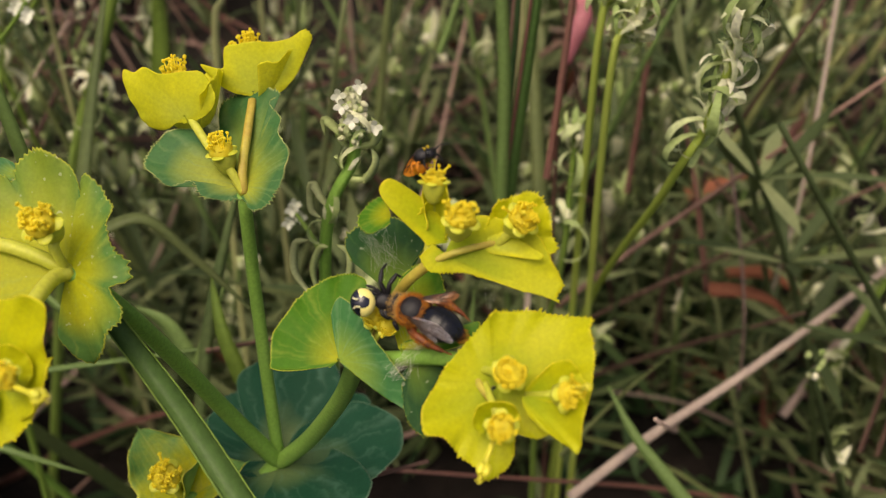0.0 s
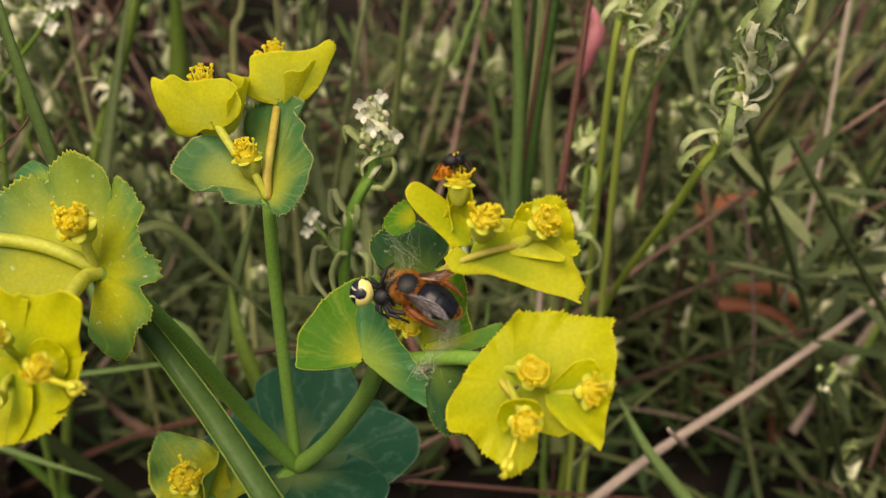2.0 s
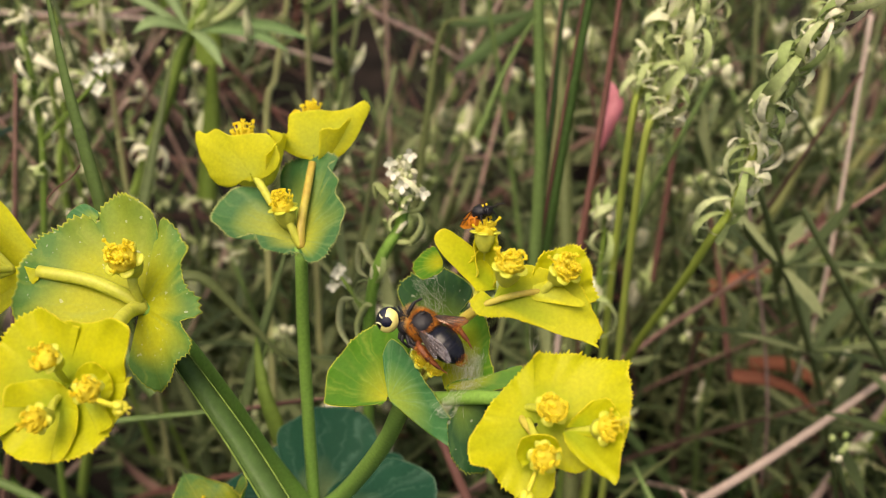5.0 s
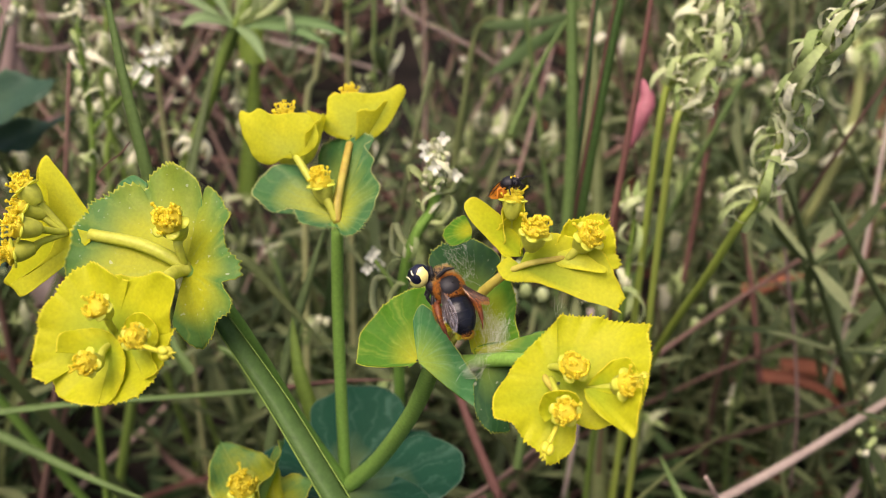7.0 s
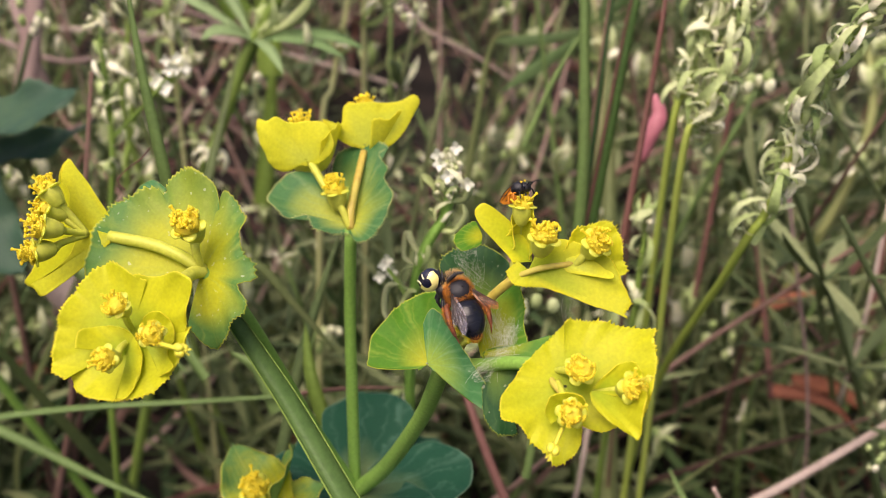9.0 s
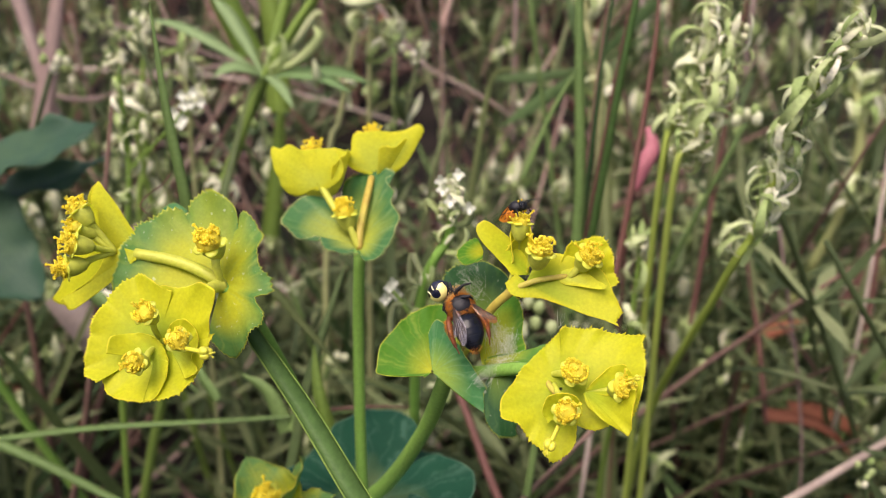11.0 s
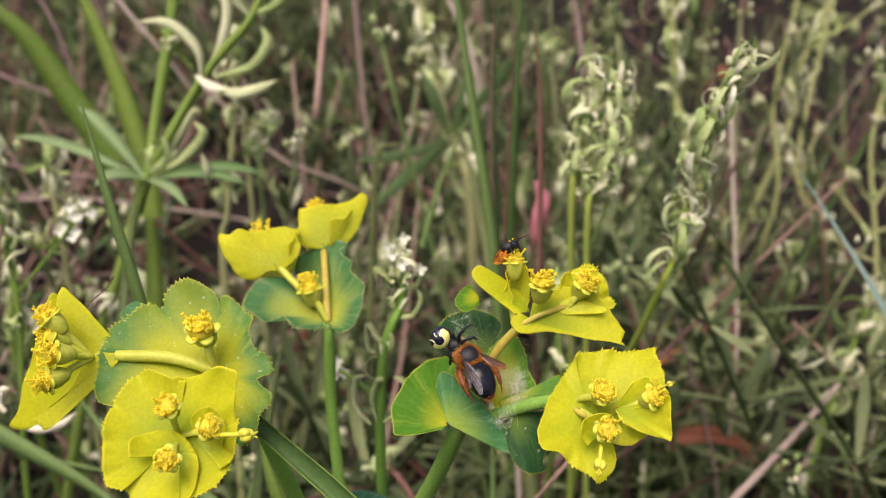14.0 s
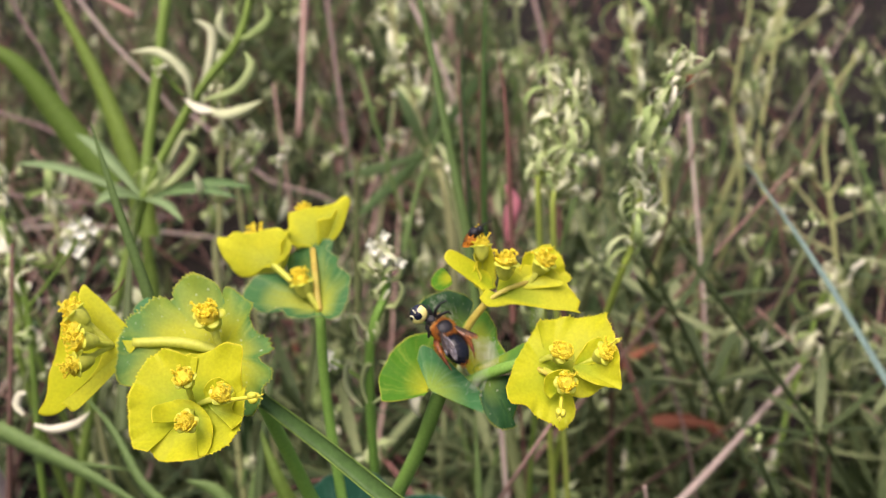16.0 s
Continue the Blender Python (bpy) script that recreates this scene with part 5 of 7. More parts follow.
def cleavers(path, whorls, label, seed=0, r=0.0012, head=True, flat=(), size=1.0, stem=None):
    """A bristly climbing herb: square stem, whorls of narrow curled leaves, a tuft of pale buds on top."""
    rng = random.Random(seed)
    line = smooth_line(path, 12)
    ob = thing("bedstraw", path[0], label, "herb", "bedstraw stems")
    g = Geo()
    tube(g, path, r * 1.15, r * 0.75, 8, ridge=0.12, steps=10)
    for k in range(260):
        p = line[rng.randrange(len(line))]
        d = Vector((rng.gauss(0, 1), rng.gauss(0, 1), rng.gauss(0, 0.3))).normalized()
        q = p + Vector((0, 0, rng.uniform(-1, 1) * 0.004)) + d * r * 0.8
        s = d.orthogonal().normalized() * 0.00006
        g.add([q + s, q - s, q + d * 0.0006], [(0, 1, 2)])
    part("stem", g, stem or HERB_STEM, ob, "square bristly stem")
    for k, t in enumerate(whorls):
        i = min(len(line) - 2, int(t * (len(line) - 1)))
        p = line[i].lerp(line[i + 1], rng.random())
        axis = (line[i + 1] - line[max(0, i - 1)]).normalized()
        turn = turn_to(axis)
        n = rng.choice((7, 8, 9))
        wide = k in flat
        for j in range(n):
            me = rng.choice(FLAT_LEAVES if wide else LEAVES)
            leaf = new("leaf", me)
            leaf.parent = ob
            a = j * 2 * math.pi / n + rng.uniform(-0.25, 0.25)
            rise = rng.uniform(-0.25, 0.25) if wide else rng.uniform(-0.1, 0.9)
            sc = size * rng.uniform(0.6, 1.2)
            m = Matrix.Translation(p - ob.location) @ turn.to_4x4() @ Matrix.Rotation(a, 4, "Z") @ Matrix.Rotation(-rise, 4, "Y") @ Matrix.Rotation(rng.gauss(0, 0.4), 4, "X") @ Matrix.Translation((r * 0.8, 0, 0))
            leaf.matrix_basis = m @ Matrix.Scale(sc, 4)
    if head:
        g = Geo()
        bud_tuft(g, line[-1], (line[-1] - line[-3]), size, rng)
        tagged(part("bud_tuft", g, [PALE_HERB, PALE_BUD], ob, "tuft of pale buds and young leaves"), kind="stuff")
    return ob


PALE_STEM = herb_material("pale dry-green stem", [(0.1, (0.30, 0.34, 0.12)), (0.9, (0.44, 0.44, 0.22))], 0.6, 0.15, 120)


def white_flowers(geo, at, size, seed):
    rng = random.Random(seed)
    for k in range(4):
        a = k * 1.57 + rng.random() * 0.3
        d = Vector((math.cos(a), -0.5 + 0.3 * math.sin(a), math.sin(a)))
        strip(geo, at, d, Vector((0, -1, 0.3)), size, size * 0.62, 0.4, 4, 0.1, 0, 0.5)


def white_bedstraw():
    ob = cleavers([(-0.030, 0.203, 0.0), (-0.031, 0.202, 0.15), (-0.02874, 0.18013, 0.27094), (-0.02067, 0.18302, 0.29933), (-0.02025, 0.18503, 0.31007)], (0.35, 0.55, 0.70, 0.80, 0.88, 0.95), "bristly bedstraw stem with tiny white flowers and curled leaves", 4, 0.0014, True, (), 0.70, STEM)
    rng = random.Random(44)
    g = Geo()
    top, foot = Vector((-0.02091, 0.18651, 0.31405)), Vector((-0.01984, 0.18309, 0.30494))
    for k in range(70):
        t = rng.random()
        a = rng.uniform(0, 6.283)
        p = top.lerp(foot, t) + Vector((math.cos(a), math.sin(a), rng.gauss(0, 0.3))) * (0.0008 + 0.0026 * t)
        blob(g, p, (0.0007, 0.0007, 0.0009), turn_to(p - foot), 7, 5, 0 if rng.random() < 0.6 else 1, rough=0.25, seed=k)
    part("bud_cone", g, [PALE_BUD, RING_LEAF], ob, "cone of pale green buds")
    g = Geo()
    for k, p in enumerate(((-0.02337, 0.18504, 0.31347), (-0.01898, 0.18700, 0.31495), (-0.02030, 0.18060, 0.30972), (-0.01540, 0.18222, 0.30744), (-0.02272, 0.18338, 0.31182))):
        white_flowers(g, Vector(p), 0.0024, k)
    part("flower", g, WHITE_PETAL, ob, "tiny white four-petalled flowers")
    for pts in ([(-0.02513, 0.17972, 0.28721), (-0.02825, 0.18069, 0.28910), (-0.03066, 0.18205, 0.29256), (-0.03105, 0.18039, 0.28690), (-0.02876, 0.17954, 0.28508)], [(-0.02211, 0.18366, 0.30160), (-0.02452, 0.18502, 0.30505), (-0.02730, 0.18594, 0.30691), (-0.02722, 0.18494, 0.30365)], [(-0.03197, 0.17440, 0.26665), (-0.03550, 0.17642, 0.27182), (-0.03517, 0.17833, 0.27830), (-0.03198, 0.17833, 0.27966)], [(-0.02855, 0.17411, 0.26717), (-0.02305, 0.17449, 0.27078), (-0.02222, 0.17632, 0.27721), (-0.02501, 0.17724, 0.27907)], [(-0.03021, 0.17437, 0.26731), (-0.03114, 0.17624, 0.27308), (-0.02920, 0.17740, 0.27780), (-0.02710, 0.17732, 0.27844)], [(-0.02078, 0.18345, 0.30149), (-0.01643, 0.18326, 0.30275), (-0.01518, 0.18405, 0.30589), (-0.01653, 0.18500, 0.30845)], [(-0.02304, 0.18160, 0.29436), (-0.01829, 0.18110, 0.29477), (-0.01578, 0.18194, 0.29863), (-0.01670, 0.18306, 0.30196)]):
        long_leaf(ob, pts, 0.0022, RING_LEAF, "thin ring-curled leaf", (0.5, -0.6, 0.4))
    g = Geo()
    tube(g, [(-0.02917, 0.18367, 0.26904), (-0.03387, 0.19433, 0.26971), (-0.03994, 0.20654, 0.26908)], 0.0008, 0.0006, 6)
    part("side_stem", g, HERB_STEM, ob)
    g = Geo()
    for k, p in enumerate(((-0.04087, 0.20691, 0.27021), (-0.03850, 0.20634, 0.26829), (-0.04207, 0.20646, 0.26647), (-0.04020, 0.20837, 0.27110))):
        white_flowers(g, Vector(p), 0.0026, 10 + k)
    part("flower", g, WHITE_PETAL, ob, "tiny white four-petalled flowers")


white_bedstraw()


def star_bedstraw():
    """Tall thick stem with a star of flat leaves and, above it, a whorl of long curled ones."""
    ob = cleavers([(-0.205, 0.300, 0.0), (-0.152, 0.302, 0.2), (-0.11873, 0.30476, 0.28516), (-0.10880, 0.30856, 0.30915), (-0.08230, 0.31007, 0.34745), (-0.06184, 0.30940, 0.36888), (-0.05221, 0.31254, 0.39058)], (0.25, 0.5, 0.97), "tall bedstraw with a star of flat leaves and curled shoots", 7, 0.0019, True, (), 1.6)
    for tip, w in (((-0.15849, 0.31757, 0.32815), 0.0052), ((-0.13403, 0.32499, 0.33659), 0.0056), ((-0.12545, 0.29674, 0.31079), 0.0062), ((-0.06323, 0.29607, 0.31122), 0.0060), ((-0.06853, 0.28587, 0.30986), 0.0050), ((-0.09048, 0.28296, 0.30352), 0.0044)):
        base = Vector((-0.10863, 0.30754, 0.30936))
        tip = Vector(tip)
        long_leaf(ob, [base, base.lerp(tip, 0.35) + Vector((0, 0, 0.0025)), base.lerp(tip, 0.7) + Vector((0, 0, 0.003)), tip], w, STAR_LEAF, "flat green leaf with a pale midrib")
    for pts, w in (([(-0.08319, 0.30817, 0.34773), (-0.08404, 0.30923, 0.35760), (-0.09260, 0.31123, 0.36683), (-0.10409, 0.31136, 0.36857)], 0.0042), ([(-0.08186, 0.30999, 0.34742), (-0.07451, 0.31053, 0.35957), (-0.07164, 0.31414, 0.37267), (-0.07780, 0.31487, 0.37892)], 0.0042), ([(-0.07820, 0.30719, 0.34696), (-0.06390, 0.30198, 0.35066), (-0.05727, 0.30347, 0.35869), (-0.05943, 0.30787, 0.36509)], 0.0044), ([(-0.08166, 0.30534, 0.34613), (-0.07125, 0.29615, 0.34192), (-0.06240, 0.29306, 0.34302), (-0.05429, 0.29284, 0.34622)], 0.0046), ([(-0.08516, 0.30646, 0.34808), (-0.07934, 0.30021, 0.34433), (-0.07367, 0.29695, 0.34334)], 0.0040), ([(-0.10610, 0.30645, 0.31049), (-0.09293, 0.30244, 0.31756), (-0.08460, 0.30181, 0.32638), (-0.08734, 0.30373, 0.33129)], 0.0042), ([(-0.10576, 0.30838, 0.31004), (-0.09747, 0.31268, 0.32117), (-0.08953, 0.31709, 0.33245), (-0.08606, 0.31671, 0.33287)], 0.0036), ([(-0.08388, 0.29409, 0.30855), (-0.08326, 0.29165, 0.31465), (-0.08446, 0.29181, 0.32143)], 0.0032), ([(-0.06184, 0.30940, 0.36888), (-0.05374, 0.30483, 0.37167), (-0.04816, 0.30551, 0.37656), (-0.04915, 0.30762, 0.38296)], 0.0042), ([(-0.06305, 0.30928, 0.36789), (-0.06751, 0.30782, 0.37472), (-0.06545, 0.31006, 0.38302)], 0.0038)):
        long_leaf(ob, pts, w, PALE_HERB, "long curled whitish leaf", (0.3, -0.8, 0.3))
    part("branch", tube(Geo(), [(-0.11373, 0.30676, 0.29700), (-0.10900, 0.31600, 0.31200), (-0.10543, 0.32343, 0.32877), (-0.09926, 0.33140, 0.35360), (-0.09045, 0.34099, 0.38901)], 0.0020, 0.0021, 8, ridge=0.1), HERB_STEM, ob, "thick square green stem")
    g = Geo()
    tube(g, [(-0.08584, 0.30915, 0.34962), (-0.08982, 0.30935, 0.35522), (-0.09173, 0.30880, 0.35935)], 0.0008, 0.0007, 6)
    bud_tuft(g, Vector((-0.09187, 0.30902, 0.35999)), (-0.4, 0, 1), 1.0, random.Random(3), 8)
    part("side_shoot", g, [HERB_STEM, PALE_BUD], ob, "short shoot with a knot of pale buds")


star_bedstraw()
CROWDED = tuple(0.48 + 0.51 * (k / 15) ** 0.9 for k in range(16))
cleavers([(0.050, 0.250, 0.0), (0.050, 0.252, 0.15), (0.04306, 0.22722, 0.29685), (0.04770, 0.23107, 0.31160), (0.05293, 0.23483, 0.32631), (0.05683, 0.23939, 0.34299)], CROWDED, "bedstraw shoot crowded with pale curled leaves", 9, 0.0010, True, (), 1.05, LIME_STEM)
cleavers([(0.048, 0.256, 0.0), (0.045, 0.256, 0.15), (0.04039, 0.23668, 0.29883), (0.04375, 0.24106, 0.31809), (0.04723, 0.24420, 0.33339), (0.05118, 0.24826, 0.34847)], CROWDED, "bedstraw shoot crowded with pale curled leaves", 10, 0.0010, True, (), 1.05, LIME_STEM)
cleavers([(0.050, 0.310, 0.0), (0.050, 0.275, 0.17), (0.05798, 0.21008, 0.27586), (0.06327, 0.20315, 0.29709), (0.06587, 0.20021, 0.31624), (0.06841, 0.19547, 0.33641), (0.07440, 0.18926, 0.35344)], CROWDED, "bedstraw shoot crowded with pale curled leaves", 11, 0.0012, True, (), 1.05, LIME_STEM)
cleavers([(0.04, 0.262, 0.0), (0.035, 0.262, 0.15), (0.03681, 0.24039, 0.23112), (0.03756, 0.24304, 0.25673), (0.03841, 0.24781, 0.27227)], (0.6, 0.9, 0.99), "low bedstraw shoot with curled leaves", 12, 0.0010, True, (), 1.1)


def side_herb():
    """A leaning shoot with curled leaves and a side branch that ends in tiny white flowers."""
    ob = cleavers([(-0.155, 0.225, 0.0), (-0.152, 0.236, 0.15), (-0.15091, 0.24508, 0.21924), (-0.14949, 0.2546, 0.25141), (-0.14837, 0.26294, 0.27957), (-0.15095, 0.26943, 0.29997), (-0.15338, 0.27529, 0.31834)], (0.60, 0.72, 0.80, 0.90), "leaning green bedstraw shoot with curled leaves and white flowers", 31, 0.0012, True, (), 1.0)
    part("branch", tube(Geo(), [(-0.14799, 0.26380, 0.28257), (-0.13962, 0.26523, 0.29094), (-0.12997, 0.26708, 0.30123), (-0.12624, 0.26802, 0.30596)], 0.0008, 0.0006, 6), HERB_STEM, ob)
    g = Geo()
    rng = random.Random(6)
    top = Vector((-0.12624, 0.26802, 0.30596))
    for k in range(9):
        white_flowers(g, top + Vector((rng.gauss(0, 1), rng.gauss(0, 1), rng.gauss(0, 1))) * 0.0034, 0.0028, 40 + k)
    part("flower", g, WHITE_PETAL, ob, "cluster of tiny white flowers")
    for pts in ([(-0.13770, 0.21305, 0.25835), (-0.13152, 0.21166, 0.25641), (-0.12403, 0.21103, 0.25756), (-0.11899, 0.21142, 0.26105)], [(-0.14059, 0.21441, 0.26162), (-0.14243, 0.21551, 0.26445), (-0.14107, 0.21637, 0.26790), (-0.13860, 0.21625, 0.26858)]):
        long_leaf(ob, pts, 0.0030, PALE_HERB, "pale curled leaf", (0.3, -0.8, 0.3))


side_herb()
cleavers([(-0.092, 0.300, 0.0), (-0.08528, 0.31000, 0.25346), (-0.08142, 0.32086, 0.29112), (-0.07484, 0.33201, 0.33093), (-0.07201, 0.33944, 0.35681)], (0.55, 0.70, 0.82, 0.92), "yellowish bedstraw stem with tan curled leaves", 32, 0.0012, True, (), 1.3, PALE_STEM)
cleavers([(-0.150, 0.330, 0.0), (-0.15122, 0.33172, 0.29699), (-0.15122, 0.33459, 0.30649)], (0.80, 0.90, 0.97), "withered shoot with tan curled leaves", 33, 0.0010, True, (), 1.3, PALE_STEM)
cleavers([(-0.075, 0.344, 0.0), (-0.07332, 0.34439, 0.30286), (-0.07079, 0.34701, 0.31262), (-0.06602, 0.34852, 0.3197)], (0.80, 0.90, 0.97), "withered shoot with tan curled leaves", 34, 0.0010, True, (), 1.3, PALE_STEM)


def seed_stem(path, branches, label, seed, r=0.0013, size=1.0):
    """A slender stem going to seed: short side branches, each with a peach-coloured tuft."""
    rng = random.Random(seed)
    ob = thing("bedstraw", path[0], label, "herb", "bedstraw stems")
    part("stem", tube(Geo(), path, r * 1.2, r * 0.8, 7), PALE_STEM, ob)
    for a, b in branches:
        a, b = Vector(a), Vector(b)
        g = Geo()
        tube(g, [a, a.lerp(b, 0.5) + Vector((0, 0, -0.001)), b], r * 0.7, r * 0.6, 6)
        bud_tuft(g, b, b - a, size * rng.uniform(0.8, 1.15), rng, 9)
        part("branch", g, [PALE_STEM, PALE_BUD], ob, "side branch with a peach-coloured tuft")


seed_stem([(0.24, 0.52, 0.0), (0.25477, 0.39212, 0.14526), (0.26198, 0.40798, 0.21053), (0.26253, 0.41982, 0.24922), (0.26422, 0.42749, 0.27493), (0.27388, 0.43480, 0.30332), (0.28798, 0.43737, 0.31850)], (((0.28143, 0.43600, 0.31087), (0.28879, 0.43763, 0.31973)), ((0.27454, 0.43468, 0.30327), (0.27159, 0.43697, 0.30929)), ((0.26441, 0.42795, 0.27653), (0.26785, 0.43035, 0.28598)), ((0.26291, 0.41727, 0.24113), (0.27422, 0.42082, 0.25811)), ((0.26291, 0.41727, 0.24113), (0.25338, 0.42336, 0.25630)), ((0.26254, 0.41286, 0.22663), (0.29045, 0.41210, 0.23763)), ((0.26216, 0.41193, 0.22342), (0.24339, 0.42307, 0.25053)), ((0.26132, 0.40809, 0.21057), (0.23806, 0.41602, 0.22507)), ((0.25962, 0.40043, 0.18486), (0.27999, 0.40194, 0.19961))), "bedstraw going to seed with peach-coloured tufts", 13)
seed_stem([(0.20, 0.55, 0.0), (0.25227, 0.46299, 0.19572), (0.25029, 0.47537, 0.23494), (0.25064, 0.48297, 0.25979), (0.26859, 0.49853, 0.31898), (0.28224, 0.50826, 0.35714)], (((0.25029, 0.47537, 0.23494), (0.24618, 0.48154, 0.25299)), ((0.25153, 0.47844, 0.24552), (0.26300, 0.48471, 0.27139)), ((0.25495, 0.48881, 0.28082), (0.24934, 0.49414, 0.29542)), ((0.26859, 0.49853, 0.31898), (0.25348, 0.50438, 0.33067)), ((0.27124, 0.50027, 0.32590), (0.30461, 0.50118, 0.34495)), ((0.25211, 0.46740, 0.20994), (0.24063, 0.47263, 0.22139))), "pale bedstraw stem with tufts of seed", 23)
seed_stem([(0.16, 0.57, 0.0), (0.23300, 0.48793, 0.19875), (0.24703, 0.51270, 0.28592), (0.26515, 0.52772, 0.34344), (0.27421, 0.53523, 0.37219)], (((0.24618, 0.51058, 0.27864), (0.23952, 0.51397, 0.28643)), ((0.24934, 0.51344, 0.28944), (0.26248, 0.51121, 0.28854)), ((0.26043, 0.52400, 0.32907), (0.26928, 0.52306, 0.33030)), ((0.25336, 0.51841, 0.30752), (0.24525, 0.52318, 0.31909))), "pale bedstraw stem with tufts of seed", 24)
cleavers([(0.18, 0.42, 0.0), (0.16620, 0.31007, 0.11811), (0.18383, 0.31637, 0.16406), (0.19430, 0.32026, 0.19195), (0.20981, 0.32669, 0.22694)], (0.3, 0.55, 0.72, 0.86, 0.97), "pale bedstraw stem with starry whorls", 25, 0.0016, True, (), 1.6)
cleavers([(-0.16, 0.36, 0.0), (-0.17742, 0.33127, 0.21433), (-0.17639, 0.33989, 0.26083), (-0.17923, 0.34554, 0.27832), (-0.17862, 0.35586, 0.31279)], (0.4, 0.6, 0.8, 0.95), "bedstraw shoot with curled leaves", 14, 0.0014, True, (), 1.5)
cleavers([(-0.13, 0.34, 0.0), (-0.17072, 0.32330, 0.26062), (-0.15318, 0.32220, 0.28200), (-0.14234, 0.32149, 0.29478)], (0.5, 0.8, 0.97), "bedstraw shoot with small white flowers", 15, 0.0010, True, (), 1.2)
cleavers([(0.03, 0.47, 0.0), (0.03405, 0.41822, 0.24503), (0.02320, 0.43165, 0.30233), (0.01584, 0.44629, 0.35816), (0.01660, 0.45535, 0.38851)], (0.34, 0.45, 0.55, 0.65, 0.75, 0.85, 0.92, 0.98), "pale bedstraw plant among grass", 16, 0.0024, True, (1,), 2.0, PALE_STEM)
cleavers([(0.11, 0.48, 0.0), (0.16508, 0.43673, 0.22346), (0.15988, 0.45654, 0.30434), (0.16129, 0.47503, 0.37673)], (0.34, 0.45, 0.55, 0.65, 0.75, 0.85, 0.92, 0.98), "pale bedstraw plant among grass", 17, 0.0024, True, (), 2.0, PALE_STEM)
cleavers([(0.16, 0.55, 0.0), (0.25008, 0.51510, 0.24084), (0.26706, 0.52557, 0.29686), (0.29473, 0.53319, 0.35503)], (0.34, 0.45, 0.55, 0.65, 0.75, 0.85, 0.92, 0.98), "pale bedstraw plant among grass", 18, 0.0024, True, (), 2.0, PALE_STEM)


def blade(points, w0, label, material=GRASS, name="grass_blade", up=(0, -1, 0.4), fold=0.3, tipw=0.1, stripe=None):
    """One grass blade along a curve, keeled, tapering to its tip."""
    line = smooth_line(points, 10)
    ob = thing(name, points[0], label, "grass", "grass blades")
    g = Geo()
    verts, faces, uvs = [], [], []
    n = len(line)
    for i, p in enumerate(line):
        way = (line[min(i + 1, n - 1)] - line[max(i - 1, 0)]).normalized()
        u = Vector(up)
        u = (u - way * u.dot(way)).normalized()
        s = way.cross(u)
        t = i / (n - 1)
        w = w0 / 2 * (1 - (1 - tipw) * t ** 2.2)
        verts += [p - s * w + u * w * fold, p - u * w * 0.1, p + s * w + u * w * fold, p - u * w * 0.22]
        uvs += [(t, 0), (t, 0.5), (t, 1), (t, 0.5)]
    for i in range(n - 1):
        a = i * 4
        for x, y in ((0, 1), (1, 2), (2, 3), (3, 0)):
            faces.append((a + x, a + y, a + 4 + y, a + 4 + x))
    g.add(verts, faces, uvs)
    part("blade", g, material, ob)
    if stripe is not None:
        for k in (0, 2):
            part("margin", tube(Geo(), verts[k::4][::4] + [verts[k::4][-1]], w0 * 0.045, w0 * 0.03, 6, steps=3), stripe, ob, "pale stiff margin")
    return ob


blade([(-0.01910, 0.08195, 0.27859), (-0.02914, 0.09573, 0.28071), (-0.04140, 0.10954, 0.28764), (-0.04999, 0.11812, 0.29255), (-0.05811, 0.12566, 0.29758), (-0.06738, 0.13563, 0.30312)], 0.0044, "broad folded blue-green grass blade beside the spurge", FRONT_GRASS, up=(0.231, -0.504, 0.832), fold=0.55, tipw=0.6, stripe=HERB_STEM)
blade([(-0.08215, 0.16092, 0.28107), (-0.08354, 0.15963, 0.31148), (-0.08771, 0.16250, 0.33649), (-0.09197, 0.16877, 0.35917)], 0.0034, "upright narrow grass blade with a pointed tip", BLUE_GRASS)
blade([(-0.09196, 0.19449, 0.26816), (-0.07847, 0.19941, 0.27109), (-0.06586, 0.19853, 0.25856), (-0.05093, 0.19596, 0.24235)], 0.0034, "arching green grass blade", GRASS, up=(0, -0.6, 0.8))
blade([(-0.07124, 0.19284, 0.20739), (-0.06720, 0.20344, 0.23426), (-0.06151, 0.21329, 0.25709), (-0.05747, 0.22113, 0.27182)], 0.0040, "upright dark green grass blade", GRASS)
blade([(-0.17763, 0.19536, 0.20711), (-0.13942, 0.20167, 0.21189), (-0.08519, 0.21100, 0.21491), (-0.03403, 0.22049, 0.21890)], 0.0024, "fallen grey-green stalk lying across", BLUE_GRASS, up=(0, -0.6, 0.8))
blade([(-0.18967, 0.21125, 0.19644), (-0.16332, 0.20626, 0.18989), (-0.13751, 0.20089, 0.18270), (-0.11245, 0.19641, 0.17747)], 0.0038, "fallen grey-green leaf with a dry tip", BLUE_GRASS, up=(0, -0.6, 0.8))
blade([(0.01668, 0.24424, 0.24674), (0.01636, 0.25202, 0.28897), (0.01307, 0.26125, 0.33107), (0.00959, 0.27292, 0.37413), (0.00909, 0.27544, 0.38208)], 0.0040, "tall grass blade with purplish edge", BLUE_GRASS)
blade([(0.01842, 0.24864, 0.24468), (0.02296, 0.25702, 0.29126), (0.02772, 0.26576, 0.33222), (0.03504, 0.27862, 0.38435)], 0.0046, "tall green grass blade with a red edge", FRONT_GRASS)
blade([(0.01697, 0.24794, 0.24517), (0.02172, 0.25626, 0.29160), (0.02626, 0.26500, 0.33246), (0.03337, 0.27784, 0.38445)], 0.0012, "thin red dry grass stalk", RED_STALK)
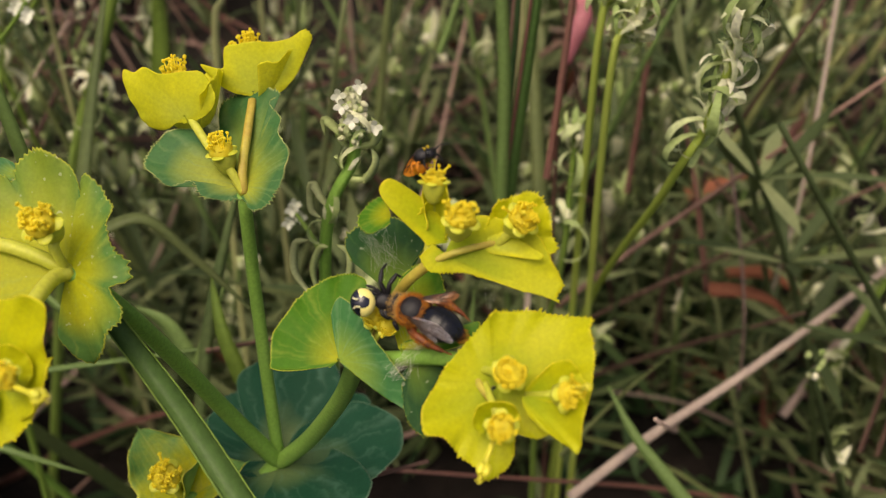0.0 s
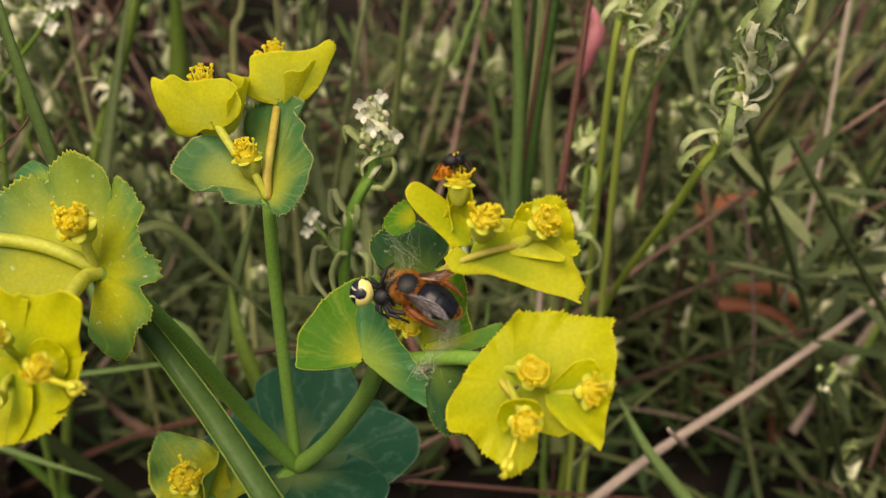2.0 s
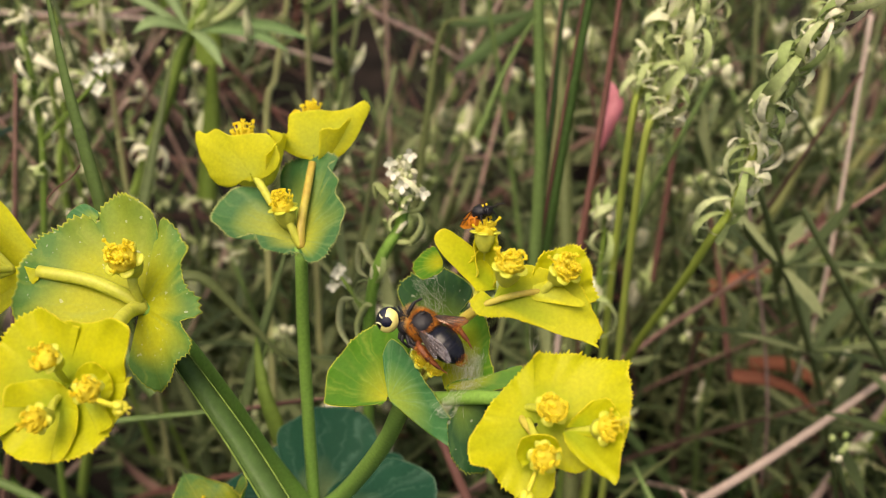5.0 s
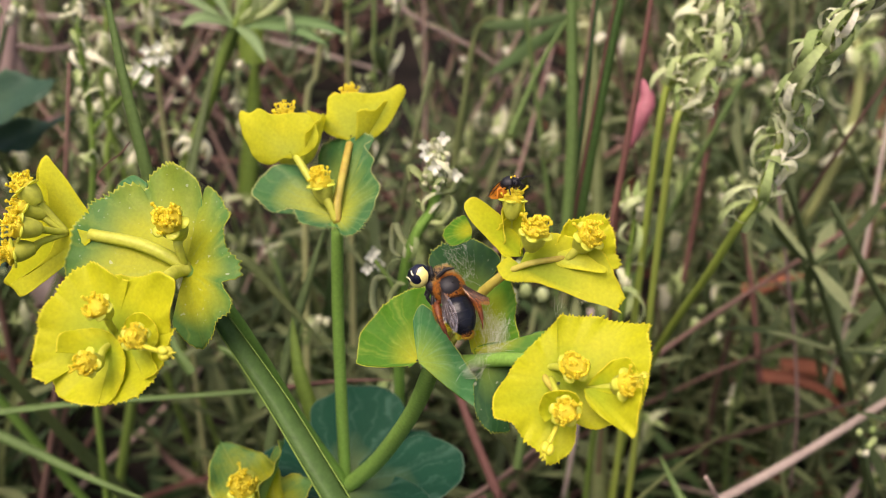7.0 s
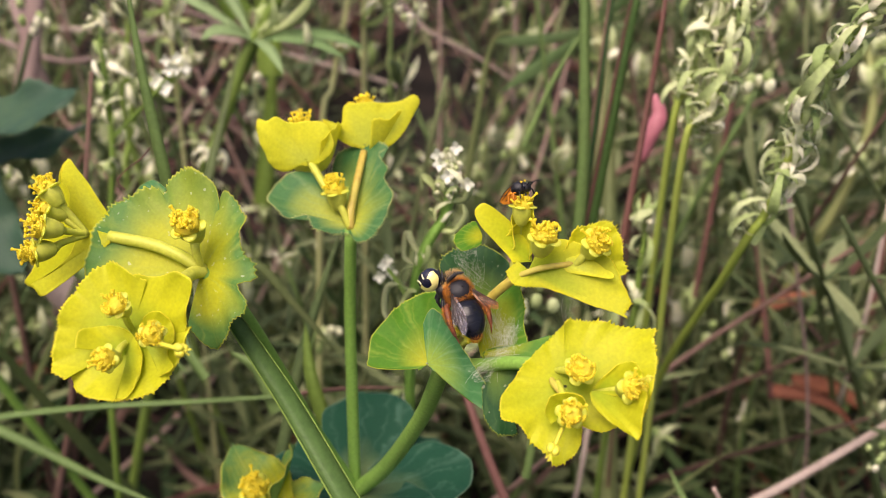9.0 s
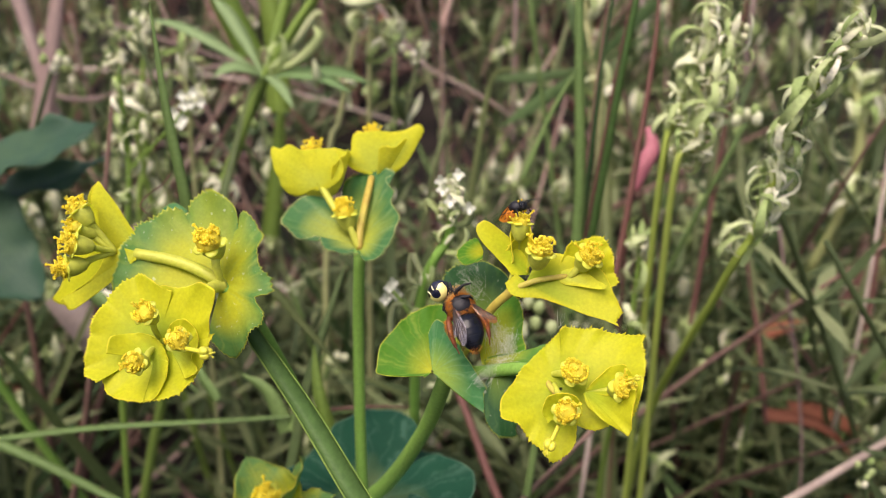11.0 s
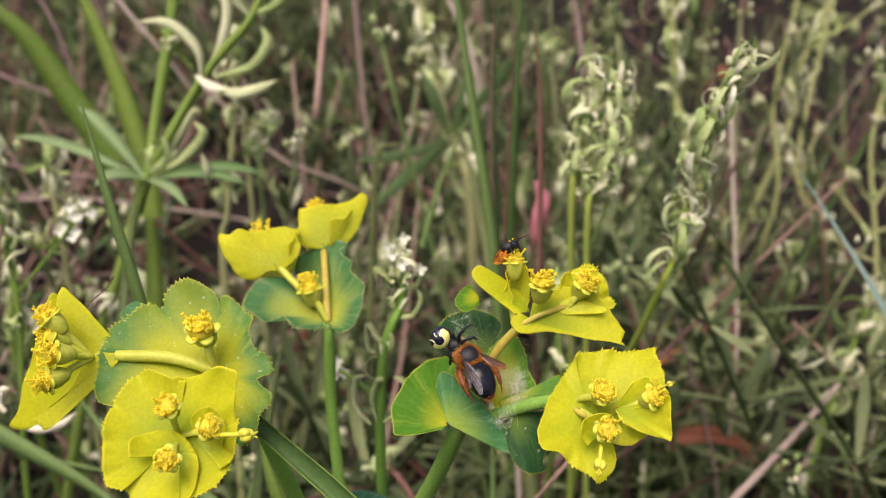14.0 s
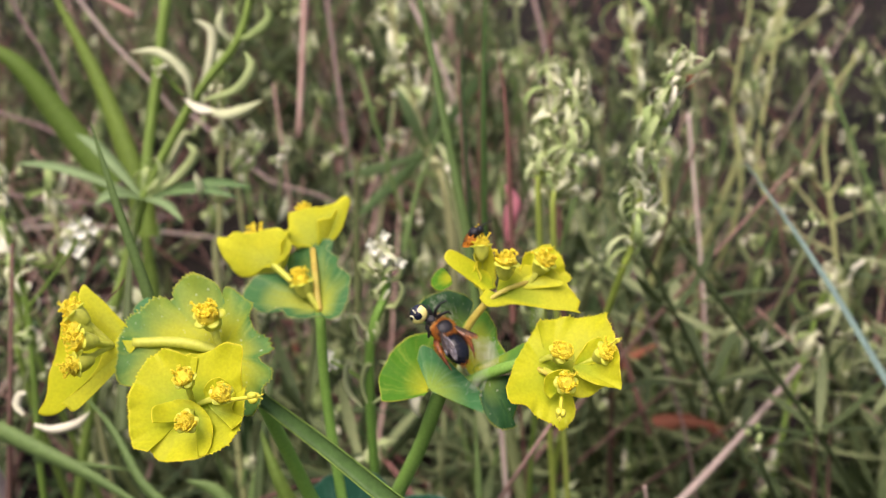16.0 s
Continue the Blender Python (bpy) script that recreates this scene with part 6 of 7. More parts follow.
blade([(0.01623, 0.25088, 0.24406), (0.01961, 0.26180, 0.29484), (0.02125, 0.26990, 0.33224), (0.02635, 0.28309, 0.38093)], 0.0020, "thin upright green grass stalk", GRASS)
blade([(0.01683, 0.25172, 0.24363), (0.01853, 0.26296, 0.29467), (0.02168, 0.27589, 0.34847), (0.02578, 0.28109, 0.37076)], 0.0014, "thin upright brown grass stalk", DRY)
blade([(-0.02704, 0.30760, 0.24260), (-0.02285, 0.31466, 0.28125), (-0.01813, 0.32088, 0.31061), (-0.00511, 0.31610, 0.31508)], 0.0030, "bent green grass blade", GRASS)
blade([(-0.00392, 0.30344, 0.27458), (0.00640, 0.31023, 0.30159), (0.01999, 0.31575, 0.32607)], 0.0024, "leaning grey-green grass blade", BLUE_GRASS)
blade([(0.03043, 0.24569, 0.25806), (0.03383, 0.25518, 0.29052), (0.03761, 0.26838, 0.33521), (0.03748, 0.27690, 0.36281)], 0.0024, "thin dark red stalk", RED_STALK)
blade([(0.07887, 0.35339, 0.18907), (0.08683, 0.38139, 0.28535), (0.09420, 0.40948, 0.38168)], 0.0026, "thin upright purplish stalk", RED_STALK)
blade([(-0.12029, 0.36441, 0.27910), (-0.12267, 0.37306, 0.30675), (-0.13373, 0.38779, 0.35080), (-0.15456, 0.40680, 0.40483)], 0.0115, "broad arching lime-green grass leaf", LIME_GRASS)
blade([(-0.13162, 0.36338, 0.30568), (-0.14992, 0.37026, 0.33806), (-0.16587, 0.37500, 0.36431), (-0.18997, 0.37845, 0.38277)], 0.0125, "broad arching lime-green grass leaf", LIME_GRASS)
blade([(-0.12713, 0.36213, 0.21626), (-0.12425, 0.37310, 0.25386), (-0.12371, 0.38280, 0.28625)], 0.009, "broad lime-green grass leaf", LIME_GRASS)
blade([(0.17790, 0.18596, 0.18683), (0.15680, 0.21078, 0.24006), (0.13991, 0.22817, 0.27808), (0.12252, 0.24299, 0.31093)], 0.0030, "stiff blue-green grass blade", BLUE_BLADE, fold=0.5)
blade([(0.32684, 0.53021, 0.11473), (0.35719, 0.53084, 0.16483), (0.39836, 0.52813, 0.20856)], 0.010, "broad leaning green grass leaf", GRASS)
blade([(-0.17142, 0.24700, 0.25163), (-0.14618, 0.23227, 0.24161), (-0.12673, 0.22276, 0.23247), (-0.10752, 0.21103, 0.22281)], 0.0062, "broad low grass blade", BLUE_GRASS)
blade([(0.00541, 0.20704, 0.19559), (0.00711, 0.21269, 0.21505), (0.00852, 0.21868, 0.23552)], 0.0028, "thin upright grass tip", BLUE_GRASS)
blade([(0.16536, 0.25982, 0.12562), (0.16987, 0.26740, 0.15269), (0.17469, 0.27567, 0.18222)], 0.0024, "thin upright grass tip", DRY)
blade([(0.17198, 0.25879, 0.12506), (0.17623, 0.26640, 0.15215), (0.18201, 0.27619, 0.18709)], 0.0024, "thin upright grass tip", DRY)
blade([(0.04075, 0.22701, 0.15617), (0.06165, 0.24523, 0.16615), (0.08599, 0.26330, 0.17528)], 0.0020, "thin leaning green grass blade", GRASS)
blade([(0.09400, 0.18700, 0.15000), (0.07575, 0.20559, 0.16552), (0.06362, 0.21797, 0.17577), (0.05523, 0.23224, 0.18514)], 0.0052, "narrow leaning blue-green grass blade", BLUE_GRASS)
blade([(0.04483, 0.28465, 0.10469), (0.03942, 0.33828, 0.18723), (0.03278, 0.39188, 0.26976), (0.02989, 0.40525, 0.29039)], 0.0075, "broad green grass blade", GRASS)
blade([(-0.01892, 0.40411, 0.07038), (-0.02540, 0.45637, 0.15085), (-0.03027, 0.50868, 0.23133)], 0.0060, "upright green grass blade", GRASS)
blade([(-0.11962, 0.24706, 0.23587), (-0.11571, 0.26933, 0.26994), (-0.11009, 0.29569, 0.31022)], 0.0050, "tall upright green grass stem", GRASS)


blade([(-0.05612, 0.19131, 0.22151), (-0.06159, 0.19646, 0.23623), (-0.06539, 0.20580, 0.24811)], 0.0050, "short lime-green grass blade", LIME_GRASS)
blade([(-0.07515, 0.21137, 0.20999), (-0.07010, 0.21337, 0.22582), (-0.06357, 0.21509, 0.24132)], 0.0042, "short dark green grass blade", BLUE_GRASS)
blade([(-0.06857, 0.19963, 0.22627), (-0.04951, 0.20300, 0.22824), (-0.03106, 0.20585, 0.22821)], 0.0016, "thin pale grass blade lying across", DRY)
blade([(-0.14941, 0.23884, 0.23410), (-0.13025, 0.23065, 0.23265), (-0.11303, 0.22468, 0.23079)], 0.0026, "narrow grass blade lying across", BLUE_GRASS)
blade([(-0.09955, 0.20801, 0.22324), (-0.10824, 0.21394, 0.23214), (-0.11710, 0.22582, 0.24677), (-0.12726, 0.23728, 0.25595)], 0.0036, "narrow bent grass blade below flowers", BLUE_GRASS)
blade([(-0.07709, 0.21167, 0.21016), (-0.08437, 0.21624, 0.22218), (-0.09456, 0.21898, 0.22683)], 0.0060, "broad bent grass blade below flowers", BLUE_GRASS)


def stick(points, r, label, material=DRY, name="dry_stalk"):
    ob = thing(name, points[0], label, "stalk", "dead stalks")
    part("stalk", tube(Geo(), points, r, r * 0.7, 8), material, ob)


stick([(0.04300, 0.21200, 0.15200), (0.07279, 0.23243, 0.16137), (0.10874, 0.25610, 0.16851), (0.14909, 0.28249, 0.18018), (0.18189, 0.30324, 0.19310)], 0.0019, "leaning brown dead stalk", MAUVE)
stick([(0.15459, 0.30829, 0.09806), (0.17965, 0.33169, 0.11739), (0.21672, 0.36309, 0.15025)], 0.0022, "leaning pale dead stalk", MAUVE)
stick([(0.00054, 0.22660, 0.16508), (-0.00917, 0.23852, 0.17991), (-0.01823, 0.25246, 0.19415), (-0.02497, 0.26409, 0.20095)], 0.0018, "dark red dead stalk", RED_STALK)
stick([(0.11460, 0.32754, 0.15372), (0.10870, 0.35047, 0.19227), (0.10353, 0.36942, 0.21799)], 0.0014, "thin dark red stalk", RED_STALK)
stick([(0.18294, 0.41188, 0.14877), (0.18658, 0.43217, 0.20020), (0.18637, 0.44825, 0.23596)], 0.0016, "thin dull red stalk", RED_STALK)
stick([(-0.03129, 0.37549, 0.38920), (-0.03714, 0.36561, 0.35393), (-0.04335, 0.35618, 0.31997)], 0.0018, "pale hanging dry stalk")
stick([(-0.13419, 0.52247, 0.37837), (-0.16264, 0.53192, 0.39740), (-0.19150, 0.54043, 0.41313)], 0.0022, "pale thin dry stalk")


blade([(0.10564, 0.29925, 0.17663), (0.11954, 0.29904, 0.17578), (0.13183, 0.29799, 0.17146), (0.14178, 0.29574, 0.16211)], 0.0062, "curled rust-coloured dead leaf", RUST_LEAF, "dead_leaf", up=(0, -0.6, 0.8))
blade([(0.12093, 0.40349, 0.15757), (0.13732, 0.40930, 0.16170), (0.15393, 0.41462, 0.16482)], 0.0090, "rust-coloured dead leaf among stalks", RUST_LEAF, "dead_leaf", up=(0, -0.6, 0.8))
blade([(0.13956, 0.37949, 0.12942), (0.15910, 0.38206, 0.12664), (0.17935, 0.38082, 0.11631), (0.18515, 0.37837, 0.10610)], 0.0100, "curled rust-coloured dead leaf", RUST_LEAF, "dead_leaf", up=(0, -0.6, 0.8))
blade([(0.18077, 0.45306, 0.15604), (0.19524, 0.46472, 0.17637), (0.20652, 0.47606, 0.19663)], 0.0060, "dull red dead grass leaf", RED_STALK, "dead_leaf", up=(0, -0.6, 0.8))
MAUVE_STALKS = [
    ([(-0.33919, 0.49484, 0.25757), (-0.28657, 0.49327, 0.24340), (-0.23964, 0.50483, 0.25698)], 0.0030), ([(-0.26946, 0.56336, 0.24566), (-0.21232, 0.56828, 0.24367), (-0.15055, 0.56864, 0.23150)], 0.0022),
    ([(-0.30088, 0.47034, 0.29067), (-0.29106, 0.46010, 0.26789), (-0.28512, 0.45368, 0.25365)], 0.0070), ([(-0.30725, 0.50931, 0.18948), (-0.26824, 0.52202, 0.20707), (-0.22395, 0.52551, 0.20486)], 0.0026),
    ([(-0.15825, 0.49870, 0.38790), (-0.14484, 0.49026, 0.36697), (-0.12828, 0.48128, 0.34582)], 0.0021), ([(-0.17995, 0.45671, 0.37836), (-0.17064, 0.44900, 0.35783), (-0.16121, 0.43777, 0.32591)], 0.0019),
    ([(-0.21403, 0.45625, 0.29179), (-0.18423, 0.44992, 0.28561), (-0.15137, 0.44315, 0.27952)], 0.0018), ([(-0.01742, 0.50879, 0.35140), (-0.01697, 0.49645, 0.31157), (-0.01546, 0.48496, 0.27499)], 0.0023),
    ([(0.04255, 0.54457, 0.35928), (0.05097, 0.53657, 0.33738), (0.05715, 0.52786, 0.31209)], 0.0030), ([(0.10778, 0.49571, 0.36939), (0.11079, 0.48702, 0.34265), (0.11138, 0.47773, 0.31277)], 0.0028),
    ([(0.15864, 0.37209, 0.26713), (0.15690, 0.36013, 0.22745), (0.15367, 0.34754, 0.18503)], 0.0017), ([(0.10974, 0.31283, 0.22270), (0.11659, 0.30226, 0.19167), (0.12084, 0.29212, 0.16082)], 0.0012),
    ([(-0.08882, 0.50252, 0.29658), (-0.06740, 0.49275, 0.27522), (-0.03804, 0.48470, 0.26326)], 0.0018), ([(-0.24530, 0.57701, 0.32562), (-0.20356, 0.56500, 0.30678), (-0.17396, 0.55177, 0.27811)], 0.0022),
    ([(0.03293, 0.30106, 0.18172), (0.03217, 0.29583, 0.16436), (0.03054, 0.28844, 0.13959)], 0.0022),
]
for points, r in MAUVE_STALKS:
    a, b, c = (Vector(p) for p in points)
    stick([a * 2 - b, a, b, c, c * 2 - b + Vector((0, 0.01, -0.006))], r * 0.62, "pale mauve dead stalk in the thicket", MAUVE)

blade([(-0.26953, 0.41146, 0.24114), (-0.26716, 0.42159, 0.26706), (-0.26480, 0.43171, 0.29298), (-0.26258, 0.44293, 0.32178), (-0.26082, 0.45301, 0.34769)], 0.012, "broad pale mauve dead grass leaf", MAUVE, "dead_leaf", up=(0.2, -1, 0.2))
blade([(-0.20047, 0.29781, 0.21204), (-0.19388, 0.29480, 0.20298), (-0.18716, 0.29091, 0.19162), (-0.18412, 0.28673, 0.18018)], 0.020, "curled pinkish dead leaf", MAUVE, "dead_leaf", up=(0.3, -0.8, 0.5))
stick([(-0.09105, 0.16862, 0.31672), (-0.09294, 0.16753, 0.31425), (-0.09614, 0.16640, 0.31189), (-0.09845, 0.16518, 0.30913), (-0.09662, 0.16455, 0.30715)], 0.00022, "thin dark red dry hair of grass", RED_STALK)


def pink_bud():
    ob = thing("pink_flower", (0.04069, 0.28818, 0.27672), "curved pink flower bud on a red stalk", "flower")
    g = Geo()
    tube(g, [(0.03912, 0.28844, 0.27770), (0.04145, 0.29021, 0.28747), (0.04372, 0.29271, 0.29356), (0.04143, 0.29524, 0.30056)], 0.0011, 0.0007, 10, mid=0.0028)
    part("petal", g, PINK, ob, "rolled pink petal")
    g = Geo()
    tube(g, [(0.05, 0.31, 0.0), (0.03694, 0.28222, 0.25073), (0.03912, 0.28844, 0.27770)], 0.0007, 0.0006, 8)
    part("stalk", g, RED_STALK, ob)


pink_bud()


def mallow():
    ob = thing("mallow_leaf", (-0.18468, 0.23946, 0.22982), "large dark green scalloped leaves on a low herb", "herb")
    for k, (b, t, u, w) in enumerate((((-0.20902, 0.26191, 0.28036), (-0.16079, 0.26686, 0.29845), (0, -0.45, 0.9), 0.026), ((-0.21238, 0.26553, 0.26570), (-0.16170, 0.27929, 0.28298), (0, -0.5, 0.9), 0.014), ((-0.21373, 0.25324, 0.26380), (-0.17922, 0.24370, 0.23727), (0.2, -0.7, 0.7), 0.036))):
        part("leaf", bract_geo(b, t, u, w, cup=0.2, curl=0.15, back=0.1, seed=60 + k, teeth=0.0006), [DARK_LEAF, DARK_LEAF], ob, "dark green scalloped leaf")
    g = Geo()
    tube(g, [(-0.16, 0.30, 0.0), (-0.21442, 0.24226, 0.23037), (-0.21014, 0.26279, 0.27783)], 0.002, 0.0015, 8)
    part("stem", g, STEM, ob)


mallow()


# ---- the thicket behind: grass, bedstraw, dry stalks and dead leaves ----
def open_spot(x, y):
    """Keeps the air round the spurge and along the camera's way free."""
    return y > 0.27 + 0.10 * max(0.0, 1 - abs(x) / 0.25) or (abs(x) > 0.33 and y > 0.1)


def thicket():
    rng = random.Random(12)
    grass, herbs, pale, dry, red, rust, low, stems = (Geo() for _ in range(8))

    def spot(far=2.6, power=1.7):
        while True:
            d = 0.27 + (far - 0.27) * rng.random() ** power
            x = rng.uniform(-0.85, 0.9) * (d + 0.25)
            patch = noise.noise(Vector((x * 7 / (0.5 + d), d * 9 / (0.5 + d), 2.0))) + 0.5 * noise.noise(Vector((x * 17, d * 17, 9.0)))
            # plants thinned at the far right, so near-black soil stands for shade there
            shade_gap = x > 0.44 * d and d > 0.55 and rng.random() < 0.88
            if open_spot(x, d) and not shade_gap and patch > rng.uniform(-0.25, 0.30):
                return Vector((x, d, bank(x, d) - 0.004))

    for k in range(750):
        a = spot()
        if a.y < 0.45 and rng.random() < 0.5:
            continue
        h = rng.uniform(0.10, 0.34)
        lean = Vector((rng.gauss(0, 0.45), rng.gauss(0, 0.4), 1))
        strip(grass, a, lean, Vector((rng.gauss(0, 1), -1, 0)), h, rng.uniform(0.002, 0.0070), rng.uniform(-1.6, 1.6), 7, 0.35, 0, 0.25, rng.uniform(-1, 1))
    for k in range(1100):
        a = spot()
        if a.y < 0.55 and rng.random() < 0.55:
            continue
        h = rng.uniform(0.10, 0.38)
        lean = Vector((rng.gauss(0, 0.6), rng.gauss(0, 0.5), 1)).normalized()
        b = a + lean * h
        tube(dry if rng.random() < 0.8 else red, [a, a.lerp(b, 0.5) + Vector((rng.gauss(0, 1), rng.gauss(0, 1), 0)) * 0.015, b], rng.uniform(0.0008, 0.0026), 0.0006, 5, steps=3)
    for k in range(160):
        a = spot(1.5, 1.2) + Vector((0, 0, rng.uniform(0.03, 0.16)))
        if a.y < 0.5:
            continue
        w = Vector((rng.gauss(0, 1), rng.gauss(0, 0.5), rng.gauss(0, 0.35))).normalized() * rng.uniform(0.10, 0.25)
        tube(dry, [a, a + w * 0.5 + Vector((0, 0, rng.gauss(0, 0.006))), a + w], rng.uniform(0.0009, 0.0026), 0.0008, 5, steps=3)
    for k in range(800):
        a = spot(1.8, 1.4) + Vector((0, 0, rng.uniform(0.0, 0.12) * rng.random()))
        w = Vector((rng.gauss(0, 1), rng.gauss(0, 1), rng.gauss(0, 0.3)))
        strip(rust if rng.random() < 0.6 else dry, a, w, (0, 0, 1), rng.uniform(0.02, 0.06), rng.uniform(0.003, 0.009), rng.uniform(-2, 2), 6, 0.3)
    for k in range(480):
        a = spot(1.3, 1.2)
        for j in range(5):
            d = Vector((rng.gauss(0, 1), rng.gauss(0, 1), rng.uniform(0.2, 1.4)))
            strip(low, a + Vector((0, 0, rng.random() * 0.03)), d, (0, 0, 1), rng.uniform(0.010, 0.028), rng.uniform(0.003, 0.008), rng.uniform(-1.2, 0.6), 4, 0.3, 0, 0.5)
    for k in range(950):
        a = spot(2.2, 1.7)
        h = rng.uniform(0.14, 0.36)
        lean = Vector((rng.gauss(0, 0.3), rng.gauss(0, 0.25), 1)).normalized()
        pts = [a, a + lean * h * 0.5 + Vector((rng.gauss(0, 1), rng.gauss(0, 1), 0)) * 0.015, a + lean * h]
        line = smooth_line(pts, 10)
        tube(herbs if rng.random() < 0.75 else stems, pts, 0.0017, 0.0010, 5, steps=5)
        sc = rng.uniform(1.3, 2.6)
        leafy = rng.random() < 0.45
        for w in range(rng.randint(4, 6)):
            t = 0.2 + 0.78 * (w + rng.random() * 0.5) / 6
            p = line[min(len(line) - 1, int(t * len(line)))]
            n = rng.choice((5, 6, 7))
            a0 = rng.random() * 6
            curly = t > 0.55 and not leafy
            for j in range(n):
                an = a0 + j * 6.283 / n
                d = Vector((math.cos(an), math.sin(an), rng.uniform(-0.1, 0.9)))
                strip(pale if curly and rng.random() < 0.6 else herbs, p, d, (0, 0, 1), (0.012 if curly else 0.020) * sc * rng.uniform(0.7, 1.1), 0.0024 * sc, rng.uniform(1.0, 3.6) if curly else rng.uniform(-0.6, 0.8), 5, 0.3, 0, 0.55)
        if not leafy:
            for j in range(7):
                d = Vector((rng.gauss(0, 1), rng.gauss(0, 1), rng.gauss(0.5, 0.8)))
                blob(pale, line[-1] + d * 0.002 * sc, (0.0008 * sc, 0.0008 * sc, 0.0011 * sc), None, 6, 4, rough=0.3, seed=j)
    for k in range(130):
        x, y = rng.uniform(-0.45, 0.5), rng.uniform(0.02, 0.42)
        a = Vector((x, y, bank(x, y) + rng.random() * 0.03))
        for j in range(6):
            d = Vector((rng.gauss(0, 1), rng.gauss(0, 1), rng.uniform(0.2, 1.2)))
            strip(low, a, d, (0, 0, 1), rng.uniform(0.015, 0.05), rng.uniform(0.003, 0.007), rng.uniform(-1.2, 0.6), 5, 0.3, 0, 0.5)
    for k in range(1600):
        an, d = rng.uniform(0, 6.283), rng.uniform(0.5, 3.2)
        x, y = d * math.cos(an), 0.3 + d * math.sin(an)
        if y < 0.3 or abs(x) > 0.9 * (y + 0.3):
            strip(grass, (x, y, bank(x, y) - 0.004), Vector((rng.gauss(0, 0.4), rng.gauss(0, 0.4), 1)), Vector((rng.gauss(0, 1), -1, 0)), rng.uniform(0.08, 0.24), rng.uniform(0.002, 0.006), rng.uniform(-1.5, 1.5), 5, 0.35, 0, 0.25)
    # unseen tall blades beside and behind the camera, added to shade the ground
    for k in range(2600):
        x, y = rng.uniform(-1.3, 1.3), rng.uniform(-1.2, 0.25)
        if abs(x) < 0.24 and y > -0.24:
            continue
        strip(grass, (x, y, bank(x, y) - 0.004), Vector((rng.gauss(0, 0.3), rng.gauss(-0.1, 0.25), 1)), Vector((rng.gauss(0, 1), -1, 0)), rng.uniform(0.18, 0.36), rng.uniform(0.004, 0.009), rng.uniform(-0.8, 0.8), 5, 0.35, 0, 0.25)
    for name, geo, mat, label in (("grass_tangle", grass, GRASS, "tangle of green grass blades, with unseen ones added for shade"), ("herb_tangle", herbs, HERB, "thicket of green bedstraw"), ("low_leaves", low, SHADED_HERB, "low green leaves near the soil, coloured dark for shade"), ("bedstraw_stems", stems, BLUE_GRASS, "upright bristly bedstraw stems"), ("curled_leaves", pale, PALE_HERB, "pale curled leaves and buds of bedstraw"), ("dry_stalks", dry, DRY, "dry pinkish-brown dead stalks"), ("red_stalks", red, RED_STALK, "thin dull red stalks"), ("dead_leaves", rust, RUST_LEAF, "rust-coloured dead leaves")):
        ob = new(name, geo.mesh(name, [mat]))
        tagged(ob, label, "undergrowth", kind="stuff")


thicket()


def motions():
    walk(BEE, [(t, pose(*row)) for t, *row in BEE_ROWS])
    walk(CRAB, [(t, facing(*row)) for t, *row in CRAB_ROWS])
    walk(FLY, [(t, pose(*row)) for t, *row in FLY_ROWS])


BEE_ROWS = [
    (0, -0.00416, 0.11591, 0.30821, -26.7, -8.5, 152.9),
    (0.5, -0.00626, 0.11671, 0.30939, -26.0, -11.2, 150.2),
    (1, -0.00936, 0.11755, 0.31075, -26.5, -11.8, 152.2),
    (1.5, -0.00894, 0.11746, 0.31047, -26.4, -10.7, 151.6),
    (2, -0.00888, 0.11802, 0.31134, -28.4, -10.8, 153.6),
    (2.5, -0.00885, 0.11820, 0.31157, -28.1, -10.8, 152.3),
    (3, -0.00894, 0.11794, 0.31111, -28.1, -11.8, 152.0),
    (3.5, -0.00885, 0.11794, 0.31106, -28.0, -12.8, 151.4),
    (4, -0.00961, 0.11823, 0.31156, -28.4, -9.8, 153.4),
    (6.5, -0.01143, 0.11835, 0.31177, -14.5, -35.5, 123.6),
    (9, -0.01143, 0.11835, 0.31177, -14.5, -35.5, 123.6),
    (11.5, -0.01163, 0.11808, 0.31098, -13.2, -36.1, 120.7),
    (13, -0.01163, 0.11808, 0.31098, -13.2, -36.1, 120.7),
    (14, -0.01219, 0.11793, 0.30999, -11.5, -36.8, 117.0),
    (16, -0.01219, 0.11793, 0.30999, -11.5, -36.8, 117.0),
]
def facing(at, front, back):
    """The pose of a thing at a place, its front and its back turned these ways."""
    f = Vector(front).normalized()
    b = Vector(back)
    b = (b - f * b.dot(f)).normalized()
    return Matrix.Translation(at) @ Matrix((f, b.cross(f), b)).transposed().to_4x4()


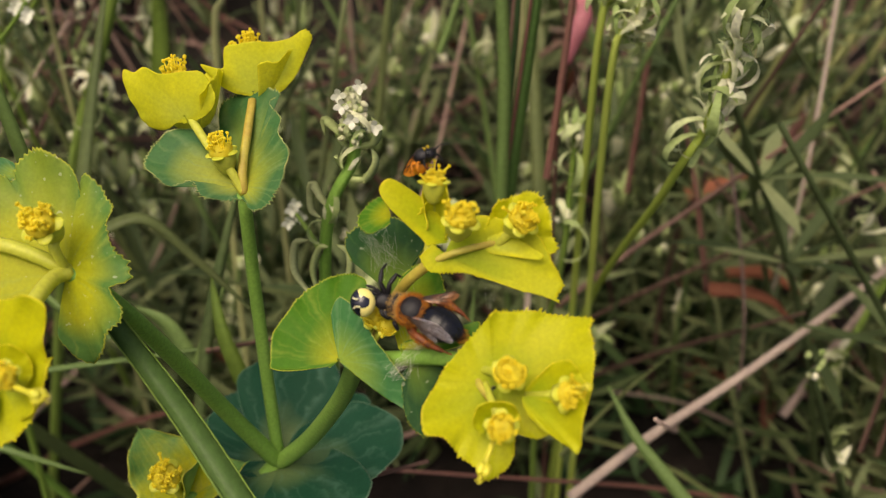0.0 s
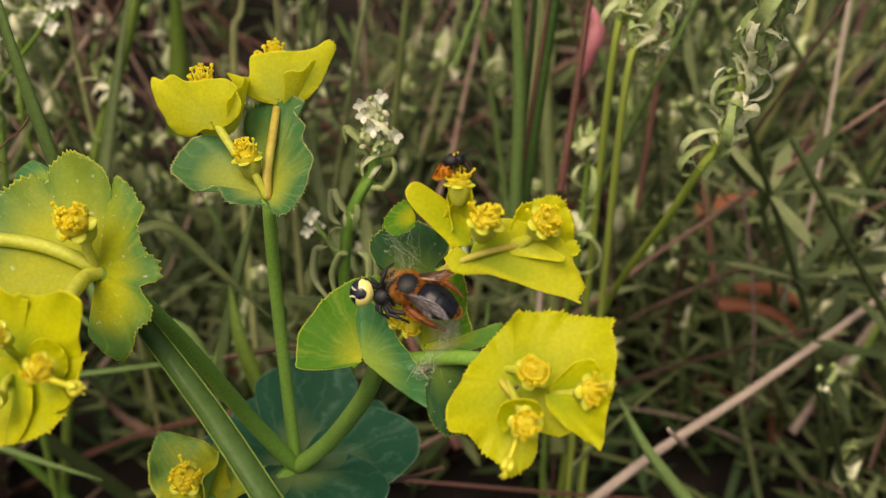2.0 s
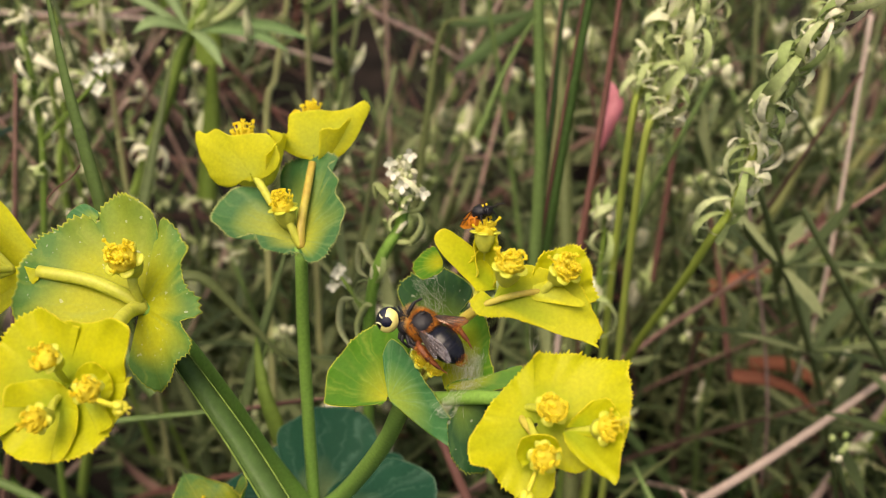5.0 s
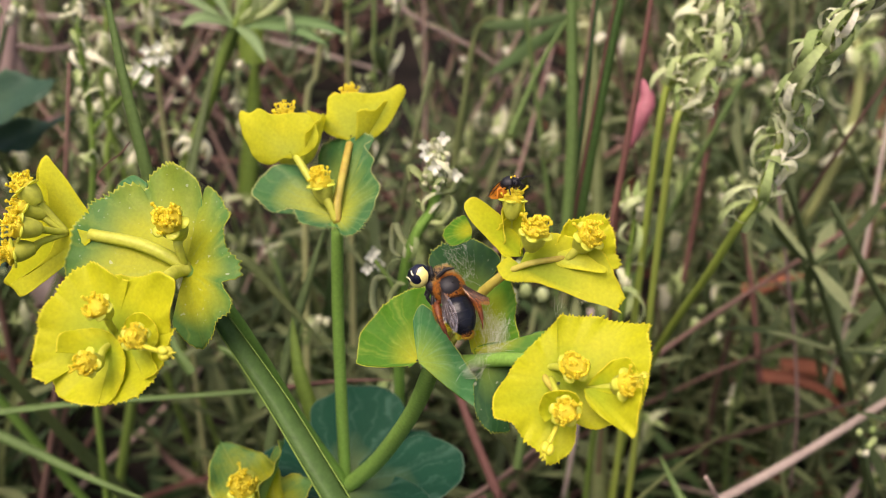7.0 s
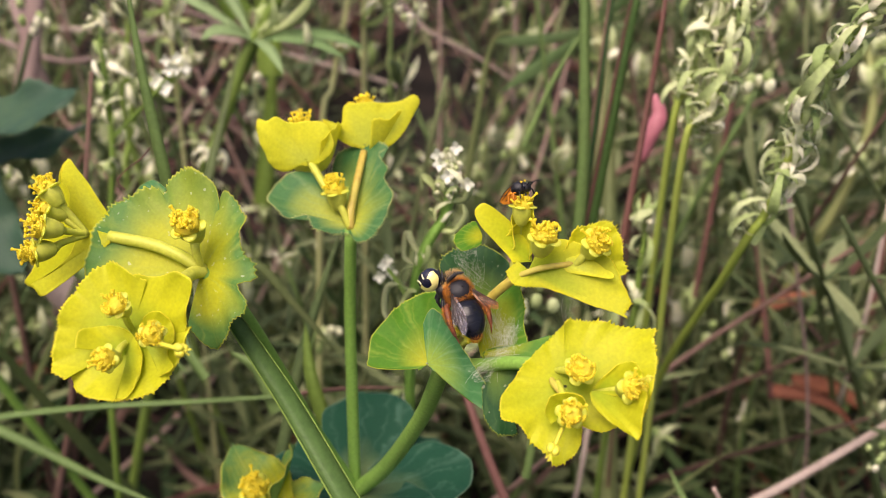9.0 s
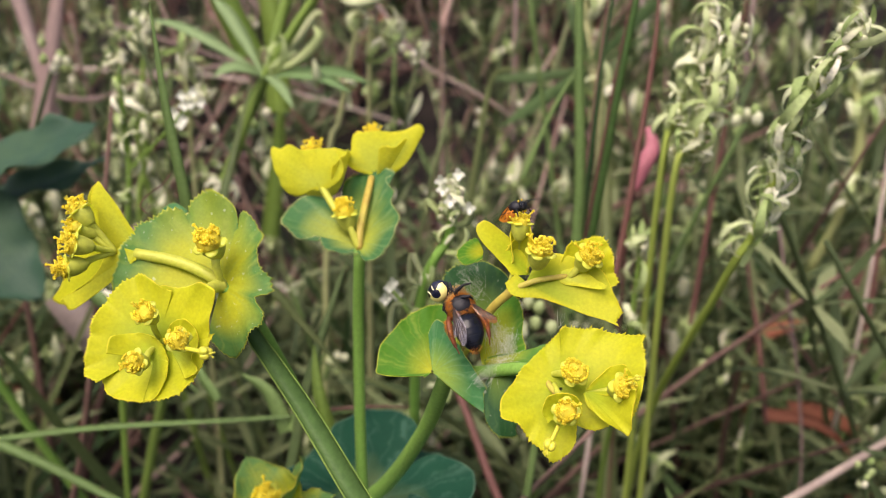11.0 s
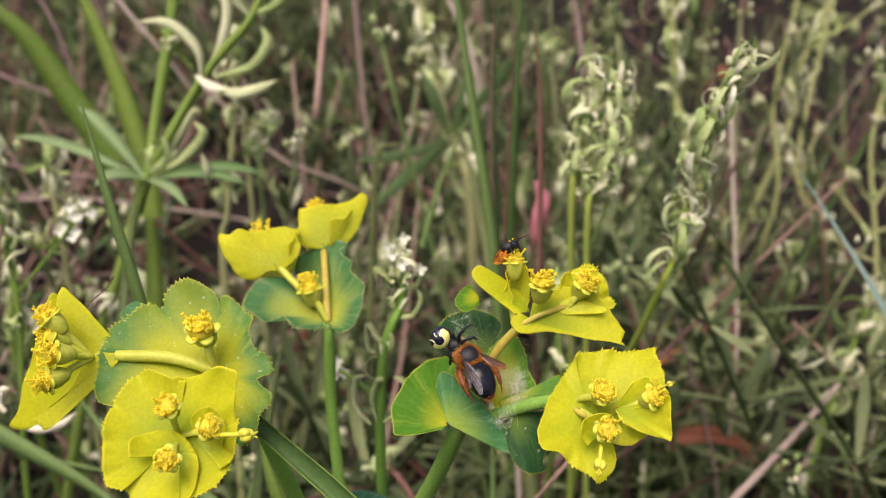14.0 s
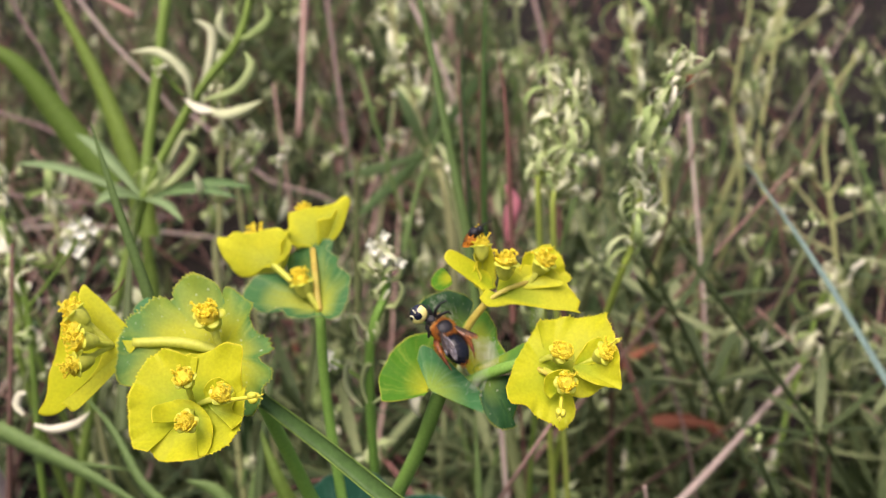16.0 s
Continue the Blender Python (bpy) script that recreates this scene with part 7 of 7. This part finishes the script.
CRAB_ROWS = [
    (0, (-0.01221, 0.11732, 0.30865), (1, 0.05, 0.05), (-0.12, -0.8, 0.58)),
    (0.5, (-0.01429, 0.11787, 0.30944), (1, 0.05, 0.05), (-0.12, -0.8, 0.58)),
    (1, (-0.01677, 0.11866, 0.31070), (1, 0.05, 0.05), (-0.12, -0.8, 0.58)),
    (1.5, (-0.01628, 0.11855, 0.31041), (1, 0.05, 0.05), (-0.12, -0.8, 0.58)),
    (2, (-0.01658, 0.11825, 0.30997), (0.95, -0.25, -0.1), (-0.42, -0.8, 0.45)),
    (2.5, (-0.01675, 0.11839, 0.31017), (0.95, -0.25, -0.1), (-0.42, -0.8, 0.45)),
    (3, (-0.01644, 0.11839, 0.31006), (0.95, -0.25, -0.1), (-0.42, -0.8, 0.45)),
    (3.5, (-0.01661, 0.11863, 0.31038), (0.95, -0.25, -0.1), (-0.42, -0.8, 0.45)),
    (4, (-0.01697, 0.11886, 0.31066), (0.95, -0.25, -0.1), (-0.42, -0.8, 0.45)),
    (6.5, (-0.01716, 0.12011, 0.31288), (0.78, -0.35, -0.5), (-0.62, -0.7, 0.3)),
    (9, (-0.01716, 0.12011, 0.31288), (0.78, -0.35, -0.5), (-0.62, -0.7, 0.3)),
    (11.5, (-0.01621, 0.12024, 0.31310), (0.78, -0.35, -0.5), (-0.62, -0.7, 0.3)),
    (13, (-0.01621, 0.12024, 0.31310), (0.78, -0.35, -0.5), (-0.62, -0.7, 0.3)),
    (14, (-0.01746, 0.12038, 0.31379), (0.78, -0.35, -0.5), (-0.62, -0.7, 0.3)),
    (16, (-0.01746, 0.12038, 0.31379), (0.78, -0.35, -0.5), (-0.62, -0.7, 0.3)),
]
FLY_ROWS = [
    (0, -0.00265, 0.12642, 0.33065, -8.8, -33.4, -31.2),
    (1.5, -0.00255, 0.12632, 0.33050, -8.2, -27.6, -32.4),
    (2, -0.00211, 0.12647, 0.33034, -8.4, -29.8, -31.9),
    (3.5, -0.00194, 0.12646, 0.33032, -8.3, -29.1, -32.0),
    (7, -0.00185, 0.12610, 0.32961, -7.9, -24.8, -33.1),
    (9, -0.00179, 0.12627, 0.32989, -8.2, -27.6, -32.4),
    (12.5, -0.00203, 0.12617, 0.32962, -8.3, -29.1, -32.0),
    (13, -0.00205, 0.12624, 0.32980, -8.5, -30.5, -31.7),
    (16, -0.00205, 0.12624, 0.32980, -8.5, -30.5, -31.7),
]
motions()
